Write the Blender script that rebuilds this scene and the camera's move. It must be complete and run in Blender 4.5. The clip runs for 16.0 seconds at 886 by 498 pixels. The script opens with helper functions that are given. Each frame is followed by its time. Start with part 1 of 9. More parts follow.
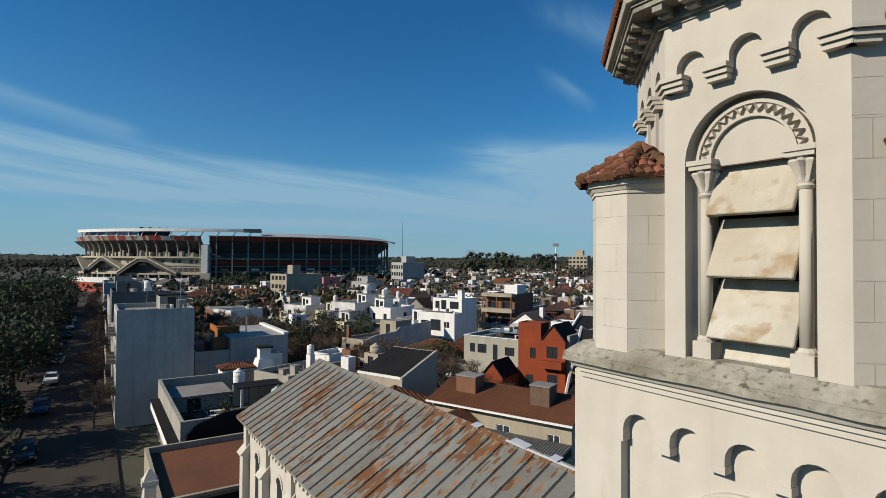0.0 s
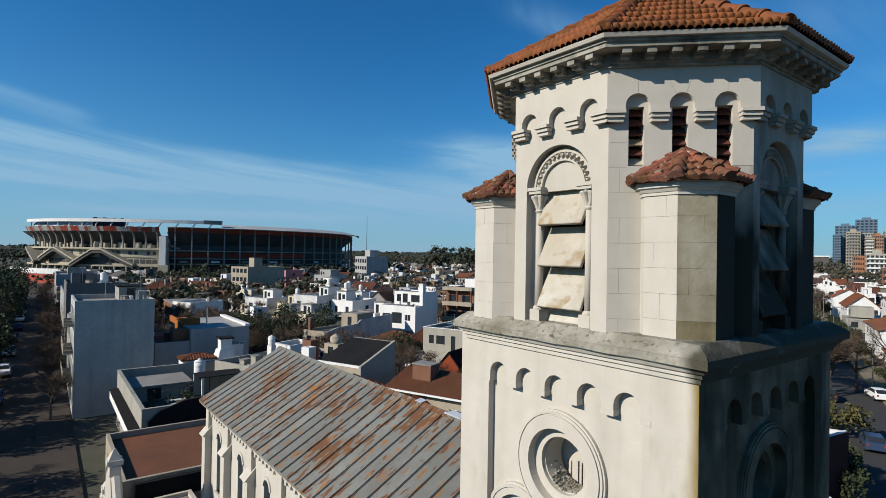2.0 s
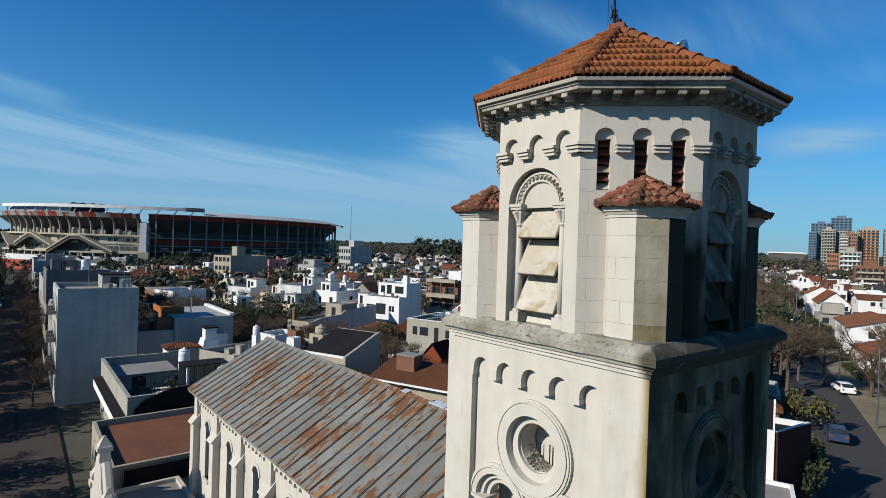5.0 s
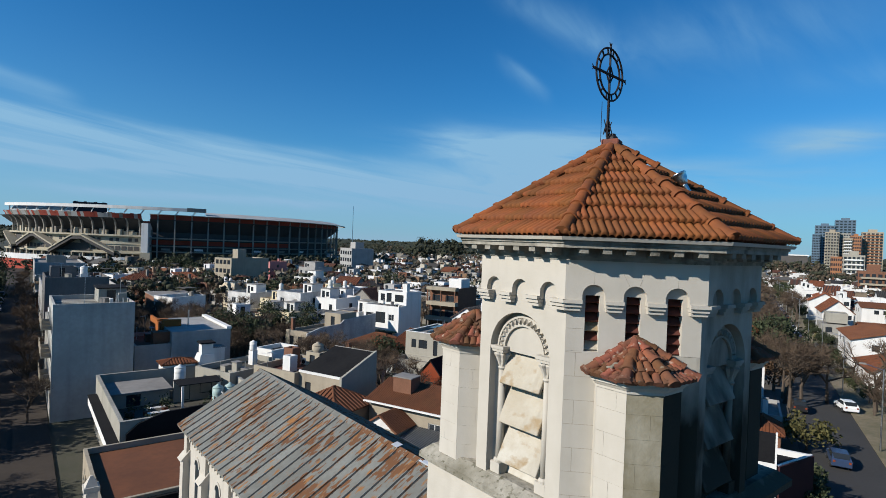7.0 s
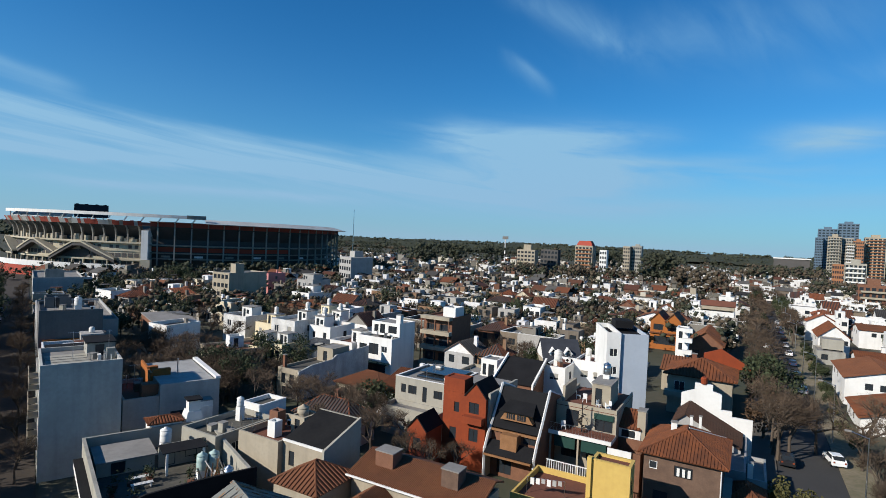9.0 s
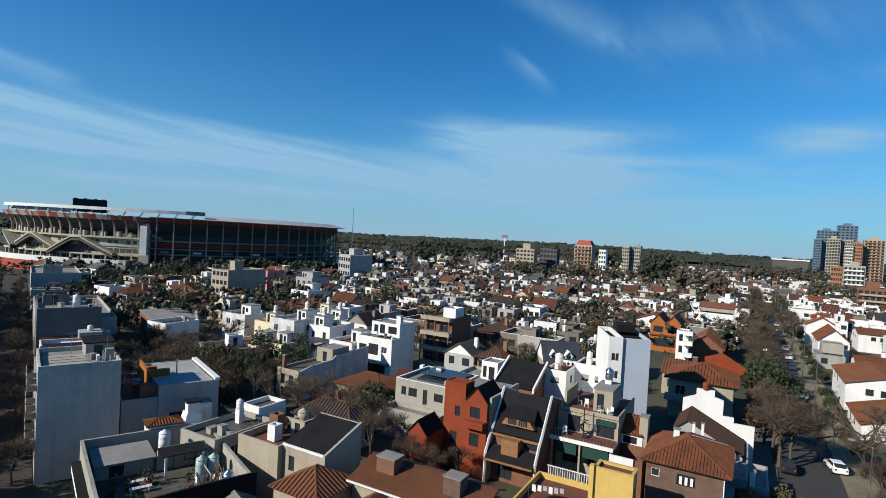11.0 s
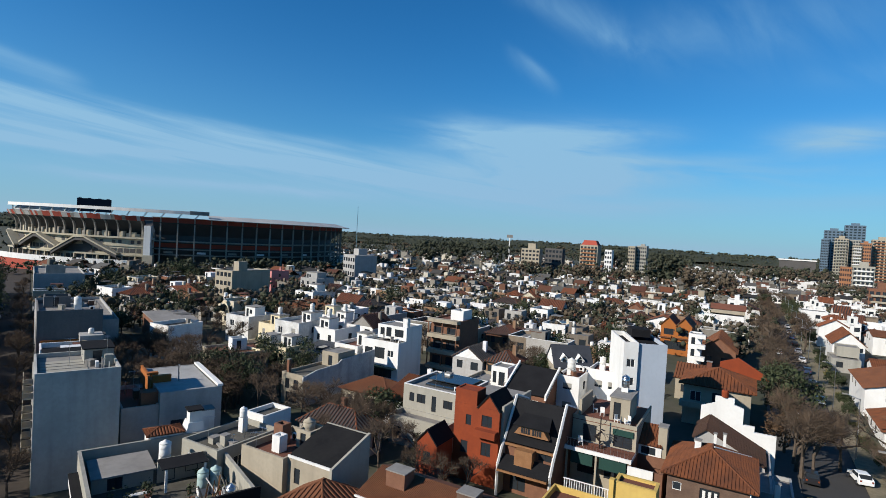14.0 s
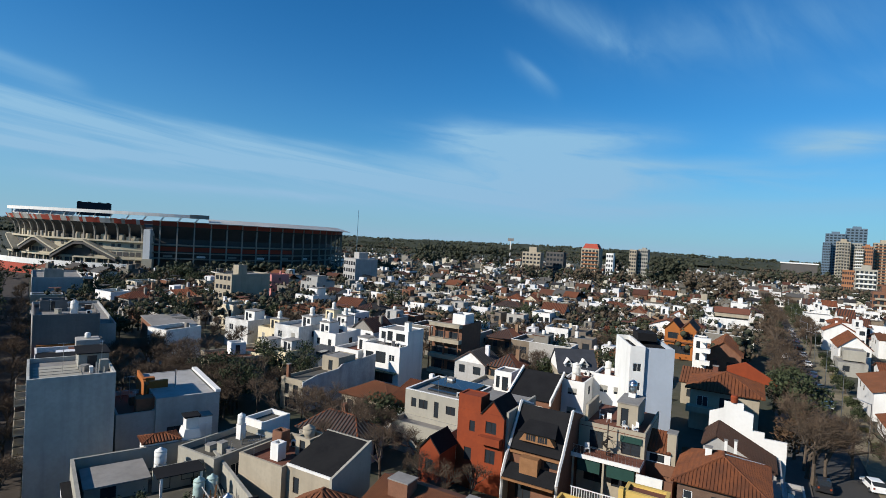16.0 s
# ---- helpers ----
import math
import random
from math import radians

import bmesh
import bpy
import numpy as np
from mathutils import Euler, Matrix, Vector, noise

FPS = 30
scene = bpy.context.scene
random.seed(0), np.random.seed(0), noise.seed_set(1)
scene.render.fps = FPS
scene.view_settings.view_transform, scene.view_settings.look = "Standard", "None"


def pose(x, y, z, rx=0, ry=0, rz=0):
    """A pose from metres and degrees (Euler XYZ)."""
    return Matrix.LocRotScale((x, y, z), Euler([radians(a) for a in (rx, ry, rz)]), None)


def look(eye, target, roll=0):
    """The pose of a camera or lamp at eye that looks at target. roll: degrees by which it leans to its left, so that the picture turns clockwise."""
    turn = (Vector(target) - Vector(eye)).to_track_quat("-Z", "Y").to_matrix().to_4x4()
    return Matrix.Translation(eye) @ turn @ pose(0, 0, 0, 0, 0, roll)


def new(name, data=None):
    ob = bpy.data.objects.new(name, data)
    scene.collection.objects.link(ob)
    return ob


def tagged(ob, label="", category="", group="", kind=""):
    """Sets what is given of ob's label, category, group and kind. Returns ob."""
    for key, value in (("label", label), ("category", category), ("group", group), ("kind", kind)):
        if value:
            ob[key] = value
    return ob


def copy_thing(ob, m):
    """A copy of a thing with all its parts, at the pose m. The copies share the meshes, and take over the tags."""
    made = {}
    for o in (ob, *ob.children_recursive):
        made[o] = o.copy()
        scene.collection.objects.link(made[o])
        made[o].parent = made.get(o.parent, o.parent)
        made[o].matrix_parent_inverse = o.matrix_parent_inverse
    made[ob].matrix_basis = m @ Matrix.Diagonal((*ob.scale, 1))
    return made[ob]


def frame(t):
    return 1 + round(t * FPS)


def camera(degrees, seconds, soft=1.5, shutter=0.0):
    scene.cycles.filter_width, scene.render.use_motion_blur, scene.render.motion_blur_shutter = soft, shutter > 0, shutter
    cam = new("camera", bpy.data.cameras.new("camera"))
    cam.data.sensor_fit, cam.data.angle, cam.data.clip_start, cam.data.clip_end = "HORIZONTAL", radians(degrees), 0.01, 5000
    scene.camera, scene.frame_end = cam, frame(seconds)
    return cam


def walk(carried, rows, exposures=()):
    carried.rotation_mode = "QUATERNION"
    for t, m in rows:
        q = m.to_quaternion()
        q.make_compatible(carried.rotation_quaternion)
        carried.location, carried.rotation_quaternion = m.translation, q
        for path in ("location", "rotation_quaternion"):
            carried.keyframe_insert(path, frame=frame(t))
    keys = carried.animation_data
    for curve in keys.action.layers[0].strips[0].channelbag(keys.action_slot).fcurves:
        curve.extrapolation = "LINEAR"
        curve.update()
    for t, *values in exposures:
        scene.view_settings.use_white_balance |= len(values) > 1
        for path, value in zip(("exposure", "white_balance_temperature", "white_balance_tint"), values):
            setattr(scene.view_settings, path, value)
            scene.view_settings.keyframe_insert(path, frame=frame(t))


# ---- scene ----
cam = camera(78.3, 16.0, soft=0.8)
METRES, EYE, TILT, LEAN, TURN = 20.0, 17.7, 0.0, 0.0, 14.4
ROWS = [
    (0.0, 0.0, 0.0, 0.0, -0.01, 1.07, -0.32),
    (0.5, 0.0206, -0.0354, 0.0083, -1.08, 0.91, -0.52),
    (1.0, 0.0336, -0.062, 0.0135, -2.08, 0.83, -0.68),
    (1.5, 0.0317, -0.0895, 0.0081, -2.95, 0.57, -0.85),
    (2.0, 0.0308, -0.1142, -0.0003, -3.69, 0.53, -0.91),
    (2.5, 0.0274, -0.1369, -0.005, -4.27, 0.26, -1.09),
    (3.0, 0.0263, -0.1516, -0.004, -4.61, 0.1, -1.26),
    (3.5, 0.0259, -0.1621, -0.0019, -4.97, -0.03, -1.39),
    (4.0, 0.0208, -0.1649, 0.0046, -5.19, -0.14, -1.5),
    (6.5, 0.0309, -0.1362, 0.0512, -5.33, -0.59, -2.18),
    (7.0, 0.0401, -0.128, 0.1138, -5.14, -0.58, -2.19),
    (7.5, 0.0595, -0.1295, 0.2005, -5.06, -0.74, -2.35),
    (8.0, 0.0765, -0.1310, 0.2865, -5.03, -0.97, -2.45),
    (8.5, 0.0914, -0.1284, 0.3782, -4.92, -1.02, -2.54),
    (9.0, 0.1112, -0.1283, 0.4775, -4.85, -1.12, -2.68),
    (11.5, 0.071, -0.0889, 0.5106, -4.97, -1.43, -3.32),
    (12.0, 0.0484, -0.0752, 0.5097, -4.88, -1.44, -3.32),
    (12.5, 0.0302, -0.0589, 0.5112, -4.77, -1.46, -3.39),
    (13.0, 0.0207, -0.0355, 0.5139, -4.61, -1.52, -3.39),
    (13.5, 0.0309, -0.0089, 0.5167, -4.54, -1.45, -3.36),
    (14.0, 0.0594, 0.0182, 0.5238, -4.58, -1.49, -3.3),
    (14.5, 0.0738, 0.042, 0.5253, -4.53, -1.5, -3.26),
    (15.0, 0.0724, 0.0604, 0.5223, -4.57, -1.38, -3.38),
    (15.5, 0.0633, 0.0831, 0.516, -4.51, -1.28, -3.28),
    (16.0, 0.0522, 0.0881, 0.5119, -4.54, -1.09, -3.24),
]
walk(cam, [(t, pose(0, 0, EYE, TILT, LEAN, TURN) @ pose(METRES * x, METRES * y, METRES * z, 90 + pitch, roll, yaw)) for t, x, y, z, yaw, pitch, roll in ROWS],
     exposures=[(0.0, 0.15, 6950, 10), (0.5, 0.15, 6650, 10), (2.0, 0.24, 6500, 10), (3.5, 0.27, 6400, 10), (6.5, 0.26, 6350, 10), (8.0, 0.36, 6450, 10), (16.0, 0.37, 6500, 10)])

# ---- world, sun ----
SUN_AZ, SUN_EL = math.atan2(-1.36, -1.0), radians(29)
world = bpy.data.worlds.new("sky")
scene.world = world
world.use_nodes = True
wn, wl = world.node_tree.nodes, world.node_tree.links
wn.clear()


def wmath(op, a, b=None, c=None, clamp=False):
    n = wn.new("ShaderNodeMath")
    n.operation, n.use_clamp = op, clamp
    for i, v in enumerate((a, b, c)):
        if v is None:
            continue
        if isinstance(v, (int, float)):
            n.inputs[i].default_value = v
        else:
            wl.new(v, n.inputs[i])
    return n.outputs[0]


sky = wn.new("ShaderNodeTexSky")
sky.sky_type = "NISHITA"
sky.sun_disc = False
sky.sun_elevation, sky.sun_rotation = SUN_EL, SUN_AZ
sky.air_density, sky.dust_density, sky.ozone_density = 1.0, 0.2, 3.0
wtc = wn.new("ShaderNodeTexCoord")
wsep = wn.new("ShaderNodeSeparateXYZ")
wl.new(wtc.outputs["Generated"], wsep.inputs[0])
DX, DY, DZ = wsep.outputs
AZ = wmath("ARCTAN2", DX, DY)
EL = wmath("ARCSINE", DZ)


def cirrus(scale_u, scale_v, slope, detail, lo, hi, shift):
    """Stretched streaks of high cloud over azimuth and elevation."""
    v = wmath("ADD", wmath("MULTIPLY", AZ, slope), EL)
    comb = wn.new("ShaderNodeCombineXYZ")
    wl.new(wmath("MULTIPLY", AZ, scale_u), comb.inputs[0])
    wl.new(wmath("MULTIPLY", v, scale_v), comb.inputs[1])
    comb.inputs[2].default_value = shift
    nz = wn.new("ShaderNodeTexNoise")
    nz.inputs["Scale"].default_value, nz.inputs["Detail"].default_value = 1.0, detail
    nz.inputs["Roughness"].default_value, nz.inputs["Distortion"].default_value = 0.55, 0.6
    wl.new(comb.outputs[0], nz.inputs["Vector"])
    mr = wn.new("ShaderNodeMapRange")
    mr.inputs["From Min"].default_value, mr.inputs["From Max"].default_value = lo, hi
    wl.new(nz.outputs[0], mr.inputs[0])
    return mr.outputs[0]


def ribbon(c0, c1, c2, above, below, az0, az1, soft):
    """A ribbon of high cloud along a bent line: its softness above and below the line, and its two ends."""
    line = wmath("ADD", wmath("ADD", wmath("MULTIPLY", AZ, c1), c0), wmath("MULTIPLY", wmath("MULTIPLY", AZ, AZ), c2))
    off = wmath("SUBTRACT", wmath("ADD", EL, DRIFT), line)
    side = wmath("GREATER_THAN", off, 0.0)
    width = wmath("ADD", wmath("MULTIPLY", side, above - below), below)
    q = wmath("DIVIDE", off, width)
    body = wmath("POWER", 2.718, wmath("MULTIPLY", wmath("MULTIPLY", q, q), -1.0))
    ends = []
    for at, sign in ((az0, 1), (az1, -1)):
        mr = wn.new("ShaderNodeMapRange")
        mr.interpolation_type = "SMOOTHSTEP"
        mr.inputs["From Min"].default_value, mr.inputs["From Max"].default_value = at - sign * soft, at + sign * soft
        wl.new(AZ, mr.inputs[0])
        ends.append(mr.outputs[0])
    return wmath("MULTIPLY", body, wmath("MULTIPLY", *ends))


def patch(az, el, waz, wel):
    """A loose patch of wispy cloud."""
    a = wmath("DIVIDE", wmath("SUBTRACT", AZ, az), waz)
    b = wmath("DIVIDE", wmath("SUBTRACT", EL, el), wel)
    return wmath("POWER", 2.718, wmath("MULTIPLY", wmath("ADD", wmath("MULTIPLY", a, a), wmath("MULTIPLY", b, b)), -1.0))


def total(terms):
    out = None
    for k, v in terms:
        v = wmath("MULTIPLY", v, k)
        out = v if out is None else wmath("ADD", out, v)
    return out


# a slow waver of every ribbon's line
DRIFT = wmath("MULTIPLY", wmath("SUBTRACT", cirrus(5.0, 9.0, 0.1, 4.0, 0.0, 1.0, 3.3), 0.5), 0.022)
fibre = cirrus(2.6, 46.0, 0.13, 7.0, 0.26, 0.70, 1.7)
feather = cirrus(4.0, 22.0, 0.10, 8.0, 0.30, 0.70, 9.1)
comb = cirrus(9.0, 11.0, 0.66, 8.0, 0.30, 0.72, 5.2)
sheet_cloud = total((
    (0.50, ribbon(0.122, -0.055, 0.010, 0.011, 0.060, -2.0, -0.22, 0.16)),
    (0.34, ribbon(0.085, -0.085, -0.030, 0.030, 0.045, -2.0, 0.10, 0.25)),
))
lines = total((
    (0.66, ribbon(0.068, -0.104, -0.075, 0.017, 0.0075, -2.0, -0.08, 0.14)),
    (0.34, ribbon(0.060, -0.004, 0.0, 0.006, 0.009, -0.80, -0.34, 0.10)),
    (0.30, ribbon(0.080, -0.095, 0.0, 0.008, 0.012, -2.0, -0.68, 0.06)),
    (0.40, ribbon(0.034, -0.212, 0.0, 0.010, 0.020, -1.2, -0.77, 0.03)),
    (0.30, ribbon(0.142, 0.010, 0.0, 0.012, 0.007, 0.02, 0.34, 0.10)),
    (0.22, ribbon(0.060, 0.050, 0.0, 0.012, 0.016, 0.05, 0.60, 0.12)),
))
puffs = total((
    (1.5, patch(-0.04, 0.168, 0.15, 0.036)),
    (1.15, patch(0.00, 0.118, 0.17, 0.032)),
    (0.50, patch(-0.14, 0.195, 0.06, 0.020)),
    (0.75, patch(0.12, 0.190, 0.10, 0.018)),
    (1.15, patch(0.45, 0.175, 0.085, 0.020)),
    (0.48, patch(0.30, 0.125, 0.24, 0.028)),
))
tufts = total((
    (0.36, ribbon(0.283, -0.66, 0.0, 0.010, 0.020, -0.06, 0.005, 0.03)),
    (0.34, ribbon(0.392, -0.42, 0.0, 0.030, 0.018, -0.06, 0.16, 0.07)),
    (0.24, patch(0.34, 0.345, 0.22, 0.050)),
    (0.14, patch(0.52, 0.265, 0.14, 0.020)),
))
veil = total(((0.36, patch(0.05, 0.060, 0.75, 0.048)), (0.24, patch(-0.75, 0.055, 0.40, 0.045)), (0.09, patch(-0.9, 0.16, 0.55, 0.16)), (0.07, patch(0.6, 0.18, 0.40, 0.16))))
cover = wmath("ADD", wmath("MULTIPLY", sheet_cloud, wmath("ADD", wmath("MULTIPLY", fibre, 1.15), 0.20)), wmath("MULTIPLY", lines, wmath("ADD", wmath("MULTIPLY", fibre, 0.6), 0.5)))
cover = wmath("ADD", cover, wmath("MULTIPLY", puffs, wmath("ADD", wmath("MULTIPLY", feather, 0.95), 0.15)))
cover = wmath("ADD", cover, wmath("MULTIPLY", tufts, wmath("ADD", wmath("MULTIPLY", comb, 1.05), 0.12)))
cover = wmath("ADD", cover, veil)
cover = wmath("ADD", wmath("MULTIPLY", cover, 1.18), 0.02, clamp=True)
haze = wmath("MULTIPLY", wmath("POWER", 2.718, wmath("DIVIDE", wmath("ABSOLUTE", EL), -0.080)), 0.88)
mixc = wn.new("ShaderNodeMix")
mixc.data_type = "RGBA"
wl.new(cover, mixc.inputs[0])
hue = wn.new("ShaderNodeHueSaturation")
hue.inputs["Saturation"].default_value = 1.12
wl.new(sky.outputs[0], hue.inputs["Color"])
tintn = wn.new("ShaderNodeMix")
tintn.data_type, tintn.blend_type = "RGBA", "MULTIPLY"
tintn.inputs[0].default_value = 1.0
tintn.inputs[7].default_value = (0.18, 0.96, 1.42, 1)
wl.new(hue.outputs[0], tintn.inputs[6])
wl.new(tintn.outputs[2], mixc.inputs[6])
mixc.inputs[7].default_value = (3.2, 6.2, 9.0, 1)
bg = wn.new("ShaderNodeBackground")
bg.inputs["Strength"].default_value = 0.064
mixh = wn.new("ShaderNodeMix")
mixh.data_type = "RGBA"
wl.new(haze, mixh.inputs[0])
wl.new(mixc.outputs[2], mixh.inputs[6])
mixh.inputs[7].default_value = (3.9, 5.9, 7.9, 1)
wl.new(mixh.outputs[2], bg.inputs["Color"])
wout = wn.new("ShaderNodeOutputWorld")
wl.new(bg.outputs[0], wout.inputs["Surface"])

sun_data = bpy.data.lights.new("sun", "SUN")
sun_data.energy, sun_data.angle, sun_data.color = 5.0, radians(0.5), (1.0, 0.94, 0.85)
sun = new("sun", sun_data)
sdir = Vector((math.sin(SUN_AZ) * math.cos(SUN_EL), math.cos(SUN_AZ) * math.cos(SUN_EL), math.sin(SUN_EL)))
sun.matrix_world = look(sdir * 300, (0, 0, 0))

# ---- materials ----


def material(name, base, rough=0.85, tint=None, big=0.35, fine=6.0, amount=0.5, random_value=0.0, random_hue=0.0,
             bump=0.15, bump_scale=25.0, metal=0.0, streaks=0.0, stain=None, second=None, palette=None, spec=0.3, local=0.0, island=False, streak_scale=0.9, edge=None):
    """A weathered surface: base to tint at two scales of noise, rain streaks, a per-object shift, fine relief. World metres."""
    m = bpy.data.materials.new(name)
    m.use_nodes = True
    n, l = m.node_tree.nodes, m.node_tree.links
    p = n["Principled BSDF"]
    p.inputs["Roughness"].default_value, p.inputs["Metallic"].default_value = rough, metal
    p.inputs["Specular IOR Level"].default_value = spec
    geo = n.new("ShaderNodeNewGeometry")
    info = n.new("ShaderNodeObjectInfo")
    tint = tint or tuple(c * 0.72 for c in base)
    place, chance = geo.outputs["Position"], info.outputs["Random"]
    if island:
        chance = geo.outputs["Random Per Island"]
    if local:
        tco, off, add = n.new("ShaderNodeTexCoord"), n.new("ShaderNodeMath"), n.new("ShaderNodeVectorMath")
        off.operation, add.operation = "MULTIPLY", "ADD"
        l.new(chance, off.inputs[0])
        off.inputs[1].default_value = local * 40
        l.new(tco.outputs["Object"], add.inputs[0])
        l.new(off.outputs[0], add.inputs[1])
        place = add.outputs[0]

    def noise_at(scale, detail=5.0, squash=None, place=place):
        t = n.new("ShaderNodeTexNoise")
        t.inputs["Scale"].default_value, t.inputs["Detail"].default_value = scale, detail
        if squash:
            mp = n.new("ShaderNodeMapping")
            mp.inputs["Scale"].default_value = squash
            l.new(place, mp.inputs["Vector"])
            l.new(mp.outputs[0], t.inputs["Vector"])
        else:
            l.new(place, t.inputs["Vector"])
        return t.outputs[0]

    def ramp(src, lo, hi):
        r = n.new("ShaderNodeMapRange")
        r.inputs["From Min"].default_value, r.inputs["From Max"].default_value = lo, hi
        l.new(src, r.inputs[0])
        return r.outputs[0]

    def mix(fac, a, b, mode="MIX"):
        x = n.new("ShaderNodeMix")
        x.data_type, x.blend_type = "RGBA", mode
        for sock, v in ((x.inputs[0], fac), (x.inputs[6], a), (x.inputs[7], b)):
            if isinstance(v, (int, float)):
                sock.default_value = v
            elif isinstance(v, tuple):
                sock.default_value = (*v, 1)
            else:
                l.new(v, sock)
        return x.outputs[2]

    def times(src, k):
        x = n.new("ShaderNodeMath")
        x.operation = "MULTIPLY"
        l.new(src, x.inputs[0])
        x.inputs[1].default_value = k
        return x.outputs[0]

    first = base
    if palette:
        cr = n.new("ShaderNodeValToRGB")
        cr.color_ramp.interpolation = "CONSTANT"
        while len(cr.color_ramp.elements) < len(palette):
            cr.color_ramp.elements.new(0.5)
        for i, c in enumerate(palette):
            cr.color_ramp.elements[i].position = i / len(palette)
            cr.color_ramp.elements[i].color = (*c, 1)
        l.new(chance, cr.inputs[0])
        first = cr.outputs[0]
        col = mix(times(ramp(noise_at(big), 0.35, 0.75), amount), first, mix(0.55, first, tint, "MULTIPLY"))
    else:
        col = mix(times(ramp(noise_at(big), 0.35, 0.75), amount), first, tint)
    col = mix(times(ramp(noise_at(fine, 8.0), 0.4, 0.8), amount * 0.7), col, tint if not palette else mix(1.0, first, tint, "MULTIPLY"))
    if streaks:
        col = mix(times(ramp(noise_at(1.0, 5.0, (streak_scale, streak_scale, streak_scale * 0.07)), 0.5, 0.85), streaks), col, tuple(c * 0.45 for c in tint))
    if stain:
        colour, scale, lo, hi, squash = stain[:5]
        field = noise_at(scale, 9.0, squash)
        if len(stain) > 5:
            low, add = n.new("ShaderNodeMath"), n.new("ShaderNodeMath")
            low.operation, add.operation = "MULTIPLY_ADD", "ADD"
            l.new(noise_at(stain[5], 3.0, None, geo.outputs["Position"]), low.inputs[0])
            low.inputs[1].default_value, low.inputs[2].default_value = 0.85, -0.425
            l.new(field, add.inputs[0])
            l.new(low.outputs[0], add.inputs[1])
            field = add.outputs[0]
        col = mix(ramp(field, lo, hi), col, colour)
    if second:
        colour, scale, lo, hi, squash = second
        col = mix(ramp(noise_at(scale, 9.0, squash), lo, hi), col, colour)
    if edge:
        # a colour that spreads inward from one edge of the thing, for growth and for painted shade: axis, edge, reach,
        # colour
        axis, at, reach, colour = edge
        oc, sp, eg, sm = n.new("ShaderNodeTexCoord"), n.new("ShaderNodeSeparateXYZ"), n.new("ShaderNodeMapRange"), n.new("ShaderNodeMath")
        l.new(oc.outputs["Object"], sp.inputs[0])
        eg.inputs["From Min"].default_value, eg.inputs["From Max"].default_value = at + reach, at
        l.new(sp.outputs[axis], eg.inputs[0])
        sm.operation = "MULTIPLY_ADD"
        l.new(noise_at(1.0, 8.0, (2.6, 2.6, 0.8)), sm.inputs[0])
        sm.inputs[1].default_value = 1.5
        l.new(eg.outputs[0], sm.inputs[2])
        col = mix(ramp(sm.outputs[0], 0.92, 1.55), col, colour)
    if random_value or random_hue:
        hs = n.new("ShaderNodeHueSaturation")
        r1 = n.new("ShaderNodeMapRange")
        r1.inputs["To Min"].default_value, r1.inputs["To Max"].default_value = 1 - random_value, 1 + random_value
        l.new(chance, r1.inputs[0])
        l.new(r1.outputs[0], hs.inputs["Value"])
        r2 = n.new("ShaderNodeMapRange")
        r2.inputs["To Min"].default_value, r2.inputs["To Max"].default_value = 0.5 + random_hue, 0.5 - random_hue
        l.new(chance, r2.inputs[0])
        l.new(r2.outputs[0], hs.inputs["Hue"])
        l.new(col, hs.inputs["Color"])
        col = hs.outputs[0]
    if isinstance(col, tuple):
        p.inputs["Base Color"].default_value = (*col, 1)
    else:
        l.new(col, p.inputs["Base Color"])
    if bump:
        b = n.new("ShaderNodeBump")
        b.inputs["Strength"].default_value, b.inputs["Distance"].default_value = bump, 0.02
        l.new(noise_at(bump_scale, 8.0), b.inputs["Height"])
        l.new(b.outputs[0], p.inputs["Normal"])
    return m


STONE = material("cream_render", (0.475, 0.438, 0.375), 0.9, (0.365, 0.33, 0.268), 0.5, 4.0, 0.50, streaks=0.26, bump=0.12, streak_scale=2.4)
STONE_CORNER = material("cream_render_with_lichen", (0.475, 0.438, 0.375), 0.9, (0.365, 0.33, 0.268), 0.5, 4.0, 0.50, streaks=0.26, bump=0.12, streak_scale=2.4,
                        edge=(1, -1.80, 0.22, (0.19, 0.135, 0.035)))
# algae climbs this wall from the ledge; the side's shade is in the same dark colour
STONE_BLACK = material("black_algae_shade_render", (0.42, 0.39, 0.33), 0.92, (0.27, 0.245, 0.19), 0.7, 4.0, 0.8, streaks=0.6, bump=0.2, streak_scale=2.4,
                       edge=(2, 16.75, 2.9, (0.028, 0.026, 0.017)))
# the cap's dark edge is moss together with painted shade on that side
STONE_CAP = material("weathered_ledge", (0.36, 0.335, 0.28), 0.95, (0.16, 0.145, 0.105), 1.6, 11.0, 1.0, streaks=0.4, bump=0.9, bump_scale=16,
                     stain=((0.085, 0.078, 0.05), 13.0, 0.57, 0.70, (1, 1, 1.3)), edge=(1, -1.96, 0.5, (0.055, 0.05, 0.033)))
# the moulding's shaded side is darkened by colour along one edge
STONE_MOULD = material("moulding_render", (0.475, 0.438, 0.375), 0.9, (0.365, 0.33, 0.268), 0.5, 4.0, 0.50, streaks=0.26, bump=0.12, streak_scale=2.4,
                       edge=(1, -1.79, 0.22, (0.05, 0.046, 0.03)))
# algae streaks plus painted shade, for the shaft's faces away from the sun
STONE_ALGAE_SHADE = material("algae_and_shade_render", (0.25, 0.225, 0.165), 0.95, (0.07, 0.062, 0.035), 1.1, 5.0, 1.0, streaks=0.9, bump=0.3, streak_scale=3.0,
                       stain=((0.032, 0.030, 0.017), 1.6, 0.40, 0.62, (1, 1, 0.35)))
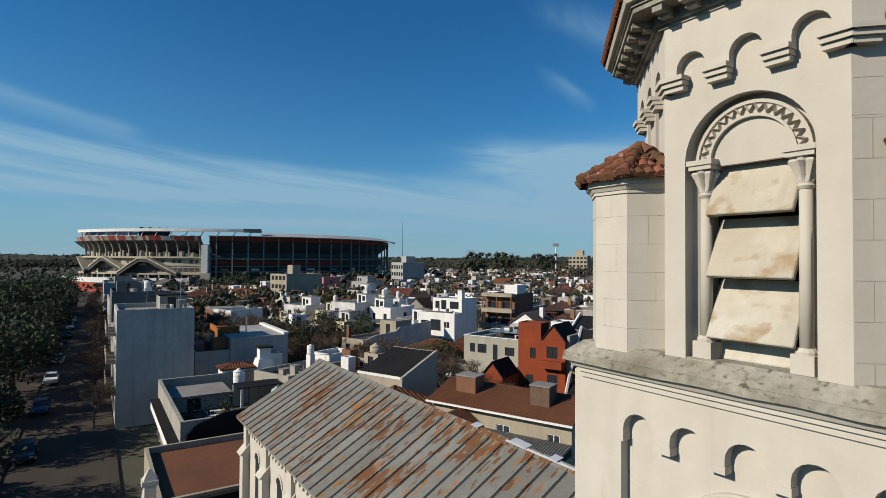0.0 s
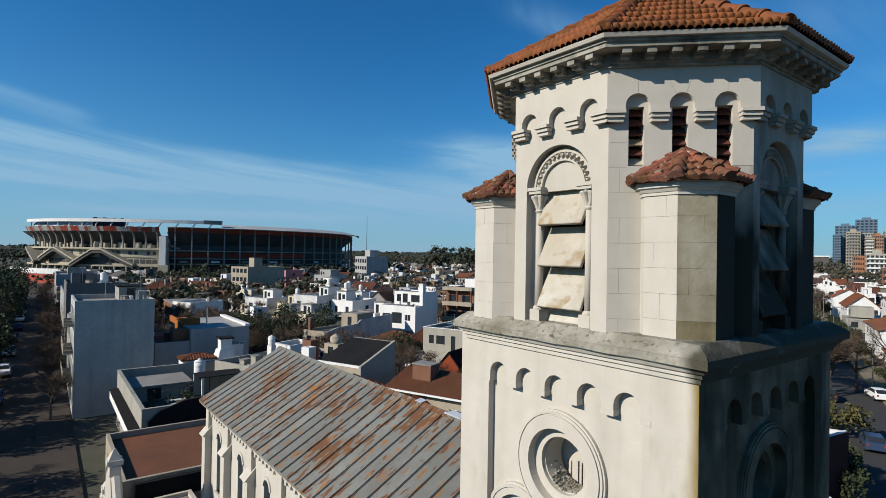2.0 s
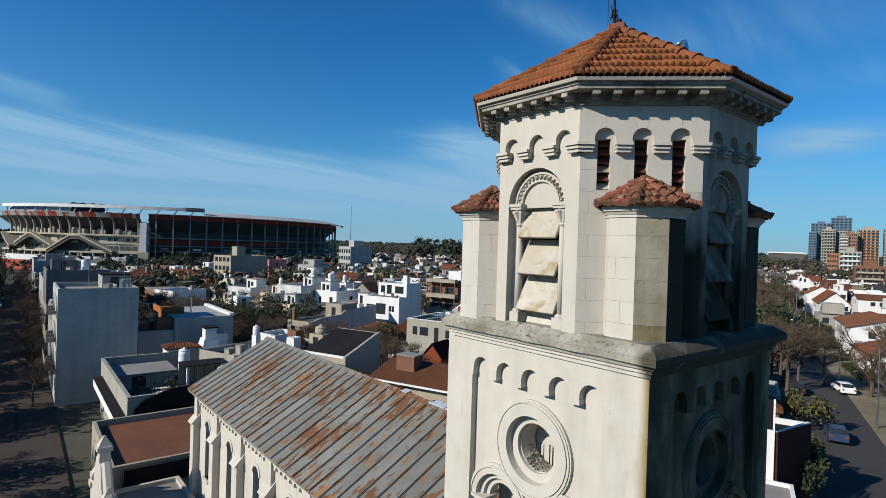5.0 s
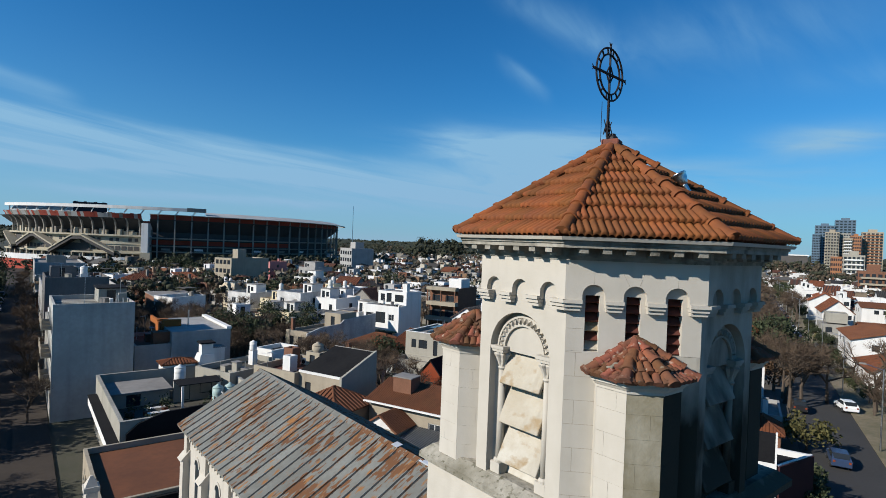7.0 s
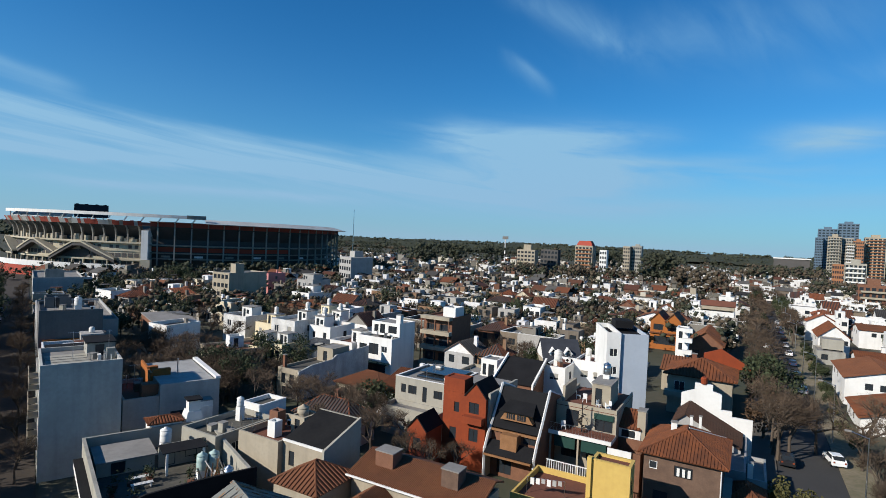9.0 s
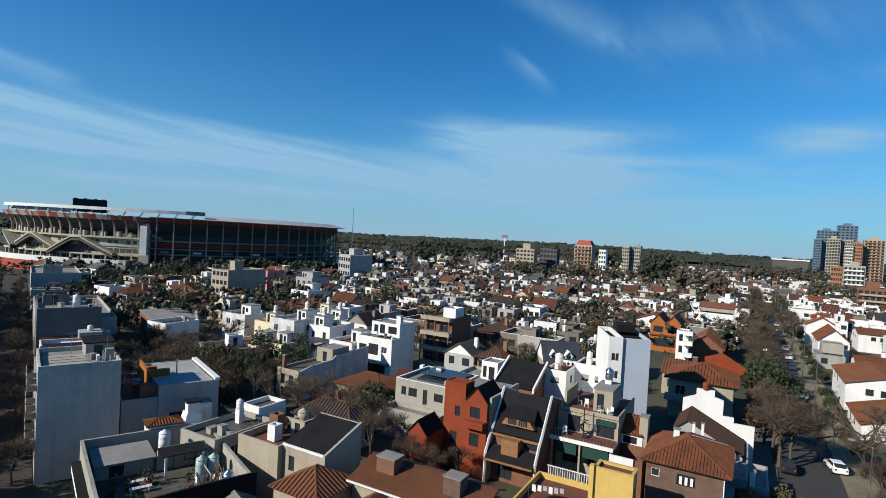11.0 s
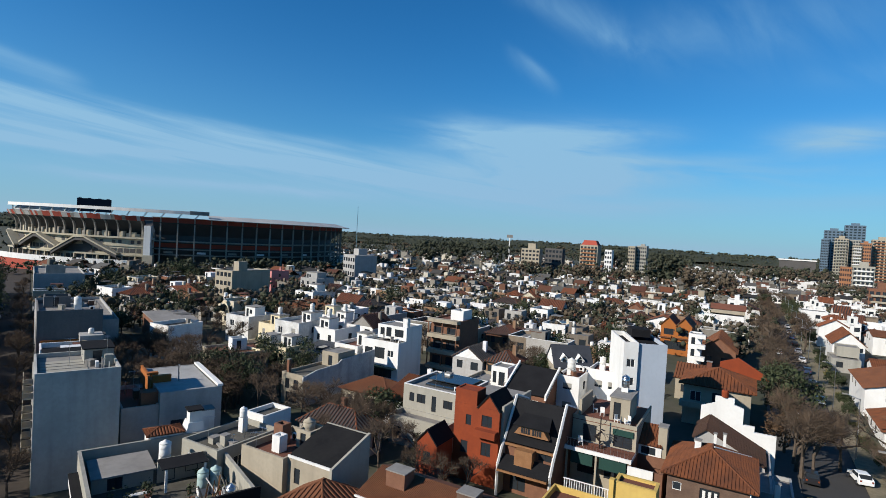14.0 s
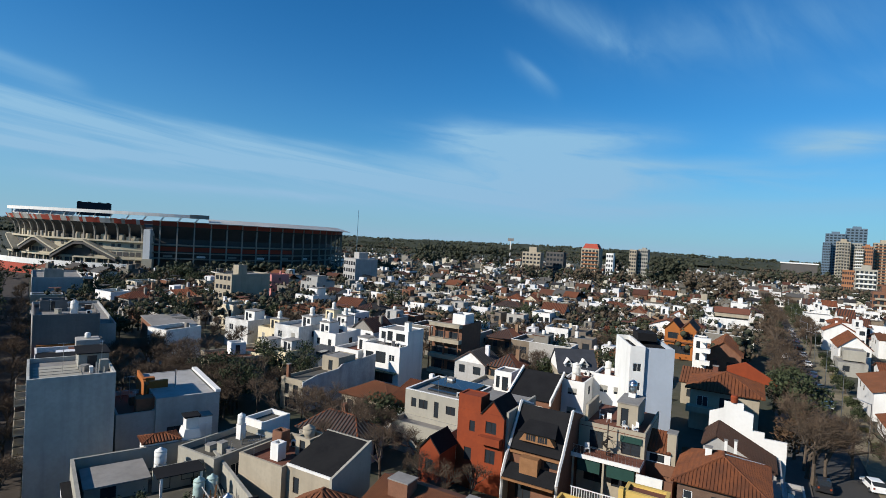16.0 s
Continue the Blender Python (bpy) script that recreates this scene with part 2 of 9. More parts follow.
# soot streaks, with the cornice's underside shade put into the dark colour
STONE_SOOT_SHADE = material("sooty_shaded_cornice", (0.36, 0.335, 0.28), 0.95, (0.12, 0.11, 0.085), 1.6, 9.0, 0.9, streaks=0.6, bump=0.4, streak_scale=3.0,
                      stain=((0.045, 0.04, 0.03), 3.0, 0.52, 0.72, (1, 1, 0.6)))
STONE_DAMP = material("damp_render", (0.34, 0.31, 0.235), 0.9, (0.15, 0.12, 0.055), 0.7, 5.0, 0.9, streaks=0.9, bump=0.2, streak_scale=2.4, stain=((0.13, 0.09, 0.025), 2.2, 0.56, 0.74, (1, 1, 0.6)))
STONE_OCHRE = material("ochre_algae_render", (0.24, 0.20, 0.12), 0.9, (0.10, 0.075, 0.025), 1.4, 5.0, 1.0, streaks=0.9, bump=0.2, streak_scale=2.4)
LOUVRE = material("louvre_slab", (0.47, 0.44, 0.375), 0.9, (0.34, 0.29, 0.21), 1.1, 7.0, 0.9, streaks=0.5, bump=0.5, streak_scale=3.5,
                  stain=((0.29, 0.215, 0.125), 2.8, 0.55, 0.64, (1, 1, 1.3)))
TILE = material("clay_tile", (0.225, 0.070, 0.016), 0.8, (0.105, 0.038, 0.014), 2.5, 12.0, 0.8, random_value=0.17, random_hue=0.006, bump=0.25, bump_scale=40)
TILE_OLD = material("old_clay_tile", (0.215, 0.075, 0.034), 0.9, (0.075, 0.042, 0.028), 3.0, 10.0, 0.9, random_value=0.35, random_hue=0.015, bump=0.4,
                    stain=((0.42, 0.36, 0.27), 9.0, 0.62, 0.75, (1, 1, 1)))
REDWOOD = material("red_slat", (0.13, 0.034, 0.02), 0.8, (0.05, 0.02, 0.015), 3, 14, 0.7)
IRON = material("black_iron", (0.025, 0.025, 0.028), 0.55, (0.06, 0.04, 0.03), 4, 20, 0.5, metal=0.6)
STEEL = material("bright_steel", (0.62, 0.63, 0.64), 0.28, (0.42, 0.42, 0.42), 3, 20, 0.4, metal=1.0)
METAL_ROOF = material("sheet_metal", (0.175, 0.175, 0.155), 0.75, (0.11, 0.107, 0.09), 0.8, 7.0, 0.8, metal=0.05, random_value=0.12, bump=0.15, local=7.0,
                      stain=((0.125, 0.055, 0.022), 3.4, 0.56, 0.605, (0.55, 1.5, 1.0), 0.36), second=((0.23, 0.105, 0.034), 2.6, 0.59, 0.64, (0.5, 1.3, 1.0)))
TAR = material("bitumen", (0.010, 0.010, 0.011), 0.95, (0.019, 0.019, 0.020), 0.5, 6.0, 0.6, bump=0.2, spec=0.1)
GLASS = material("dark_pane", (0.02, 0.025, 0.03), 0.12, (0.03, 0.035, 0.04), 1, 4, 0.3, bump=0.0, spec=0.5)
ASPHALT = material("asphalt", (0.036, 0.035, 0.034), 0.9, (0.052, 0.050, 0.047), 0.15, 3.0, 0.6, bump=0.2)
SOIL = material("ground_mix", (0.075, 0.068, 0.05), 0.95, (0.03, 0.04, 0.018), 0.03, 0.4, 0.8, bump=0.3, bump_scale=4)
PAVING = material("paving", (0.10, 0.088, 0.074), 0.9, (0.06, 0.055, 0.048), 0.3, 4.0, 0.6)
WALLS = material("house_render", (0.7, 0.68, 0.63), 0.9, (0.62, 0.58, 0.52), 0.25, 2.0, 0.7, streaks=0.35, bump=0.1, palette=[
    (0.72, 0.71, 0.69), (0.40, 0.34, 0.25), (0.36, 0.345, 0.32), (0.19, 0.175, 0.15), (0.22, 0.13, 0.075), (0.76, 0.75, 0.74), (0.38, 0.37, 0.355),
    (0.17, 0.072, 0.04), (0.24, 0.225, 0.20), (0.18, 0.14, 0.10), (0.72, 0.71, 0.69), (0.15, 0.125, 0.10), (0.56, 0.49, 0.36), (0.14, 0.062, 0.036), (0.30, 0.28, 0.25), (0.66, 0.66, 0.67)])
FLATROOF = material("flat_roof", (0.3, 0.27, 0.24), 0.9, (0.55, 0.5, 0.46), 0.3, 2.0, 0.7, palette=[
    (0.12, 0.046, 0.027), (0.10, 0.096, 0.09), (0.17, 0.165, 0.155), (0.036, 0.035, 0.035), (0.13, 0.052, 0.03), (0.07, 0.064, 0.058)])
PITCHROOF = material("pitched_roof", (0.3, 0.12, 0.06), 0.85, (0.5, 0.45, 0.4), 0.5, 3.0, 0.7, palette=[
    (0.19, 0.060, 0.025), (0.10, 0.038, 0.022), (0.028, 0.027, 0.028), (0.14, 0.050, 0.025), (0.07, 0.035, 0.026), (0.05, 0.047, 0.046)])
WALLS_FAR = material("far_render", (0.7, 0.68, 0.63), 0.9, (0.62, 0.58, 0.52), 0.25, 2.0, 0.5, bump=0.0, island=True, palette=[
    (0.58, 0.57, 0.55), (0.22, 0.20, 0.165), (0.62, 0.61, 0.60), (0.10, 0.092, 0.08), (0.13, 0.12, 0.10), (0.46, 0.42, 0.34), (0.13, 0.06, 0.036), (0.20, 0.185, 0.16), (0.66, 0.65, 0.63), (0.10, 0.085, 0.07), (0.55, 0.55, 0.55), (0.15, 0.12, 0.09)])
ROOF_FAR = material("far_roof", (0.2, 0.1, 0.06), 0.9, (0.5, 0.45, 0.4), 0.3, 2.0, 0.6, bump=0.0, island=True, palette=[
    (0.14, 0.048, 0.022), (0.08, 0.032, 0.02), (0.09, 0.086, 0.08), (0.026, 0.025, 0.025), (0.10, 0.042, 0.024), (0.055, 0.05, 0.045)])
WHITE = material("white_paint", (0.66, 0.65, 0.62), 0.8, (0.54, 0.52, 0.48), 0.4, 3.0, 0.5, streaks=0.25)
GREYWALL = material("grey_render", (0.305, 0.293, 0.256), 0.9, (0.215, 0.204, 0.175), 0.35, 2.5, 0.9, streaks=0.6)
CONCRETE = material("concrete", (0.235, 0.222, 0.203), 0.9, (0.15, 0.138, 0.125), 0.2, 2.0, 0.7, streaks=0.4)
PLASTIC = material("tank_plastic", (0.62, 0.60, 0.55), 0.5, (0.5, 0.48, 0.44), 2, 8, 0.5)
BARK = material("bark", (0.10, 0.075, 0.055), 0.95, (0.05, 0.04, 0.03), 2, 10, 0.7, bump=0.4)
TWIGS = material("winter_twigs", (0.105, 0.070, 0.045), 0.95, (0.06, 0.045, 0.03), 0.6, 5, 0.6, random_value=0.35)
FAR_LEAVES = material("far_leaves", (0.052, 0.056, 0.036), 0.95, (0.036, 0.040, 0.027), 0.05, 0.5, 0.8, bump=0.0, spec=0.1)
FAR_TWIGS = material("far_twigs", (0.098, 0.076, 0.052), 0.95, (0.064, 0.052, 0.037), 0.05, 0.5, 0.7, bump=0.0, spec=0.1)
LEAVES = material("dark_leaves", (0.046, 0.057, 0.024), 0.85, (0.024, 0.032, 0.014), 0.5, 4, 0.8, random_value=0.3, random_hue=0.02)

# ---- mesh helpers ----


def finish(bm, name, mat, smooth=False):
    me = bpy.data.meshes.new(name)
    bm.normal_update()
    bm.to_mesh(me)
    bm.free()
    me.materials.append(mat)
    if smooth:
        me.polygons.foreach_set("use_smooth", [True] * len(me.polygons))
    return me


RIBBED = {}


def part(name, bm, mat, parent, label="", smooth=False):
    rows = RIBBED.pop(id(bm), None)
    ob = new(name, finish(bm, name, mat, smooth))
    ob.parent = parent
    if label:
        tagged(ob, label)
    if rows:
        tiles = new("tiling", finish(rows, "tiling", mat))
        tiles.parent = ob
        tagged(tiles, kind="stuff")
    return ob


def piece(name, me, parent, m):
    ob = new(name, me)
    ob.parent = parent
    ob.matrix_basis = m
    return ob


def thing(name, m, label, category, group="", kind=""):
    ob = new(name)
    ob.empty_display_size = 0.2
    ob.matrix_basis = m
    return tagged(ob, label, category, group, kind)


def box(bm, x0, x1, y0, y1, z0, z1, m=None, bevel=0.0):
    vs = [bm.verts.new((x, y, z)) for z in (z0, z1) for x, y in ((x0, y0), (x1, y0), (x1, y1), (x0, y1))]
    fs = [bm.faces.new([vs[i] for i in f]) for f in ((3, 2, 1, 0), (4, 5, 6, 7), (0, 1, 5, 4), (1, 2, 6, 5), (2, 3, 7, 6), (3, 0, 4, 7))]
    if bevel:
        r = bmesh.ops.bevel(bm, geom=list({e for f in fs for e in f.edges}), offset=bevel, segments=1, affect="EDGES")
        vs = list({v for f in r["faces"] for v in f.verts} | {v for v in vs if v.is_valid})
    if m is not None:
        for v in vs:
            v.co = m @ v.co
    return vs


def prism(bm, pts, z0, z1, m=None, top=None):
    """A prism over the plan pts; top: another plan of as many points for the upper end."""
    lo = [bm.verts.new((x, y, z0)) for x, y in pts]
    hi = [bm.verts.new((x, y, z1)) for x, y in (top or pts)]
    k = len(pts)
    bm.faces.new(lo[::-1])
    bm.faces.new(hi)
    for i in range(k):
        bm.faces.new((lo[i], lo[(i + 1) % k], hi[(i + 1) % k], hi[i]))
    if m is not None:
        for v in lo + hi:
            v.co = m @ v.co
    return lo + hi


def lathe(bm, profile, n=16, m=None, a0=0.0, a1=2 * math.pi):
    """Turns (radius, z) pairs round the z axis."""
    full = abs(a1 - a0 - 2 * math.pi) < 1e-6
    k = n if full else n + 1
    rings = [[bm.verts.new((r * math.cos(a0 + (a1 - a0) * i / n), r * math.sin(a0 + (a1 - a0) * i / n), z)) for i in range(k)] for r, z in profile]
    for lo, hi in zip(rings, rings[1:]):
        for i in range(n):
            j = (i + 1) % k
            bm.faces.new((lo[i], lo[j], hi[j], hi[i]))
    if full:
        bm.faces.new(rings[0][::-1])
        bm.faces.new(rings[-1])
    vs = [v for r in rings for v in r]
    if m is not None:
        for v in vs:
            v.co = m @ v.co
    return vs


def rod(bm, a, b, r, n=6, r2=None):
    a, b = Vector(a), Vector(b)
    d = b - a
    m = Matrix.Translation(a) @ d.to_track_quat("Z", "Y").to_matrix().to_4x4()
    return lathe(bm, [(r, 0), (r2 if r2 is not None else r, d.length)], n, m)


def mesh_of(fn, *a, **k):
    bm = bmesh.new()
    fn(bm, *a, **k)
    return bm


def ngon(k, apothem, turn=0.0):
    r = apothem / math.cos(math.pi / k)
    return [(r * math.cos(2 * math.pi * (i + 0.5) / k + turn), r * math.sin(2 * math.pi * (i + 0.5) / k + turn)) for i in range(k)]


def face_m(angle, apothem):
    """The frame of a wall face: x to the right seen from outside, y into the wall, z up; the face at y = 0."""
    return pose(0, 0, 0, 0, 0, angle) @ Matrix.Translation((0, -apothem, 0))


def arch(uc, hw, sill, spring):
    """An opening with a round head."""
    return (uc - hw, uc + hw, lambda u: sill, lambda u: spring + math.sqrt(max(0.0, hw * hw - (u - uc) ** 2)))


def round_hole(uc, r, zc):
    return (uc - r, uc + r, lambda u: zc - math.sqrt(max(0.0, r * r - (u - uc) ** 2)), lambda u: zc + math.sqrt(max(0.0, r * r - (u - uc) ** 2)))


def panel(bm, u0, u1, z0, z1, holes, thick, m, steps=12):
    """A wall panel of that thickness with openings cut right through it."""
    quads, at = [], u0
    for a, b, lo, hi in sorted(holes, key=lambda h: h[0]):
        if a > at:
            quads.append(((at, z0), (a, z0), (a, z1), (at, z1)))
        for i in range(steps):
            p = a + (b - a) * (1 - math.cos(math.pi * i / steps)) / 2
            q = a + (b - a) * (1 - math.cos(math.pi * (i + 1) / steps)) / 2
            if max(lo(p), lo(q)) > z0 + 1e-4:
                quads.append(((p, z0), (q, z0), (q, lo(q)), (p, lo(p))))
            if min(hi(p), hi(q)) < z1 - 1e-4:
                quads.append(((p, hi(p)), (q, hi(q)), (q, z1), (p, z1)))
        at = b
    if at < u1:
        quads.append(((at, z0), (u1, z0), (u1, z1), (at, z1)))
    edges = {}
    for q in quads:
        pts = [(round(u, 5), round(z, 5)) for u, z in q]
        pts = [p for i, p in enumerate(pts) if p != pts[i - 1]]
        if len(pts) < 3:
            continue
        for y, order in ((0.0, pts), (thick, pts[::-1])):
            bm.faces.new([bm.verts.new(m @ Vector((u, y, z))) for u, z in order])
        for a, b in zip(pts, pts[1:] + pts[:1]):
            if (b, a) in edges:
                del edges[(b, a)]
            else:
                edges[(a, b)] = 1
    for a, b in edges:
        bm.faces.new([bm.verts.new(m @ Vector(v)) for v in ((b[0], 0, b[1]), (a[0], 0, a[1]), (a[0], thick, a[1]), (b[0], thick, b[1]))])
    bmesh.ops.remove_doubles(bm, verts=bm.verts, dist=0.0005)


def arc_band(bm, uc, zc, r0, r1, y0, y1, m, a0=0.0, a1=math.pi, n=20):
    """A moulded ring or half ring lying on a wall face, from depth y0 (outer) to y1 (inner)."""
    full = abs(a1 - a0 - 2 * math.pi) < 1e-6
    ring = []
    for i in range(n if full else n + 1):
        a = a0 + (a1 - a0) * i / n
        ring.append([bm.verts.new(m @ Vector((uc + r * math.cos(a), y, zc + r * math.sin(a)))) for r, y in ((r0, y1), (r0, y0), (r1, y0), (r1, y1))])
    k = len(ring)
    for i in range(n):
        a, b = ring[i], ring[(i + 1) % k]
        for j in range(3):
            bm.faces.new((a[j], a[j + 1], b[j + 1], b[j]))
    if not full:
        bm.faces.new(ring[0])
        bm.faces.new(ring[-1][::-1])

# ---- ground ----
def sheet(name, pts, z, mat, label, cat):
    bm = bmesh.new()
    bm.faces.new([bm.verts.new((x, y, z)) for x, y in pts])
    ob = new(name, finish(bm, name, mat))
    return tagged(ob, label, cat, kind="structure")


sheet("ground", [(-4000, -4000), (4000, -4000), (4000, 4000), (-4000, 4000)], 0, SOIL, "dark mixed ground of yards and gardens", "ground")

JOINT = material("open_joint", (0.33, 0.30, 0.24), 0.95, (0.24, 0.215, 0.165), 2, 9, 0.5, bump=0.0)
SEAM_SHADOW = material("dark_seam_shadow", (0.035, 0.03, 0.026), 0.9, (0.02, 0.018, 0.016), 2, 9, 0.5, bump=0.0)
FLASHING = material("pale_flashing", (0.60, 0.61, 0.62), 0.4, (0.45, 0.46, 0.47), 2, 9, 0.5, metal=0.3)

# ---- church tower ----
TOWER = pose(2.55, 6.28, 0, 0, 0, 48)
tower = thing("church_tower", TOWER, "cream rendered church bell tower with clay tiled octagonal belfry", "tower")
SH, BA, BB = 1.79, 1.78, 1.86
# the octagon's cardinal faces stand a little further out than the diagonal ones
OUT = 0.035
HWC, HWD = BA * math.sqrt(2) - (BA + OUT), math.sqrt(2) * (BA + OUT) - BA
FWC, FWD = BB * math.sqrt(2) - (BB + OUT), math.sqrt(2) * (BB + OUT) - BB
CARD, DIAG = (0, -90, 90, 180), (-45, 45, 135, -135)


def lombard(bm, m, n, pitch, r, top, drop, depth, u0, u1, z1):
    """A band of small round arches that stands proud on the wall, over stepped corbels."""
    cs = [(i - (n - 1) / 2) * pitch for i in range(n)]
    panel(bm, u0, u1, top - r - drop, z1, [(c - r, c + r, lambda u: -9.0, (lambda c: lambda u: top - r + math.sqrt(max(0, r * r - (u - c) ** 2)))(c)) for c in cs], depth, m, 10)


def corbel(bm, m, uc, hw, z_top, depth, steps=3, h=0.045, proud=0.025):
    for i in range(steps):
        k = 1 - 0.22 * i
        box(bm, uc - hw * (1.08 - 0.08 * i), uc + hw * (1.08 - 0.08 * i), -0.003 - proud * (2 - i), depth, z_top - h * (i + 1) + 0.004, z_top - h * i, m)


# shaft
FR_TOP = 16.18
BACK = 0.14  # the shaft is a little deeper than wide
for a in CARD:
    m = face_m(a, SH + BACK if a == 180 else SH)
    seen = a in (0, -90)
    off = {-90: -BACK / 2, 90: BACK / 2}.get(a, 0.0)
    lo, hi = (-SH - BACK if a == -90 else -SH), (SH + BACK if a == 90 else SH)
    m = m @ Matrix.Translation((off, 0, 0))
    bm = bmesh.new()
    panel(bm, lo + 0.003 - off, -1.24, 0, 16.5, [], 0.30, m)
    panel(bm, 1.24, hi - 0.003 - off, 0, 16.5, [], 0.30, m)
    lombard(bm, m, 5, 0.52, 0.175, FR_TOP, 0.06, 0.30, -1.24, 1.24, 16.5)
    part("corner_wall", bm, STONE_ALGAE_SHADE if a in (0, 90) else STONE_CORNER if a == -90 else STONE, tower)
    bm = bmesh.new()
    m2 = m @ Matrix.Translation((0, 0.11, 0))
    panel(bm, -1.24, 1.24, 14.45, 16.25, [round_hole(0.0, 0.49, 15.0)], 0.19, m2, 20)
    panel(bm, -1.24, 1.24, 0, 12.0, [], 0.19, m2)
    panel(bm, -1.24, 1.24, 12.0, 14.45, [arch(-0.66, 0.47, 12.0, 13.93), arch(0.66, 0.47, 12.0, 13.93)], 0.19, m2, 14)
    part("shaft_wall", bm, STONE_ALGAE_SHADE if a in (0, 90) else STONE, tower)
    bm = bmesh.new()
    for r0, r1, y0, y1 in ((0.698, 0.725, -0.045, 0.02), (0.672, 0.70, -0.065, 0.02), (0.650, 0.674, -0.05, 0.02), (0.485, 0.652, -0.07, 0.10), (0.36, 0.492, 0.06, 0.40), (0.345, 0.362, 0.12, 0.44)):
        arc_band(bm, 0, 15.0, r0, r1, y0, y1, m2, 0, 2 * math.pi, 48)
    part("oculus_moulding", bm, STONE if a == -90 else STONE_ALGAE_SHADE, tower)
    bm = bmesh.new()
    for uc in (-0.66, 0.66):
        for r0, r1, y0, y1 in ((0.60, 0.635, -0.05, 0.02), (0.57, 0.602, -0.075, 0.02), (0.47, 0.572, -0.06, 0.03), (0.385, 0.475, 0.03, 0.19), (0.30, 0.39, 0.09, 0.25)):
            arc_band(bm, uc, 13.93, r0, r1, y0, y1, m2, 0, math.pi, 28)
    part("arch_moulding", bm, STONE if a == -90 else STONE_ALGAE_SHADE, tower)
    for uc in (-1.06, -0.26, 0.26, 1.06):
        col = part("colonnette", mesh_of(lathe, [(0.075, 12.0), (0.07, 13.68)], 12, m2 @ Matrix.Translation((uc, 0.06, 0))), STONE, tower)
        bm = bmesh.new()
        lathe(bm, [(0.075, 13.66), (0.085, 13.70), (0.08, 13.74), (0.13, 13.88), (0.14, 13.90)], 12, m2 @ Matrix.Translation((uc, 0.06, 0)))
        box(bm, uc - 0.15, uc + 0.15, -0.09, 0.2, 13.90, 13.955, m2)
        part("capital", bm, STONE, col)
    for uc, w in [((i - 1.5) * 0.52, 0.086) for i in range(4)] + [(-1.275, 0.06), (1.275, 0.06)]:
        part("corbel", mesh_of(corbel, m, uc, w, FR_TOP - 0.235, 0.11, 1, 0.075, 0.002), STONE_ALGAE_SHADE if a == 0 else STONE, tower)
    for i, u in enumerate((-0.21, -0.03, 0.03, 0.16)):
        part("window_bar", mesh_of(rod, m2 @ Vector((u, 0.42, 14.64)), m2 @ Vector((u, 0.42, 14.94 + 0.03 * (i % 2))), 0.010), IRON, tower)
part("inner_floor", mesh_of(box, -SH + 0.3, SH - 0.3, -SH + 0.3, SH - 0.3, 14.50, 14.6), STONE_DAMP, tower)
part("inner_core", mesh_of(box, -1.2, 1.2, -1.2, 1.2, 0, 16.4), STONE, tower)

# ledge
bm = bmesh.new()
prism(bm, ngon(4, 1.82), 16.44, 16.50)
prism(bm, ngon(4, 1.85), 16.50, 16.55)
prism(bm, ngon(4, 1.88), 16.55, 16.61, top=ngon(4, 1.92))
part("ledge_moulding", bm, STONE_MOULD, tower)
bm = bmesh.new()
prism(bm, ngon(4, 1.96), 16.612, 16.70)
prism(bm, ngon(4, 1.96), 16.702, 16.83, top=ngon(4, 1.80))
bmesh.ops.subdivide_edges(bm, edges=bm.edges, cuts=9, use_grid_fill=True)
for v in bm.verts:
    v.co += 0.016 * noise.noise_vector(v.co * 5.0)
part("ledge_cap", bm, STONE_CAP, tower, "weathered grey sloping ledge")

# belfry
T8 = math.tan(math.pi / 8)


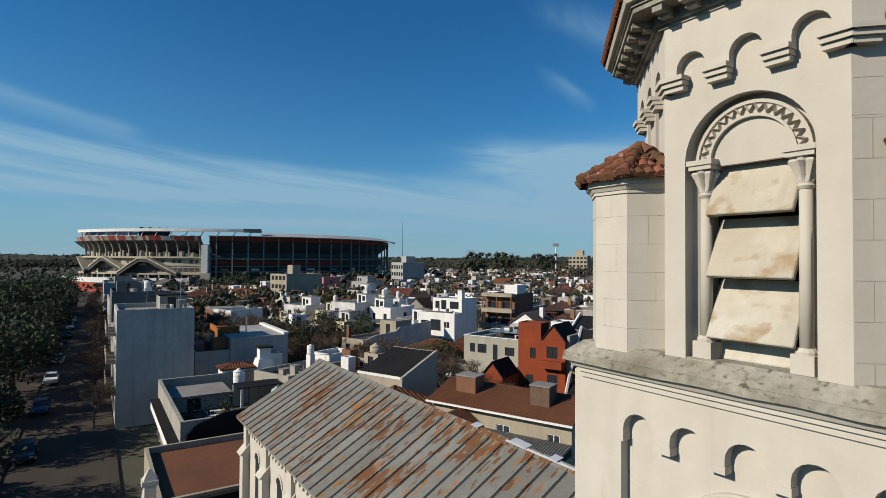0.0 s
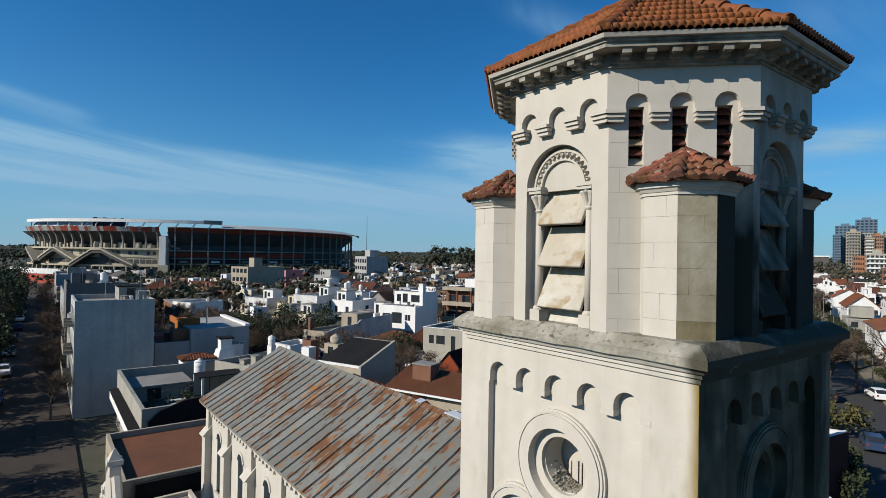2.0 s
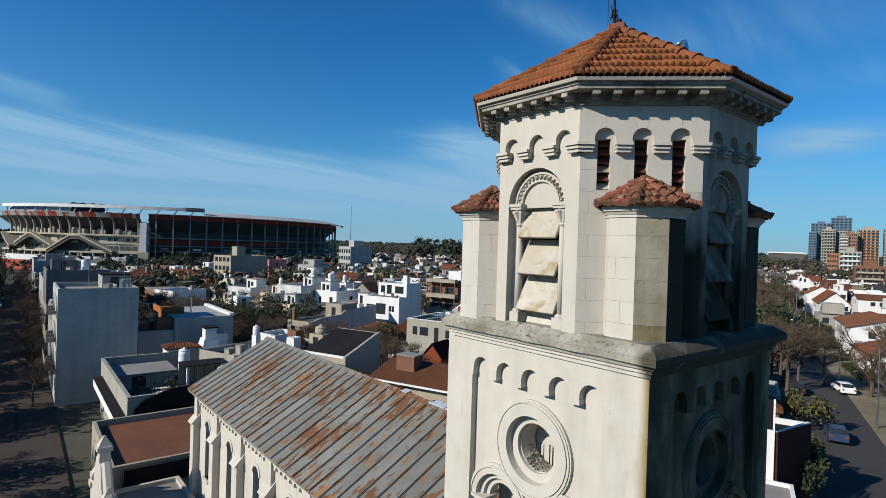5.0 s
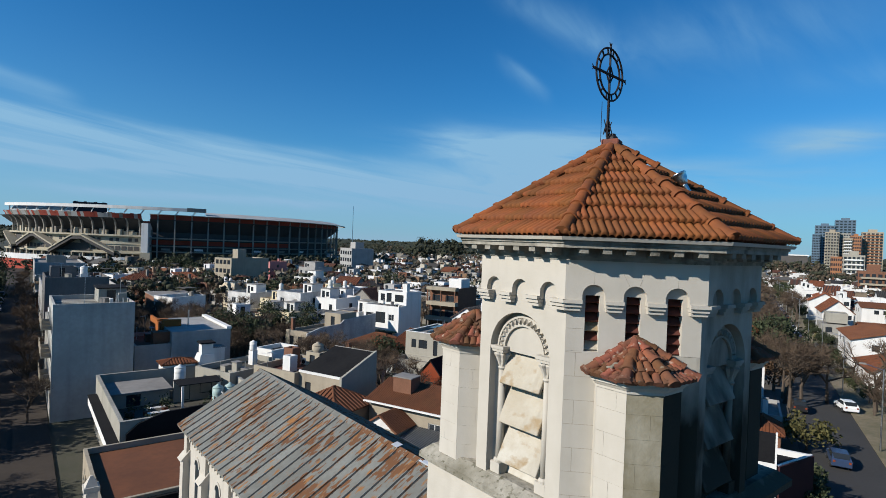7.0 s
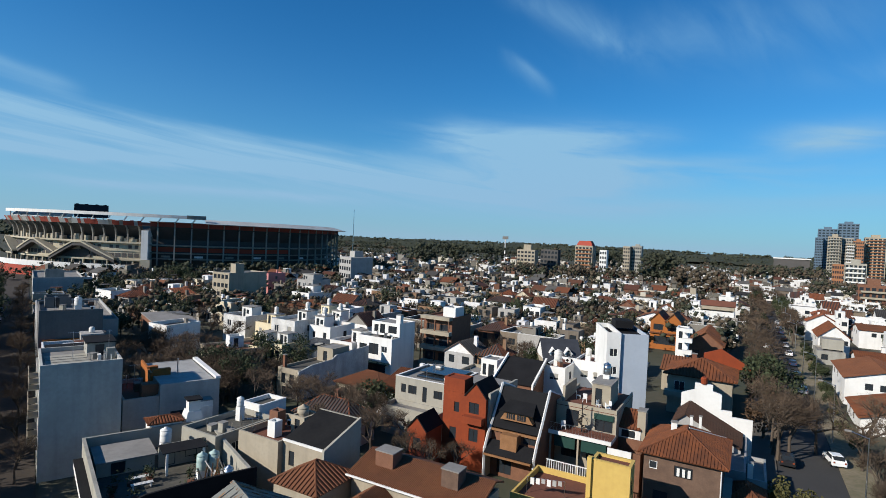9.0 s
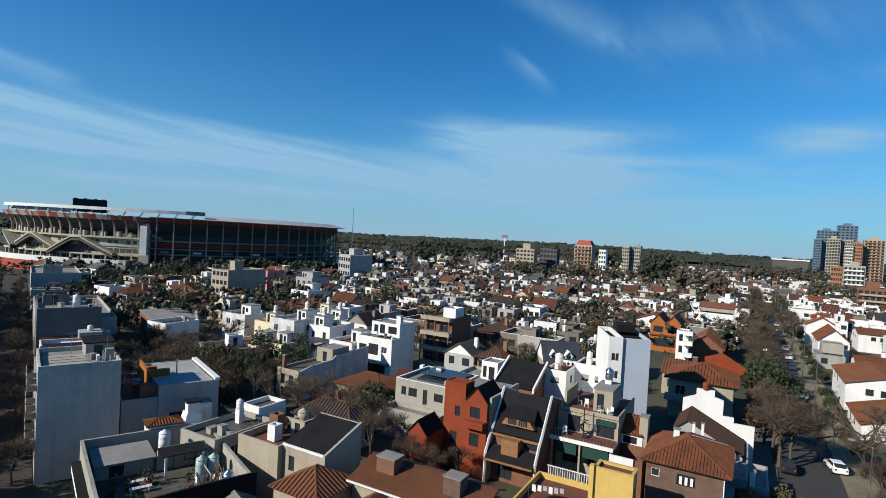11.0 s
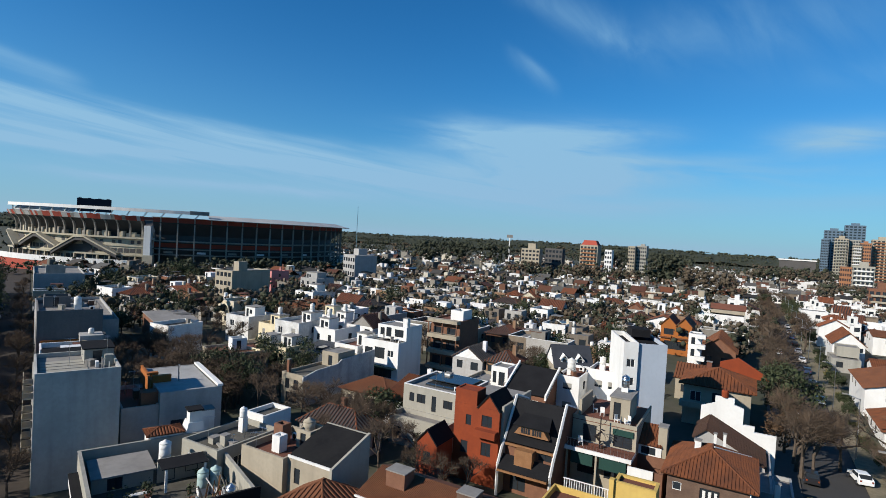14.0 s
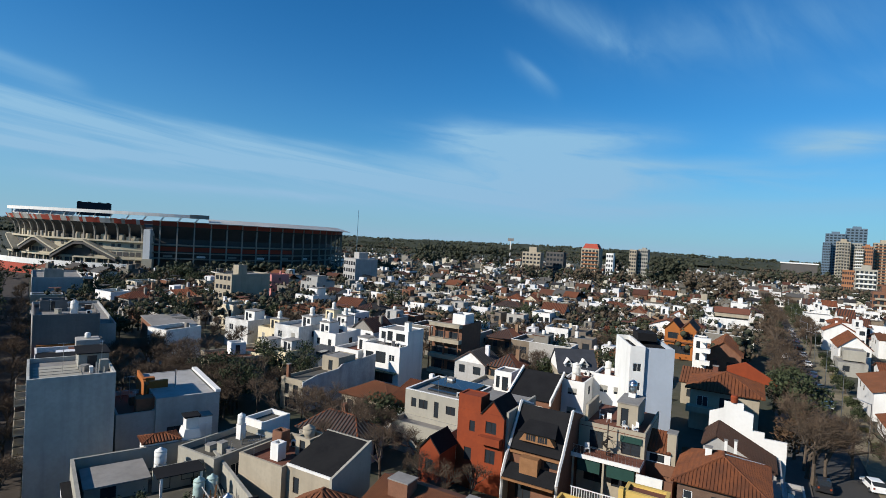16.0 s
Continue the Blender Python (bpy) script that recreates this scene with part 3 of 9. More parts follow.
def louvre_bay(a):
    off = -0.055 if a == -90 else 0.0
    m = face_m(a, BA + OUT) @ Matrix.Translation((off, 0, 0))
    hw = HWC
    # bays facing away from the sun take the copy with painted shade
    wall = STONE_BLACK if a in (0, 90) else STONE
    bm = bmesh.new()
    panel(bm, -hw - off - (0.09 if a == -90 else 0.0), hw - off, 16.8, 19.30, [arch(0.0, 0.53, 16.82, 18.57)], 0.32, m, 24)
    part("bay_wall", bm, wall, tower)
    bm = bmesh.new()
    arc_band(bm, 0, 18.57, 0.362, 0.452, 0.105, 0.29, m, 0, math.pi, 28)
    arc_band(bm, 0, 18.57, 0.340, 0.364, 0.085, 0.29, m, 0, math.pi, 28)
    arc_band(bm, 0, 18.57, 0.450, 0.478, 0.085, 0.29, m, 0, math.pi, 28)
    arc_band(bm, 0, 18.57, 0.476, 0.535, 0.16, 0.29, m, 0, math.pi, 28)
    part("archivolt", bm, wall, tower)
    bm = bmesh.new()
    n = 34
    for i in range(n):
        b0, b1 = math.pi * i / n, math.pi * (i + 1) / n
        r0, r1 = (0.378, 0.438) if i % 2 else (0.438, 0.378)
        vs = []
        for b, r in ((b0, r0), (b1, r1)):
            for rr, y in ((r - 0.021, 0.108), (r, 0.068), (r + 0.021, 0.108)):
                vs.append(bm.verts.new(m @ Vector((rr * math.cos(b), y, 18.57 + rr * math.sin(b)))))
        bm.faces.new((vs[0], vs[1], vs[4], vs[3]))
        bm.faces.new((vs[1], vs[2], vs[5], vs[4]))
    bmesh.ops.remove_doubles(bm, verts=bm.verts, dist=0.003)
    part("zigzag_ornament", bm, wall, tower, "carved zigzag ornament")
    for s in (-1, 1):
        x = s * 0.405
        mm = m @ Matrix.Translation((x, 0.13, 0))
        col = part("colonnette", mesh_of(lathe, [(0.052, 17.02), (0.047, 18.28)], 12, mm), wall, tower, "", True)
        bm = bmesh.new()
        box(bm, x - 0.085, x + 0.085, 0.045, 0.26, 16.82, 16.98, m)
        lathe(bm, [(0.078, 16.98), (0.08, 17.0), (0.06, 17.03)], 12, mm)
        part("plinth", bm, wall, col)
        bm = bmesh.new()
        # a bell of eight leaves
        vs = lathe(bm, [(0.05, 18.26), (0.065, 18.285), (0.052, 18.305), (0.062, 18.36), (0.088, 18.43), (0.112, 18.475), (0.098, 18.492), (0.085, 18.51)], 32)
        for v in vs:
            if 18.33 < v.co.z < 18.5:
                v.co.xy *= 1 + 0.16 * math.cos(8 * math.atan2(v.co.y, v.co.x))
            v.co = mm @ v.co
        box(bm, x - 0.105, x + 0.105, 0.02, 0.26, 18.51, 18.55, m)
        box(bm, x - 0.12, x + 0.12, 0.005, 0.26, 18.55, 18.595, m)
        part("capital", bm, wall, col)
        part("jamb", mesh_of(box, min(x, x + s * 0.135) - 0.02, max(x, x + s * 0.135) + 0.005, 0.20, 0.32, 16.82, 18.62, m), wall, tower)
    bm = bmesh.new()
    fan = [(0.362 * math.cos(math.pi * i / 16), 0.362 * math.sin(math.pi * i / 16)) for i in range(17)]
    prism(bm, [(-0.362, -0.035), (0.362, -0.035)] + fan, 0.0, 0.06, m @ Matrix(((1, 0, 0, 0), (0, 0, -1, 0.185), (0, 1, 0, 18.57), (0, 0, 0, 1))))
    part("tympanum", bm, wall, tower)
    for i in range(4):
        zt = 18.60 - 0.535 * i
        mm = m @ pose(0, 0.30, zt, -27, 0, 0)
        bm = bmesh.new()
        box(bm, -0.355, 0.355, -0.025, 0.025, -0.57 if i < 3 else -0.19, -0.07 if i == 0 else 0.0, mm, 0.008)
        part("louvre", bm, wall if a in (0, 90) else LOUVRE, tower, "stained cement louvre slab")
    # a black sheet stands in for the shade inside the belfry
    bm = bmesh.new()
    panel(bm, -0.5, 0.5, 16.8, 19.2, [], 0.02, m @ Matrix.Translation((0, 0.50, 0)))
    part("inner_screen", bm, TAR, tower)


def window_bay(a):
    m = face_m(a, BA)
    hw = HWD
    bm = bmesh.new()
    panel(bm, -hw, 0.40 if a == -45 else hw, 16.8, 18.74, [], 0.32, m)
    # the turret's shade on this strip is painted in along with the algae
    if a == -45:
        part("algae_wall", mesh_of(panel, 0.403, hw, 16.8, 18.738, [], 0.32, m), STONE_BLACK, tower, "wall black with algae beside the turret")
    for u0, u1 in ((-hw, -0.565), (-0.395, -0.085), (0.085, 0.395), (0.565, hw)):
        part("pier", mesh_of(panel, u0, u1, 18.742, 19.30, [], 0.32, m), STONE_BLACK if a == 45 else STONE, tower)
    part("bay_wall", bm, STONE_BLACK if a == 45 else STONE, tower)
    # cut joints of the ashlar render
    for k, z in enumerate((16.98, 17.27, 17.56, 17.85, 18.14, 18.43, 18.72, 19.01)):
        for u0, u1 in ((-hw + 0.01, -0.585), (0.585, hw - 0.01)) if z > 18.7 else ((-hw + 0.01, hw - 0.01),):
            if a == -45 and u1 > 0.4:
                u1 = 0.4 if u0 < 0.4 else u0
            if u1 - u0 > 0.02 and a != 45:
                part("joint", mesh_of(box, u0, u1, -0.0012, 0.004, z, z + 0.005, m), JOINT, tower)
        u = (-0.66, 0.62)[k % 2]
        if a != 45 and not (a == -45 and u > 0.39):
            part("joint", mesh_of(box, u, u + 0.005, -0.0012, 0.004, z - 0.285, z, m), JOINT, tower)
    for c in (-0.48, 0, 0.48):
        for i in range(6):
            zt = 19.42 - 0.115 * i
            bm = bmesh.new()
            box(bm, c - 0.09, c + 0.09, -0.009, 0.009, -0.13, 0.0, m @ pose(0, 0.15, zt, -46, 0, 0))
            soiled = a == -45 and c < 0 and i in (3, 5)
            part("red_louvre", bm, LOUVRE if soiled else REDWOOD, tower, "slat whitened by droppings" if soiled else "")
    # another black sheet, for the darkness behind the red slats
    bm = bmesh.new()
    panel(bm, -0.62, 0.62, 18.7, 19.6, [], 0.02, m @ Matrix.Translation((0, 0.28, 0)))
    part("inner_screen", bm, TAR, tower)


def frieze(a, hollow):
    m = face_m(a, BB if hollow else BB + OUT)
    hw = FWD if hollow else FWC
    bm = bmesh.new()
    lombard(bm, m, 3, 0.48, 0.135, 19.555, 0.06, 0.10, -hw, hw, 19.86)
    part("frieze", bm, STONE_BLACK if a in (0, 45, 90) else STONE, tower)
    for uc, w in ((-0.24, 0.10), (0.24, 0.10), (-hw + 0.09, 0.105), (hw - 0.09, 0.105)):
        part("corbel", mesh_of(corbel, m, uc, w, 19.365, 0.10), STONE_BLACK if a in (0, 45, 90) else STONE, tower)
    bm = bmesh.new()
    m2 = face_m(a, BA if hollow else BA + OUT)
    hb = HWD if hollow else HWC
    if hollow:
        for c in (-0.48, 0, 0.48):
            for b in ((90,) if c else (72, 118)):
                v = Vector((math.cos(radians(b)), 0, math.sin(radians(b))))
                o = Vector((c, -0.0005, 19.42))
                part("crack", mesh_of(rod, m @ (o + v * 0.145), m @ (o + v * (0.30 if b != 90 else 0.27)), 0.0022, 4, 0.0012), JOINT, tower)
    holes = [(c - 0.085, c + 0.085, lambda u: 19.30, lambda u: 19.42) for c in (-0.48, 0, 0.48)] if hollow else []
    panel(bm, -hb, hb, 19.30, 19.84, holes, 0.3, m2, 2)
    part("frieze_back", bm, STONE_BLACK if a in (0, 45, 90) else STONE, tower)


for a in CARD:
    louvre_bay(a)
    frieze(a, False)
for a in DIAG:
    window_bay(a)
    frieze(a, True)

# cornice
# only the sunlit top course is pale; those below carry the painted shade
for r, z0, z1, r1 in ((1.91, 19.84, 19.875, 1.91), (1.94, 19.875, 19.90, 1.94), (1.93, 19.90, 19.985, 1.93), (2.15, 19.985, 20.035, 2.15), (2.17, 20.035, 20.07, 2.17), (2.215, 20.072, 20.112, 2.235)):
    part("cornice_course", mesh_of(prism, ngon(8, r), z0, z1, None, ngon(8, r1)), STONE if z0 > 20.05 else STONE_SOOT_SHADE, tower)
for a in CARD + DIAG:
    m = face_m(a, 1.93)
    for i in range(6):
        uc = (i - 2.5) * 0.262
        bm = bmesh.new()
        box(bm, uc - 0.05, uc + 0.05, -0.20, 0.02, 19.925, 19.984, m)
        box(bm, uc - 0.05, uc + 0.05, -0.10, 0.02, 19.895, 19.925, m)
        part("modillion", bm, STONE_SOOT_SHADE, tower)

# belfry roof
EZ, AZT, EAV = 20.115, 21.49, 2.205
SLOPE = math.atan2(AZT - EZ, EAV)
SLEN = math.hypot(AZT - EZ, EAV)
roof = part("roof", mesh_of(prism, ngon(8, EAV - 0.06), EZ, AZT - 0.08, None, ngon(8, 0.04)), TILE_OLD, tower)
COURSE, TW = SLEN / 7.4, 0.168


def tile_profile(k, w):
    """Height of a double-roll tile across its width, k from 0 to 1."""
    return 0.006 + 0.036 * abs(math.sin(2 * math.pi * k)) ** 0.7


def tile_bm(w=TW, length=None, thick=0.014):
    length = length or COURSE * 1.16
    bm = bmesh.new()
    n = 12
    rows = []
    for y, lift in ((0.0, 0.070), (length, 0.004)):
        top = [bm.verts.new((w * (i / n - 0.5), y, lift + tile_profile(i / n, w))) for i in range(n + 1)]
        rows.append(top)
    low = [bm.verts.new((w * (i / n - 0.5), 0.0, 0.070 + tile_profile(i / n, w) - thick - 0.040)) for i in range(n + 1)]
    for i in range(n):
        bm.faces.new((rows[0][i], rows[0][i + 1], rows[1][i + 1], rows[1][i]))
        bm.faces.new((low[i], low[i + 1], rows[0][i + 1], rows[0][i]))
    return bm


full_tile = finish(tile_bm(), "tile", TILE, True)
rest = bmesh.new()
for a in CARD + DIAG:
    near = a in (0, -90, -45)
    fm = pose(0, 0, 0, 0, 0, a) @ Matrix.Translation((0, -EAV - 0.03, EZ - 0.02)) @ Matrix.Rotation(SLOPE, 4, "X")
    for r in range(8):
        y = r * COURSE
        hw0 = (EAV - y * math.cos(SLOPE)) * T8
        hw1 = (EAV - min(SLEN, y + COURSE) * math.cos(SLOPE)) * T8
        k = int(hw0 / TW) + 1
        for i in range(-k, k + 1):
            x = i * TW
            if abs(x) - TW / 2 > hw0 - 0.02:
                continue
            jitter = pose(0, 0, random.uniform(-0.004, 0.006), random.uniform(-0.8, 0.8), 0, random.uniform(-1.2, 1.2))
            tm = fm @ Matrix.Translation((x, y, 0)) @ jitter
            if abs(x) + TW / 2 < hw1 - 0.02 and near:
                piece("tile", full_tile, roof, tm)
                continue
            b = tile_bm()
            for s in (-1, 1):
                apex_y = SLEN - y
                edge = Vector((-s * (hw0 - x * s), 0, 0))
                p0, p1 = Vector((s * hw0 - x, 0, 0)), Vector((-x, apex_y, 0))
                nrm = Vector((p1.y - p0.y, p0.x - p1.x, 0)).normalized() * s
                bmesh.ops.bisect_plane(b, geom=b.verts[:] + b.edges[:] + b.faces[:], plane_co=p0, plane_no=nrm, clear_outer=True)
            if not b.faces:
                b.free()
                continue
            if near:
                piece("tile", finish(b, "tile", TILE, True), roof, tm)
            else:
                me = finish(b, "cut", TILE)
                base = len(rest.verts)
                rest.from_mesh(me)
                rest.verts.ensure_lookup_table()
                for v in rest.verts[base:]:
                    v.co = tm @ v.co
                bpy.data.meshes.remove(me)
tagged(part("far_tiles", rest, TILE, roof), kind="stuff")


def ridge_tile_bm(length, r0, r1):
    bm = bmesh.new()
    lathe(bm, [(r0, 0), (r1, length)], 10, Matrix.Rotation(-math.pi / 2, 4, "X"), 0, math.pi)
    lathe(bm, [(r0 + 0.012, 0), (r0 + 0.012, 0.05)], 10, Matrix.Rotation(-math.pi / 2, 4, "X"), 0, math.pi)
    lathe(bm, [(0.0, 0), (r0 + 0.012, 0)], 10, Matrix.Rotation(-math.pi / 2, 4, "X"), 0, math.pi)
    for v in bm.verts:
        v.co.z = abs(v.co.z)
    return bm


def lay_along(p0, p1, up=Vector((0, 0, 1))):
    d = (p1 - p0).normalized()
    side = d.cross(up).normalized()
    upv = side.cross(d)
    return Matrix(((side.x, d.x, upv.x, p0.x), (side.y, d.y, upv.y, p0.y), (side.z, d.z, upv.z, p0.z), (0, 0, 0, 1)))


hip_tile = finish(ridge_tile_bm(0.40, 0.085, 0.072), "hip_tile", TILE, True)
R8 = (EAV + 0.02) / math.cos(math.pi / 8)
for i in range(8):
    b = 2 * math.pi * (i + 0.5) / 8
    p0 = Vector((R8 * math.cos(b), R8 * math.sin(b), EZ + 0.01))
    p1 = Vector((0.06 * math.cos(b), 0.06 * math.sin(b), AZT + 0.03))
    k = 8
    for j in range(k):
        q = p0.lerp(p1, j / k)
        piece("hip_tile", hip_tile, roof, lay_along(q, p1) @ pose(0, 0, 0.012 + random.uniform(-0.004, 0.008), 0, 0, random.uniform(-1.5, 1.5)))
part("finial_block", mesh_of(box, -0.13, 0.13, -0.13, 0.13, AZT - 0.08, AZT + 0.15, pose(0, 0, 0, 0, 0, 20), 0.015), TILE_OLD, tower, "mortared block under the cross")
bm = bmesh.new()
lathe(bm, [(0.10, AZT + 0.15), (0.085, AZT + 0.19), (0.06, AZT + 0.21), (0.055, AZT + 0.24)], 8)
part("finial_base", bm, IRON, tower, "dark metal crown under the cross")
part("lightning_rod", mesh_of(rod, (-0.13, 0.0, AZT + 0.15), (-0.13, 0.0, AZT + 0.80), 0.010, 5), IRON, tower)
part("lightning_wire", mesh_of(rod, (-0.20, 0.06, AZT + 0.10), (-0.20, 0.06, AZT + 0.70), 0.005, 4), IRON, tower)
drg = random.Random(4)
mo = face_m(-90, SH - 0.11) @ Matrix.Translation((-BACK / 2, 0, 0))
bm = bmesh.new()
for _ in range(220):
    b = radians(drg.gauss(-100, 24))
    r_ = 0.345 - drg.uniform(0.0, 0.012)
    c_ = Vector((r_ * math.cos(b), drg.uniform(0.12, 0.42), 15.0 + r_ * math.sin(b)))
    k_ = drg.uniform(0.006, 0.02)
    box(bm, c_.x - k_, c_.x + k_, c_.y - k_, c_.y + k_, c_.z - k_, c_.z + k_ * 0.7, mo)
tagged(part("crumbled_dirt", bm, STONE_CAP, tower, "crumbled dirt in the round opening"), kind="stuff")

# iron cross
cross = thing("iron_cross", TOWER @ Matrix.Translation((-0.05, 0.05, 21.73)) @ pose(0, 0, 0, 0, 0, 5), "black wrought iron cross with ring on the tower roof", "cross")
bm = bmesh.new()
rod(bm, (0, 0, -0.05), (0, 0, 1.33), 0.024, 8, 0.016)
for s in (-1, 1):
    rod(bm, (s * 0.07, 0, 0.0), (0, 0, 0.32), 0.008)
    rod(bm, (0, s * 0.07, 0.0), (0, 0, 0.26), 0.008)
    rod(bm, (s * 0.05, 0, 0.1), (s * 0.11, 0, 0.2), 0.008)
lathe(bm, [(0.02, 0.02), (0.05, 0.06), (0.02, 0.10)], 10)
part("stem", bm, IRON, cross)
part("crossbar", mesh_of(rod, (-0.45, 0, 0.9), (0.45, 0, 0.9), 0.02), IRON, cross)


def iron_ring(rx, rz, zc, r, n=36, k=6):
    """A round bar bent into an upright oval ring."""
    bm = bmesh.new()
    loops = []
    for i in range(n):
        b = 2 * math.pi * i / n
        c, o = Vector((rx * math.cos(b), 0, zc + rz * math.sin(b))), Vector((math.cos(b), 0, math.sin(b)))
        loops.append([bm.verts.new(c + r * (math.cos(a) * o + math.sin(a) * Vector((0, 1, 0)))) for a in (2 * math.pi * q / k for q in range(k))])
    for i in range(n):
        for q in range(k):
            bm.faces.new((loops[i][q], loops[i][(q + 1) % k], loops[(i + 1) % n][(q + 1) % k], loops[(i + 1) % n][q]))
    return bm


ring = part("ring", iron_ring(0.385, 0.392, 0.9, 0.015), IRON, cross)
part("inner_ring", iron_ring(0.292, 0.298, 0.9, 0.015), IRON, ring)
for i in range(14):
    b = 2 * math.pi * i / 14
    part("ring_bar", mesh_of(rod, (0.292 * math.cos(b), 0, 0.9 + 0.298 * math.sin(b)), (0.385 * math.cos(b), 0, 0.9 + 0.392 * math.sin(b)), 0.014, 5), IRON, ring)
for x, z in ((0.45, 0.9), (-0.45, 0.9), (0, 1.33)):
    bm = bmesh.new()
    dx, dz = (1 if x > 0 else -1 if x < 0 else 0), (1 if z > 1.2 else 0)
    for s in (-1, 0, 1):
        rod(bm, (x, 0, z), (x + 0.05 * dx + 0.04 * s * dz, 0, z + 0.05 * dz + 0.04 * s * abs(dx)), 0.012, 5, 0.004)
    part("finial", bm, IRON, cross)
bm = bmesh.new()
for s in (-1, 1):
    rod(bm, (s * 0.10, 0, 0.9), (0, 0, 1.05), 0.012, 5)
    rod(bm, (s * 0.10, 0, 0.9), (0, 0, 0.75), 0.012, 5)
part("lozenge", bm, IRON, cross)

# spot lamp
lamp_foot, lamp_head = Vector((0.04, -1.25, 20.74)), Vector((0.0, -1.05, 21.05))
spot = thing("spot_lamp", TOWER @ Matrix.Translation(lamp_foot) @ (lamp_head - lamp_foot).to_track_quat("Z", "X").to_matrix().to_4x4(), "bell shaped bright steel spot lamp on the tower roof", "lamp")
part("spike", mesh_of(lathe, [(0.012, -0.04), (0.018, 0.0), (0.018, 0.07)], 8), IRON, spot)
part("neck", mesh_of(lathe, [(0.03, 0.06), (0.036, 0.075), (0.036, 0.17), (0.042, 0.18)], 14), STEEL, spot, "", True)
part("bell", mesh_of(lathe, [(0.042, 0.18), (0.062, 0.21), (0.092, 0.27), (0.104, 0.325), (0.112, 0.33), (0.112, 0.345), (0.10, 0.35), (0.05, 0.362), (0.004, 0.366)], 20), STEEL, spot, "", True)


def turret(a):
    t = thing("turret", TOWER @ pose(0, 0, 0, 0, 0, a) @ Matrix.Translation((0.065 if a == -45 else 0.0, -1.95 if a == -135 else -1.725, 0)), "small octagonal corner turret with mossy clay tiled roof", "turret", "corner turrets")
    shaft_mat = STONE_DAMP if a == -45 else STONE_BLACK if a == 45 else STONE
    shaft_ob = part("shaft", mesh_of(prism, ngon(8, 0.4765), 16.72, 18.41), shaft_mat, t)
    hw8 = 0.48 * T8
    blocks = {}
    for f in (-90, -45, 0, 45, 90):
        fm = face_m(f, 0.48)
        for r in range(6):
            cut = (0.0, 0.35, -0.4)[(r + (f // 45)) % 3] * hw8
            for u0, u1 in ((-hw8, cut), (cut, hw8)) if r % 2 == (f // 45) % 2 else ((-hw8, hw8),):
                # facets on the shaded side: algae and shade both painted into the block colour
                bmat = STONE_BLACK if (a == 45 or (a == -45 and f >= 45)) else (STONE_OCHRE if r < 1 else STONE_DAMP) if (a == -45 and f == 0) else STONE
                key = (round(u0, 3), round(u1, 3), bmat.name)
                if key not in blocks:
                    gap = 0.0003 if bmat is STONE_BLACK else 0.0012
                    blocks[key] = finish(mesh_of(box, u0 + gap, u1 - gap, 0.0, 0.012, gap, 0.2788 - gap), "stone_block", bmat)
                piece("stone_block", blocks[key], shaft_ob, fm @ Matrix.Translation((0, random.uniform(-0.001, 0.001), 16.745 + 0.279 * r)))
    bm = bmesh.new()
    prism(bm, ngon(8, 0.495), 18.37, 18.405)
    prism(bm, ngon(8, 0.505), 18.405, 18.45, None, ngon(8, 0.535))
    prism(bm, ngon(8, 0.55), 18.45, 18.51)
    part("cornice", bm, STONE, t)
    cap = part("roof", mesh_of(prism, ngon(8, 0.57), 18.51, 18.86, None, ngon(8, 0.03)), TILE_OLD, t)
    small = finish(ridge_tile_bm(0.23, 0.052, 0.044), "cover_tile", TILE_OLD, True)
    hip = finish(ridge_tile_bm(0.25, 0.066, 0.054), "hip_tile", TILE_OLD, True)
    apex = Vector((0, 0, 18.875))
    for i in range(8):
        b = 2 * math.pi * i / 8
        out, side = Vector((math.cos(b), math.sin(b), 0)), Vector((-math.sin(b), math.cos(b), 0))
        if out.y < 0.75 and a != 135:
            foot, half_w = out * 0.625 + Vector((0, 0, 18.50)), 0.625 * T8
            for r in range(4):
                k0 = r * 0.235
                w = half_w * (1 - k0)
                n = max(1, round(2 * w / 0.105))
                for c in range(n):
                    u = (-w + (c + 0.5) * 2 * w / n) * (0.92 if n > 1 else 0)
                    q = foot.lerp(apex, k0) + side * u
                    tip = foot.lerp(apex, min(1.0, k0 + 0.4)) + side * u * 0.94
                    piece("cover_tile", small, cap, lay_along(q, tip) @ pose(0, 0, 0.004 + random.uniform(-0.008, 0.010), random.uniform(-3, 3), random.uniform(-9, 9), random.uniform(-6, 6)))
        hb = b + math.pi / 8
        if math.sin(hb) < 0.75 and a != 135:
            p0 = Vector((0.675 * math.cos(hb), 0.675 * math.sin(hb), 18.50))
            for r in range(4):
                piece("hip_tile", hip, cap, lay_along(p0.lerp(apex, r * 0.24), apex) @ pose(0, 0, 0.030 + random.uniform(-0.008, 0.012), random.uniform(-3, 3), random.uniform(-8, 8), random.uniform(-5, 5)))
    part("top_tile", mesh_of(lathe, [(0.11, 18.83), (0.085, 18.90), (0.03, 18.935)], 9), TILE_OLD, cap)
    # broken tiles and crumbs of mortar lying loose on the slopes
    trg_ = random.Random(40 + a)
    for _ in range(0 if a == 135 else 26):
        b, k = trg_.uniform(0, 2 * math.pi), trg_.uniform(0.12, 0.98)
        r = 0.62 * k
        ln, wd = trg_.uniform(0.03, 0.07), trg_.uniform(0.02, 0.05)
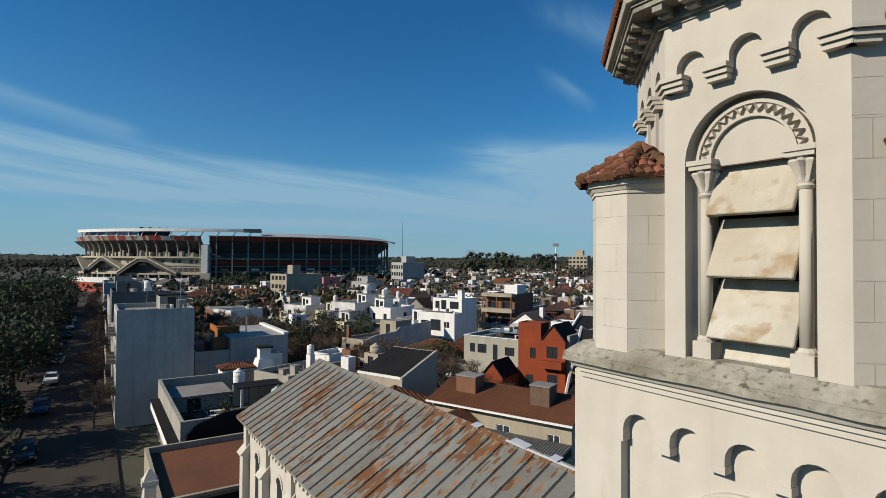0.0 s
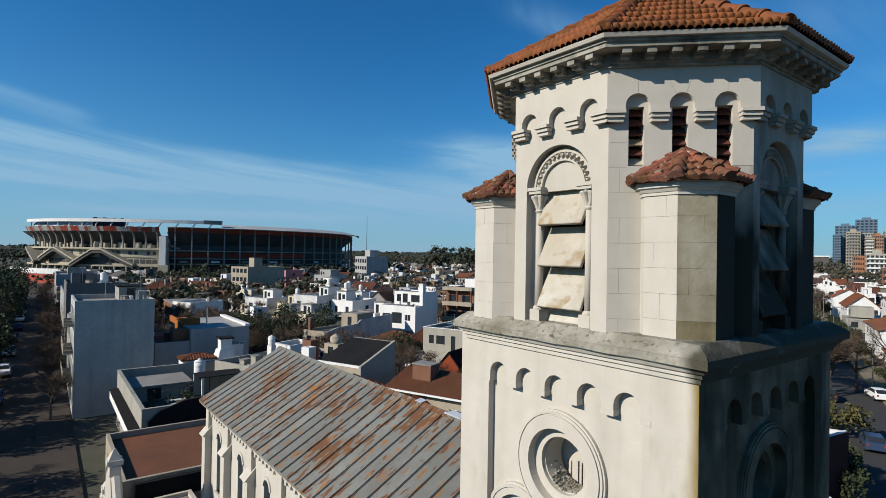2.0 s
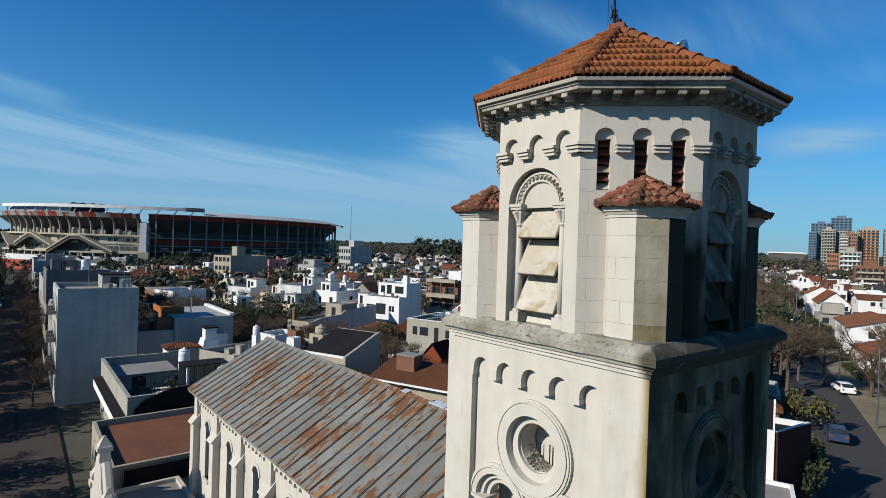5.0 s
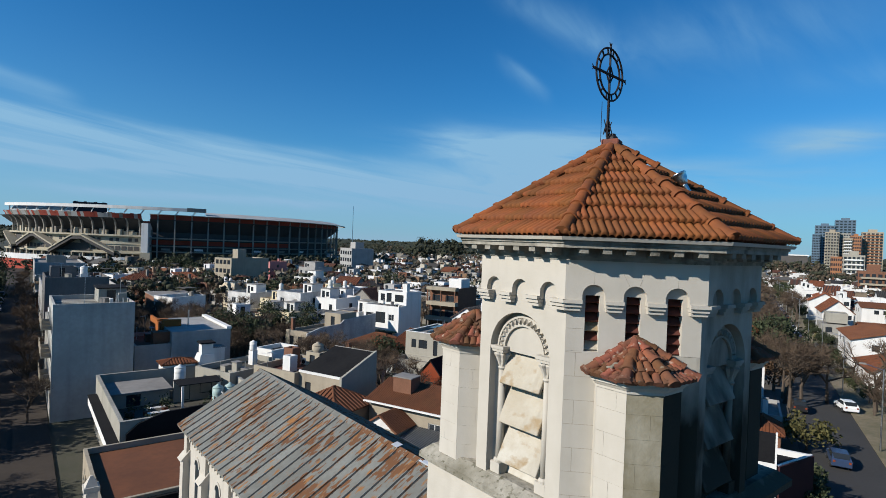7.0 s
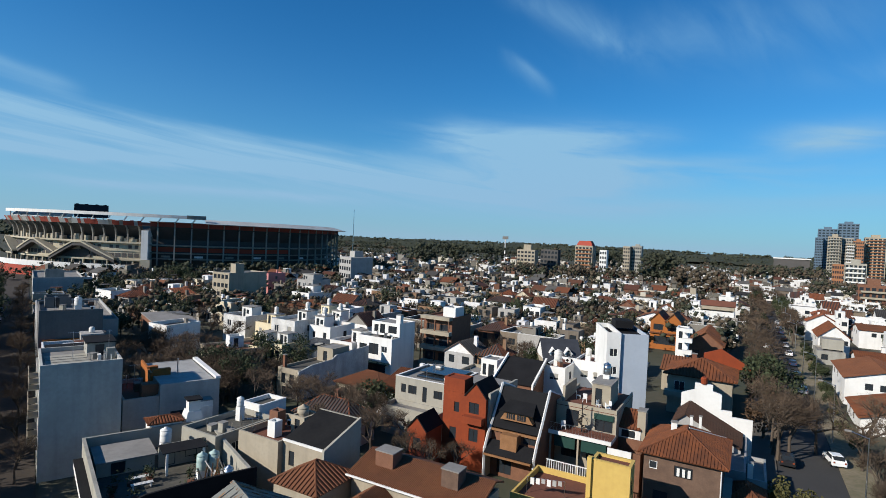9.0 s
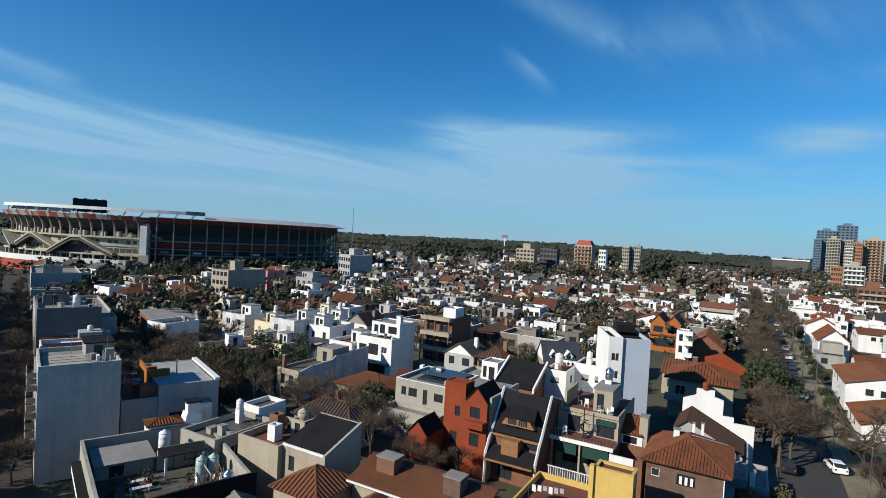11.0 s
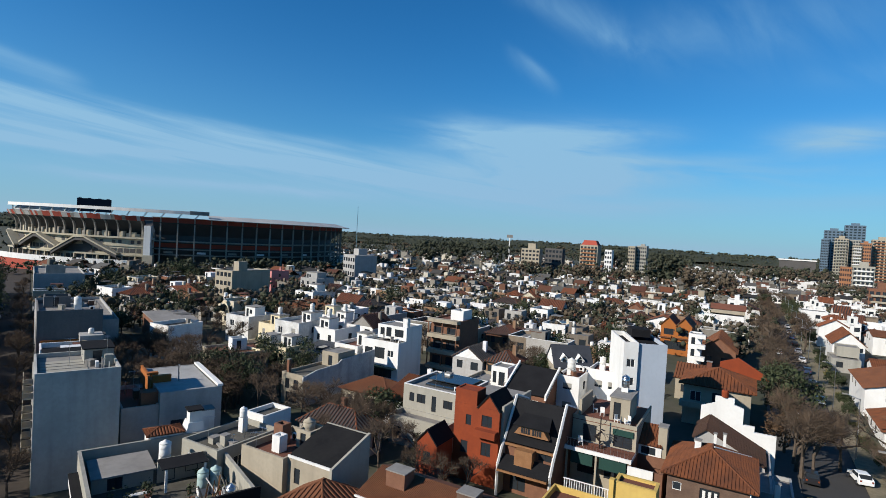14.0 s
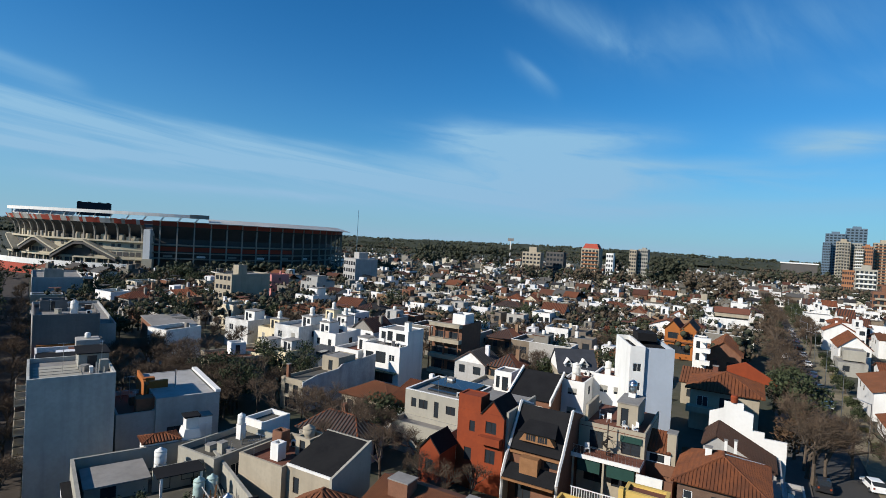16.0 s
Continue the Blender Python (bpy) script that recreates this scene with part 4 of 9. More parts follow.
        q = Matrix.Translation((r * math.cos(b), r * math.sin(b), 18.905 - 0.40 * k + trg_.uniform(0.03, 0.05))) @ pose(0, 0, 0, 0, 0, math.degrees(b)) @ pose(0, 0, 0, trg_.uniform(-14, 14), 32 + trg_.uniform(-14, 14), trg_.uniform(-40, 40))
        part("broken_tile", mesh_of(box, -ln, ln, -wd, wd, -0.012, 0.012, q, 0.006), TILE_OLD if trg_.random() < 0.75 else STONE_CAP, cap)


for a in DIAG:
    turret(a)

# ---- nave ----
nave = thing("church_nave", TOWER, "long cream church nave with rusty metal roof", "church")
NY0, NY1, NW0, NW1 = 2.3, 27.2, 0.95, 9.05
RIDGE, EAVE = 11.95, 9.48
WIN = [25.0 - 3.55 * i for i in range(6)]
mw = Matrix(((0, 1, 0, NW0), (-1, 0, 0, 0), (0, 0, 1, 0), (0, 0, 0, 1)))
bm = bmesh.new()
panel(bm, -NY1, -NY0, 0, 9.3, [arch(-w, 0.36, 5.1, 7.8) for w in WIN], 0.4, mw, 10)
part("side_wall", bm, STONE, nave)
part("far_side_wall", mesh_of(box, NW1 - 0.4, NW1, NY0, NY1, 0, 9.3), STONE, nave)
bm = bmesh.new()
for y0, y1 in ((NY1 - 0.4, NY1), (NY0, NY0 + 0.4)):
    prism(bm, [(NW0, 0), (NW1, 0), (NW1, 9.3), (5.0, 11.8), (NW0, 9.3)], 0, y1 - y0, Matrix(((1, 0, 0, 0), (0, 0, -1, y1), (0, 1, 0, 0), (0, 0, 0, 1))))
part("gable_wall", bm, STONE, nave)
for w in WIN:
    win = part("window", mesh_of(box, NW0 + 0.22, NW0 + 0.25, w - 0.38, w + 0.38, 5.0, 8.2), GLASS, nave, "tall dark arched church window")
    bm = bmesh.new()
    arc_band(bm, -w, 7.8, 0.36, 0.50, -0.05, 0.03, mw, 0, math.pi, 16)
    part("hood", bm, STONE, win)
    part("sill", mesh_of(box, NW0 - 0.12, NW0 + 0.22, w - 0.5, w + 0.5, 4.98, 5.1), STONE, win)
for i in range(7):
    y = 26.75 - 3.55 * i
    bm = bmesh.new()
    box(bm, NW0 - 0.35, NW0 + 0.02, y - 0.3, y + 0.3, 0, 7.7)
    prism(bm, [(0, 0), (0.55, 0), (0.55, 0.6)], -0.36, 0.36, Matrix(((1, 0, 0, NW0 - 0.50), (0, 0, 1, y), (0, 1, 0, 7.7), (0, 0, 0, 1))))
    box(bm, NW0 - 0.18, NW0 + 0.02, y - 0.26, y + 0.26, 8.0, 9.3)
    part("buttress", bm, STONE, nave)
bm = bmesh.new()
m = mw @ Matrix.Translation((-(NY0 + NY1) / 2, -0.12, 0))
lombard(bm, m, 56, 0.44, 0.14, 8.95, 0.06, 0.12, -12.3, 12.3, 9.3)
part("arcaded_frieze", bm, STONE, nave)
part("eave_gutter", mesh_of(box, NW0 - 0.42, NW0 - 0.05, NY0, NY1 + 0.2, 9.30, 9.42), STONE_CAP, nave)
roof2 = part("roof", mesh_of(prism, [(0.5, 0), (5.0, RIDGE - EAVE - 0.02), (9.5, 0), (9.5, -0.1), (5, RIDGE - EAVE - 0.14), (0.5, -0.1)], 0, NY1 - NY0 + 0.25,
             Matrix(((1, 0, 0, 0), (0, 0, 1, NY0), (0, 1, 0, EAVE - 0.02), (0, 0, 0, 1)))), METAL_ROOF, nave)
SW = 0.68
sl = math.hypot(RIDGE - EAVE, 4.52)
sheet_bm = bmesh.new()
box(sheet_bm, 0.0, sl, 0.0, SW - 0.03, 0.0, 0.012)
prism(sheet_bm, [(-0.035, 0.0), (0.035, 0.0), (0.014, 0.06), (-0.014, 0.06)], 0.0, sl, Matrix(((0, 0, 1, 0), (1, 0, 0, -0.015), (0, 1, 0, 0), (0, 0, 0, 1))))
sheet_me = finish(sheet_bm, "roof_sheet", METAL_ROOF)
ang = math.atan2(RIDGE - EAVE, 4.5)
for i in range(int((NY1 - NY0 + 0.2) / SW)):
    y = NY1 + 0.2 - SW * (i + 1)
    piece("roof_sheet", sheet_me, roof2, Matrix.Translation((0.47, y, EAVE + random.uniform(0, 0.004))) @ Matrix.Rotation(-ang, 4, "Y"))
    piece("roof_sheet", sheet_me, roof2, Matrix.Translation((9.53, y + SW, EAVE)) @ Matrix.Rotation(math.pi, 4, "Z") @ Matrix.Rotation(-ang, 4, "Y"))
# dark strips laid beside the ribs to draw the shadow of each seam
seam = finish(mesh_of(box, 0.0, sl, 0.0, 0.05, 0.0, 0.016), "seam", SEAM_SHADOW)
for i in range(int((NY1 - NY0 + 0.2) / SW)):
    y = NY1 + 0.2 - SW * (i + 1)
    piece("seam", seam, roof2, Matrix.Translation((0.47, y - 0.082, EAVE)) @ Matrix.Rotation(-ang, 4, "Y"))
for y, ln in ((6.3, 0.8), (7.6, 0.5), (8.9, 0.3), (10.4, 0.7), (12.6, 0.35), (4.9, 1.1)):
    part("torn_flashing", mesh_of(box, -0.16, 0.14, -ln / 2, ln / 2, 0.07, 0.085, Matrix.Translation((5.0, y, RIDGE + 0.03)) @ pose(0, 0, 0, 4, -9, 3)), FLASHING, roof2, "torn pale metal flashing")
part("ridge_flashing", mesh_of(box, -0.12, -0.04, NY0 + 0.3, 11.0, 0.062, 0.070, Matrix.Translation((5.0, 0, RIDGE + 0.015)) @ pose(0, 0, 0, 0, -26, 0)), FLASHING, roof2, "pale metal flashing along the ridge")
part("ridge_cap", mesh_of(prism, [(-0.2, -0.09), (0, 0.05), (0.2, -0.09), (0, 0.02)], 0, NY1 - NY0 + 0.25, Matrix(((1, 0, 0, 5.0), (0, 0, 1, NY0), (0, 1, 0, RIDGE + 0.03), (0, 0, 0, 1)))), METAL_ROOF, roof2)

# ---- building kit ----
TOWN = pose(0, 0, 0, 0, 0, -20)
LEFT = pose(0, 0, 0, 0, 0, -43)


def house(frame_m, x, y, label, category="house", name="house", group=""):
    return thing(name, frame_m @ Matrix.Translation((x, y, 0)), label, category, group)


def face_frames(x0, x1, y0, y1):
    return {"f": (Matrix(((1, 0, 0, x0), (0, 1, 0, y0), (0, 0, 1, 0), (0, 0, 0, 1))), x1 - x0),
            "r": (Matrix(((0, -1, 0, x1), (1, 0, 0, y0), (0, 0, 1, 0), (0, 0, 0, 1))), y1 - y0),
            "b": (Matrix(((-1, 0, 0, x1), (0, -1, 0, y1), (0, 0, 1, 0), (0, 0, 0, 1))), x1 - x0),
            "l": (Matrix(((0, 1, 0, x0), (-1, 0, 0, y1), (0, 0, 1, 0), (0, 0, 0, 1))), y1 - y0)}


def window(hs, m, u0, u1, z0, z1, style="w"):
    """A window or door in a wall opening: frame with a mullion, and a pane."""
    w = 0.06
    if style == "g":
        return part("window", mesh_of(box, u0, u1, 0.09, 0.12, z0, z1, m), GLASS, hs)
    bm = bmesh.new()
    box(bm, u0, u0 + w, 0.05, 0.11, z0, z1, m)
    box(bm, u1 - w, u1, 0.05, 0.11, z0, z1, m)
    box(bm, u0 + w, u1 - w, 0.05, 0.11, z1 - w, z1, m)
    box(bm, u0 + w, u1 - w, 0.05, 0.11, z0, z0 + w, m)
    if u1 - u0 > 0.9:
        k = max(1, round((u1 - u0) / 1.0) - 1)
        for i in range(k):
            c = u0 + (u1 - u0) * (i + 1) / (k + 1)
            box(bm, c - 0.03, c + 0.03, 0.05, 0.11, z0 + w, z1 - w, m)
    fr = part("door" if style in "dD" else "window", bm, {"w": WHITE, "d": REDWOOD, "k": IRON, "D": WHITE}.get(style, WHITE), hs)
    part("pane", mesh_of(box, u0 + w, u1 - w, 0.075, 0.09, z0 + w, z1 - w, m), GLASS, fr)
    if style == "s":
        part("shutter", mesh_of(box, u0 + 0.07, u1 - 0.07, 0.03, 0.05, z0 + (z1 - z0) * 0.35, z1 - 0.06, m), GREYWALL, fr)
    return fr


def pierced(bm, u0, u1, z0, z1, holes, t, m):
    """A wall with rectangular openings anywhere in it."""
    us = sorted({u0, u1} | {min(max(v, u0), u1) for h in holes for v in h[:2]})
    zs = sorted({z0, z1} | {min(max(v, z0), z1) for h in holes for v in h[2:]})

    def solid(i, j):
        if not (0 <= i < len(us) - 1 and 0 <= j < len(zs) - 1):
            return False
        u, z = (us[i] + us[i + 1]) / 2, (zs[j] + zs[j + 1]) / 2
        return not any(h[0] < u < h[1] and h[2] < z < h[3] for h in holes)

    seen = {}

    def vert(u, y, z):
        if (u, y, z) not in seen:
            seen[(u, y, z)] = bm.verts.new(m @ Vector((u, y, z)))
        return seen[(u, y, z)]

    for i in range(len(us) - 1):
        for j in range(len(zs) - 1):
            if not solid(i, j):
                continue
            a, b, c, d = us[i], us[i + 1], zs[j], zs[j + 1]
            bm.faces.new([vert(a, 0, c), vert(b, 0, c), vert(b, 0, d), vert(a, 0, d)])
            bm.faces.new([vert(a, t, d), vert(b, t, d), vert(b, t, c), vert(a, t, c)])
            for (di, dj), q in (((-1, 0), ((a, c), (a, d))), ((1, 0), ((b, d), (b, c))), ((0, -1), ((b, c), (a, c))), ((0, 1), ((a, d), (b, d)))):
                if not solid(i + di, j + dj):
                    (p0, r0), (p1, r1) = q
                    bm.faces.new([vert(p0, 0, r0), vert(p1, 0, r1), vert(p1, t, r1), vert(p0, t, r0)])


def shell(hs, x0, x1, y0, y1, z0, z1, mat, wins=(), t=0.22, name="wall", label="", lean=True):
    """Four walls with openings cut through; wins: (face, u0, u1, z0, z1, style)."""
    bm = bmesh.new()
    fr = face_frames(x0, x1, y0, y1)
    each = hs.name.startswith("apartment_house")  # large blocks: every wall a part of its own
    for f, (m, length) in fr.items():
        lo, hi = (0, length) if f in "fb" else (t, length - t)
        pierced(bm, lo, hi, z0, z1, [w[1:5] for w in wins if w[0] == f], t, m)
        if each and f != list(fr)[-1]:
            part(name, bm, mat, hs, label)
            bm = bmesh.new()
    ob = part(name, bm, mat, hs, label)
    for w in wins:
        if w[5] != "o":
            window(hs, fr[w[0]][0], *w[1:])
    return ob


def deck(hs, x0, x1, y0, y1, z, mat, t=0.22, name="roof"):
    return part(name, mesh_of(box, x0 + t - 0.01, x1 - t + 0.01, y0 + t - 0.01, y1 - t + 0.01, z - 0.15, z), mat, hs)


def coping(hs, x0, x1, y0, y1, z, mat, w=0.3):
    for a in ((x0 - 0.04, x1 + 0.04, y0 - 0.04, y0 + w - 0.04), (x0 - 0.04, x1 + 0.04, y1 - w + 0.04, y1 + 0.04), (x0 - 0.04, x0 + w - 0.04, y0 + w - 0.04, y1 - w + 0.04), (x1 - w + 0.04, x1 + 0.04, y0 + w - 0.04, y1 - w + 0.04)):
        part("coping", mesh_of(box, *a, z + 0.002, z + 0.07), mat, hs)


def slope(bm, a, b, c, d, thick=0.12, rib=0.0):
    """A roof plane: eave a to b, upper edge d to c; with tile rows running up it."""
    a, b, c, d = Vector(a), Vector(b), Vector(c), Vector(d)
    n = (b - a).cross(d - a if (d - a).length > 0.01 else c - a).normalized()
    if n.z < 0:
        n = -n
    pts = [a, b, c, d] if (c - d).length > 0.01 else [a, b, c]
    top = [bm.verts.new(p + n * 0.001) for p in pts]
    bot = [bm.verts.new(p - n * thick) for p in pts]
    bm.faces.new(top)
    bm.faces.new(bot[::-1])
    k = len(pts)
    for i in range(k):
        bm.faces.new((bot[i], bot[(i + 1) % k], top[(i + 1) % k], top[i]))
    if rib:
        e = (b - a).normalized()
        up = n.cross(e).normalized()
        if up.z < 0:
            up = -up
        poly = [((p - a).dot(e), (p - a).dot(up)) for p in pts]
        length = (b - a).length
        cnt = int(length / rib)
        if id(bm) not in RIBBED:
            RIBBED[id(bm)] = bmesh.new()
        rb = RIBBED[id(bm)]
        for i in range(cnt):
            u = (i + 0.5) * length / cnt
            best = None
            for (u0, v0), (u1, v1) in zip(poly[1:], poly[2:] + poly[:1]):
                if abs(u1 - u0) > 1e-6 and min(u0, u1) <= u <= max(u0, u1):
                    v = v0 + (v1 - v0) * (u - u0) / (u1 - u0)
                    best = v if best is None else max(best, v)
            if best and best > 0.15:
                p, q = a + e * u, a + e * u + up * (best - 0.03)
                r = rib * 0.3
                ring = []
                for s in (p - up * 0.03, q):
                    ring.append([rb.verts.new(s + e * (r * x) + n * (r * y)) for x, y in ((-1, 0), (-0.6, 0.75), (0.6, 0.75), (1, 0))])
                for j in range(3):
                    rb.faces.new((ring[0][j], ring[0][j + 1], ring[1][j + 1], ring[1][j]))
                rb.faces.new(ring[0][::-1])


def hip_roof(hs, x0, x1, y0, y1, z, rise, mat, over=0.45, rib=0.0, ridge=None, name="roof"):
    x0, x1, y0, y1 = x0 - over, x1 + over, y0 - over, y1 + over
    w, d = x1 - x0, y1 - y0
    if w >= d:
        r0, r1 = (x0 + d / 2, (y0 + y1) / 2, z + rise), (x1 - d / 2, (y0 + y1) / 2, z + rise)
        ends = ((x0, y1, z), (x0, y0, z), r0), ((x1, y0, z), (x1, y1, z), r1)
        sides = ((x0, y0, z), (x1, y0, z), r1, r0), ((x1, y1, z), (x0, y1, z), r0, r1)
    else:
        r0, r1 = ((x0 + x1) / 2, y0 + w / 2, z + rise), ((x0 + x1) / 2, y1 - w / 2, z + rise)
        ends = ((x0, y0, z), (x1, y0, z), r0), ((x1, y1, z), (x0, y1, z), r1)
        sides = ((x1, y0, z), (x1, y1, z), r1, r0), ((x0, y1, z), (x0, y0, z), r0, r1)
    bm = bmesh.new()
    for s in sides:
        slope(bm, *s, rib=rib)
    for e in ends:
        slope(bm, e[0], e[1], e[2], e[2], rib=rib)
    ob = part(name, bm, mat, hs)
    bm = bmesh.new()
    rod(bm, r0, r1, 0.12, 6)
    for e, r in ((ends[0], r0), (ends[1], r1)):
        rod(bm, e[0], r, 0.10, 6)
        rod(bm, e[1], r, 0.10, 6)
    part("ridge", bm, mat, ob)
    return ob


def gable_roof(hs, x0, x1, y0, y1, z, rise, mat, wall=None, axis="x", over=0.35, rib=0.0, name="roof"):
    bm = bmesh.new()
    gables = []
    if axis == "x":
        c = (y0 + y1) / 2
        k = rise / (c - y0) * over
        slope(bm, (x0 - over, y0 - over, z - k), (x1 + over, y0 - over, z - k), (x1 + over, c, z + rise), (x0 - over, c, z + rise), rib=rib)
        slope(bm, (x1 + over, y1 + over, z - k), (x0 - over, y1 + over, z - k), (x0 - over, c, z + rise), (x1 + over, c, z + rise), rib=rib)
        for xa in (x0, x1 - 0.22):
            g = bmesh.new()
            gables.append(g)
            prism(g, [(y0, z), (y1, z), (c, z + rise - 0.14)], xa, xa + 0.22, Matrix(((0, 0, 1, 0), (1, 0, 0, 0), (0, 1, 0, 0), (0, 0, 0, 1))))
    else:
        c = (x0 + x1) / 2
        k = rise / (c - x0) * over
        slope(bm, (x0 - over, y1 + over, z - k), (x0 - over, y0 - over, z - k), (c, y0 - over, z + rise), (c, y1 + over, z + rise), rib=rib)
        slope(bm, (x1 + over, y0 - over, z - k), (x1 + over, y1 + over, z - k), (c, y1 + over, z + rise), (c, y0 - over, z + rise), rib=rib)
        for ya in (y0, y1 - 0.22):
            g = bmesh.new()
            gables.append(g)
            prism(g, [(x1, z), (x0, z), (c, z + rise - 0.14)], ya, ya + 0.22, Matrix(((1, 0, 0, 0), (0, 0, 1, 0), (0, 1, 0, 0), (0, 0, 0, 1))))
    ob = part(name, bm, mat, hs)
    for g in gables:
        if wall:
            part("gable", g, wall, hs)
        else:
            g.free()
    return ob


def chimney(hs, x, y, z, w, d, h, mat, name="chimney"):
    c = part(name, mesh_of(box, x - w / 2, x + w / 2, y - d / 2, y + d / 2, z, z + h), mat, hs)
    part("cap", mesh_of(box, x - w / 2 - 0.06, x + w / 2 + 0.06, y - d / 2 - 0.06, y + d / 2 + 0.06, z + h + 0.002, z + h + 0.1), CONCRETE, c)
    return c


def tank(frame_m, x, y, z, r=0.5, h=1.1, mat=None, stand=0.9):
    t = thing("water_tank", frame_m @ Matrix.Translation((x, y, z)), "round rooftop water tank on a masonry stand", "tank", "rooftop water tanks")
    part("stand", mesh_of(box, -r * 0.85, r * 0.85, -r * 0.85, r * 0.85, 0, stand), WHITE, t)
    part("barrel", mesh_of(lathe, [(r * 0.95, stand), (r, stand + h * 0.1), (r, stand + h * 0.45), (r * 0.96, stand + h * 0.5), (r, stand + h * 0.55), (r, stand + h * 0.9)], 16), mat or PLASTIC, t, "", True)
    part("lid", mesh_of(lathe, [(r * 1.03, stand + h * 0.9), (r * 0.9, stand + h * 0.98), (r * 0.3, stand + h * 1.08), (r * 0.28, stand + h * 1.14)], 16), mat or PLASTIC, t, "", True)
    return t


def air_unit(frame_m, x, y, z, rz=0):
    t = thing("air_conditioner", frame_m @ pose(x, y, z, 0, 0, rz), "white outdoor air conditioner unit on the roof", "air conditioner", "air conditioners")
    part("case", mesh_of(box, -0.42, 0.42, -0.16, 0.16, 0.05, 0.62), WHITE, t)
    part("fan_grille", mesh_of(lathe, [(0.24, 0), (0.22, 0.02)], 16, Matrix.Translation((-0.1, -0.16, 0.33)) @ Matrix.Rotation(math.pi / 2, 4, "X")), IRON, t)
    for s in (-0.3, 0.3):
        part("foot", mesh_of(box, s - 0.03, s + 0.03, -0.17, 0.17, 0, 0.05), IRON, t)


def antenna(frame_m, x, y, z, h=2.5):
    t = thing("antenna", frame_m @ pose(x, y, z, 0, 0, random.uniform(0, 90)), "thin metal rooftop television antenna", "antenna", "rooftop antennas")
    part("mast", mesh_of(rod, (0, 0, 0), (0, 0, h), 0.025, 5), STEEL, t)
    bm = bmesh.new()
    rod(bm, (-0.5, 0, h - 0.1), (0.5, 0, h - 0.1), 0.012, 4)
    for i in range(7):
        rod(bm, (-0.45 + 0.15 * i, -0.3, h - 0.1), (-0.45 + 0.15 * i, 0.3, h - 0.1), 0.008, 4)
    part("elements", bm, STEEL, t)


def grid_wins(face, u0, u1, n, z0, z1, floors, pitch, w, style="w", skip=()):
    out = []
    for f in range(floors):
        for i in range(n):
            if (f, i) in skip:
                continue
            c = u0 + (u1 - u0) * (i + 0.5) / n
            out.append((face, c - w / 2, c + w / 2, z0 + f * pitch, z1 + f * pitch, style))
    return out


RED = material("red_render", (0.225, 0.042, 0.012), 0.9, (0.14, 0.027, 0.01), 0.5, 3, 0.6, streaks=0.2)
YELLOW = material("yellow_render", (0.52, 0.36, 0.10), 0.85, (0.42, 0.28, 0.08), 0.5, 3, 0.6, streaks=0.2)
BEIGE = material("beige_render", (0.335, 0.288, 0.215), 0.9, (0.24, 0.205, 0.15), 0.4, 3, 0.6, streaks=0.4)
LGREY = material("light_grey_render", (0.315, 0.296, 0.246), 0.9, (0.24, 0.225, 0.185), 0.4, 3, 0.6, streaks=0.3)
BRICK = material("brick_face", (0.18, 0.085, 0.05), 0.9, (0.12, 0.057, 0.034), 1.5, 9, 0.8, bump=0.3)
TIMBER = material("stained_timber", (0.25, 0.125, 0.055), 0.7, (0.16, 0.075, 0.03), 1.5, 9, 0.7)
CLAY = material("clay_paving", (0.15, 0.056, 0.034), 0.9, (0.09, 0.038, 0.025), 0.5, 4, 0.7)
SLATE = material("charcoal_membrane", (0.010, 0.010, 0.0105), 0.95, (0.019, 0.0185, 0.018), 0.4, 3, 0.8, spec=0.1)
HOUSE_TILE = material("house_tile", (0.165, 0.052, 0.018), 0.88, (0.06, 0.024, 0.013), 0.7, 5, 0.8, bump=0.3)
BROWN_ROOF = material("brown_roof", (0.155, 0.058, 0.025), 0.88, (0.085, 0.034, 0.017), 0.4, 3, 0.7)
DARK_TILE = material("dark_brown_tile", (0.055, 0.027, 0.017), 0.9, (0.03, 0.018, 0.013), 0.5, 4, 0.8, bump=0.3)
BROWN_BRICK = material("dark_brown_brick", (0.14, 0.088, 0.060), 0.9, (0.075, 0.046, 0.034), 1.2, 8, 0.8, bump=0.3, streaks=0.3)
CORRUGATED = material("corrugated_sheet", (0.16, 0.165, 0.165), 0.5, (0.10, 0.10, 0.098), 0.6, 4, 0.7, metal=0.4)
PALEBLUE = material("pale_blue_grey_paint", (0.36, 0.40, 0.45), 0.9, (0.30, 0.335, 0.38), 0.4, 3, 0.5, streaks=0.25)
ROOF_SLATE = material("blue_slate", (0.040, 0.043, 0.052), 0.8, (0.025, 0.027, 0.032), 1.0, 6, 0.8)
WEATHERED_WALL = material("weathered_pale_render", (0.46, 0.455, 0.44), 0.9, (0.28, 0.275, 0.26), 0.6, 3.0, 0.9, streaks=0.5)
BLOCK_WALL = material("pale_grey_block_render", (0.43, 0.422, 0.385), 0.9, (0.31, 0.302, 0.27), 0.35, 2.5, 0.9, streaks=0.5)
MAROON = material("maroon_render", (0.05, 0.013, 0.012), 0.9, (0.03, 0.010, 0.010), 0.5, 3, 0.7, streaks=0.3)
GREEN = material("green_awning", (0.012, 0.045, 0.035), 0.8, (0.008, 0.03, 0.024), 1, 5, 0.5)
BLUEWALL = material("pale_blue_render", (0.34, 0.33, 0.312), 0.85, (0.23, 0.222, 0.208), 0.4, 3, 0.6, streaks=0.3)
DIMGREY = material("shaded_grey_render", (0.15, 0.14, 0.13), 0.9, (0.10, 0.095, 0.09), 0.4, 3, 0.7, streaks=0.4)
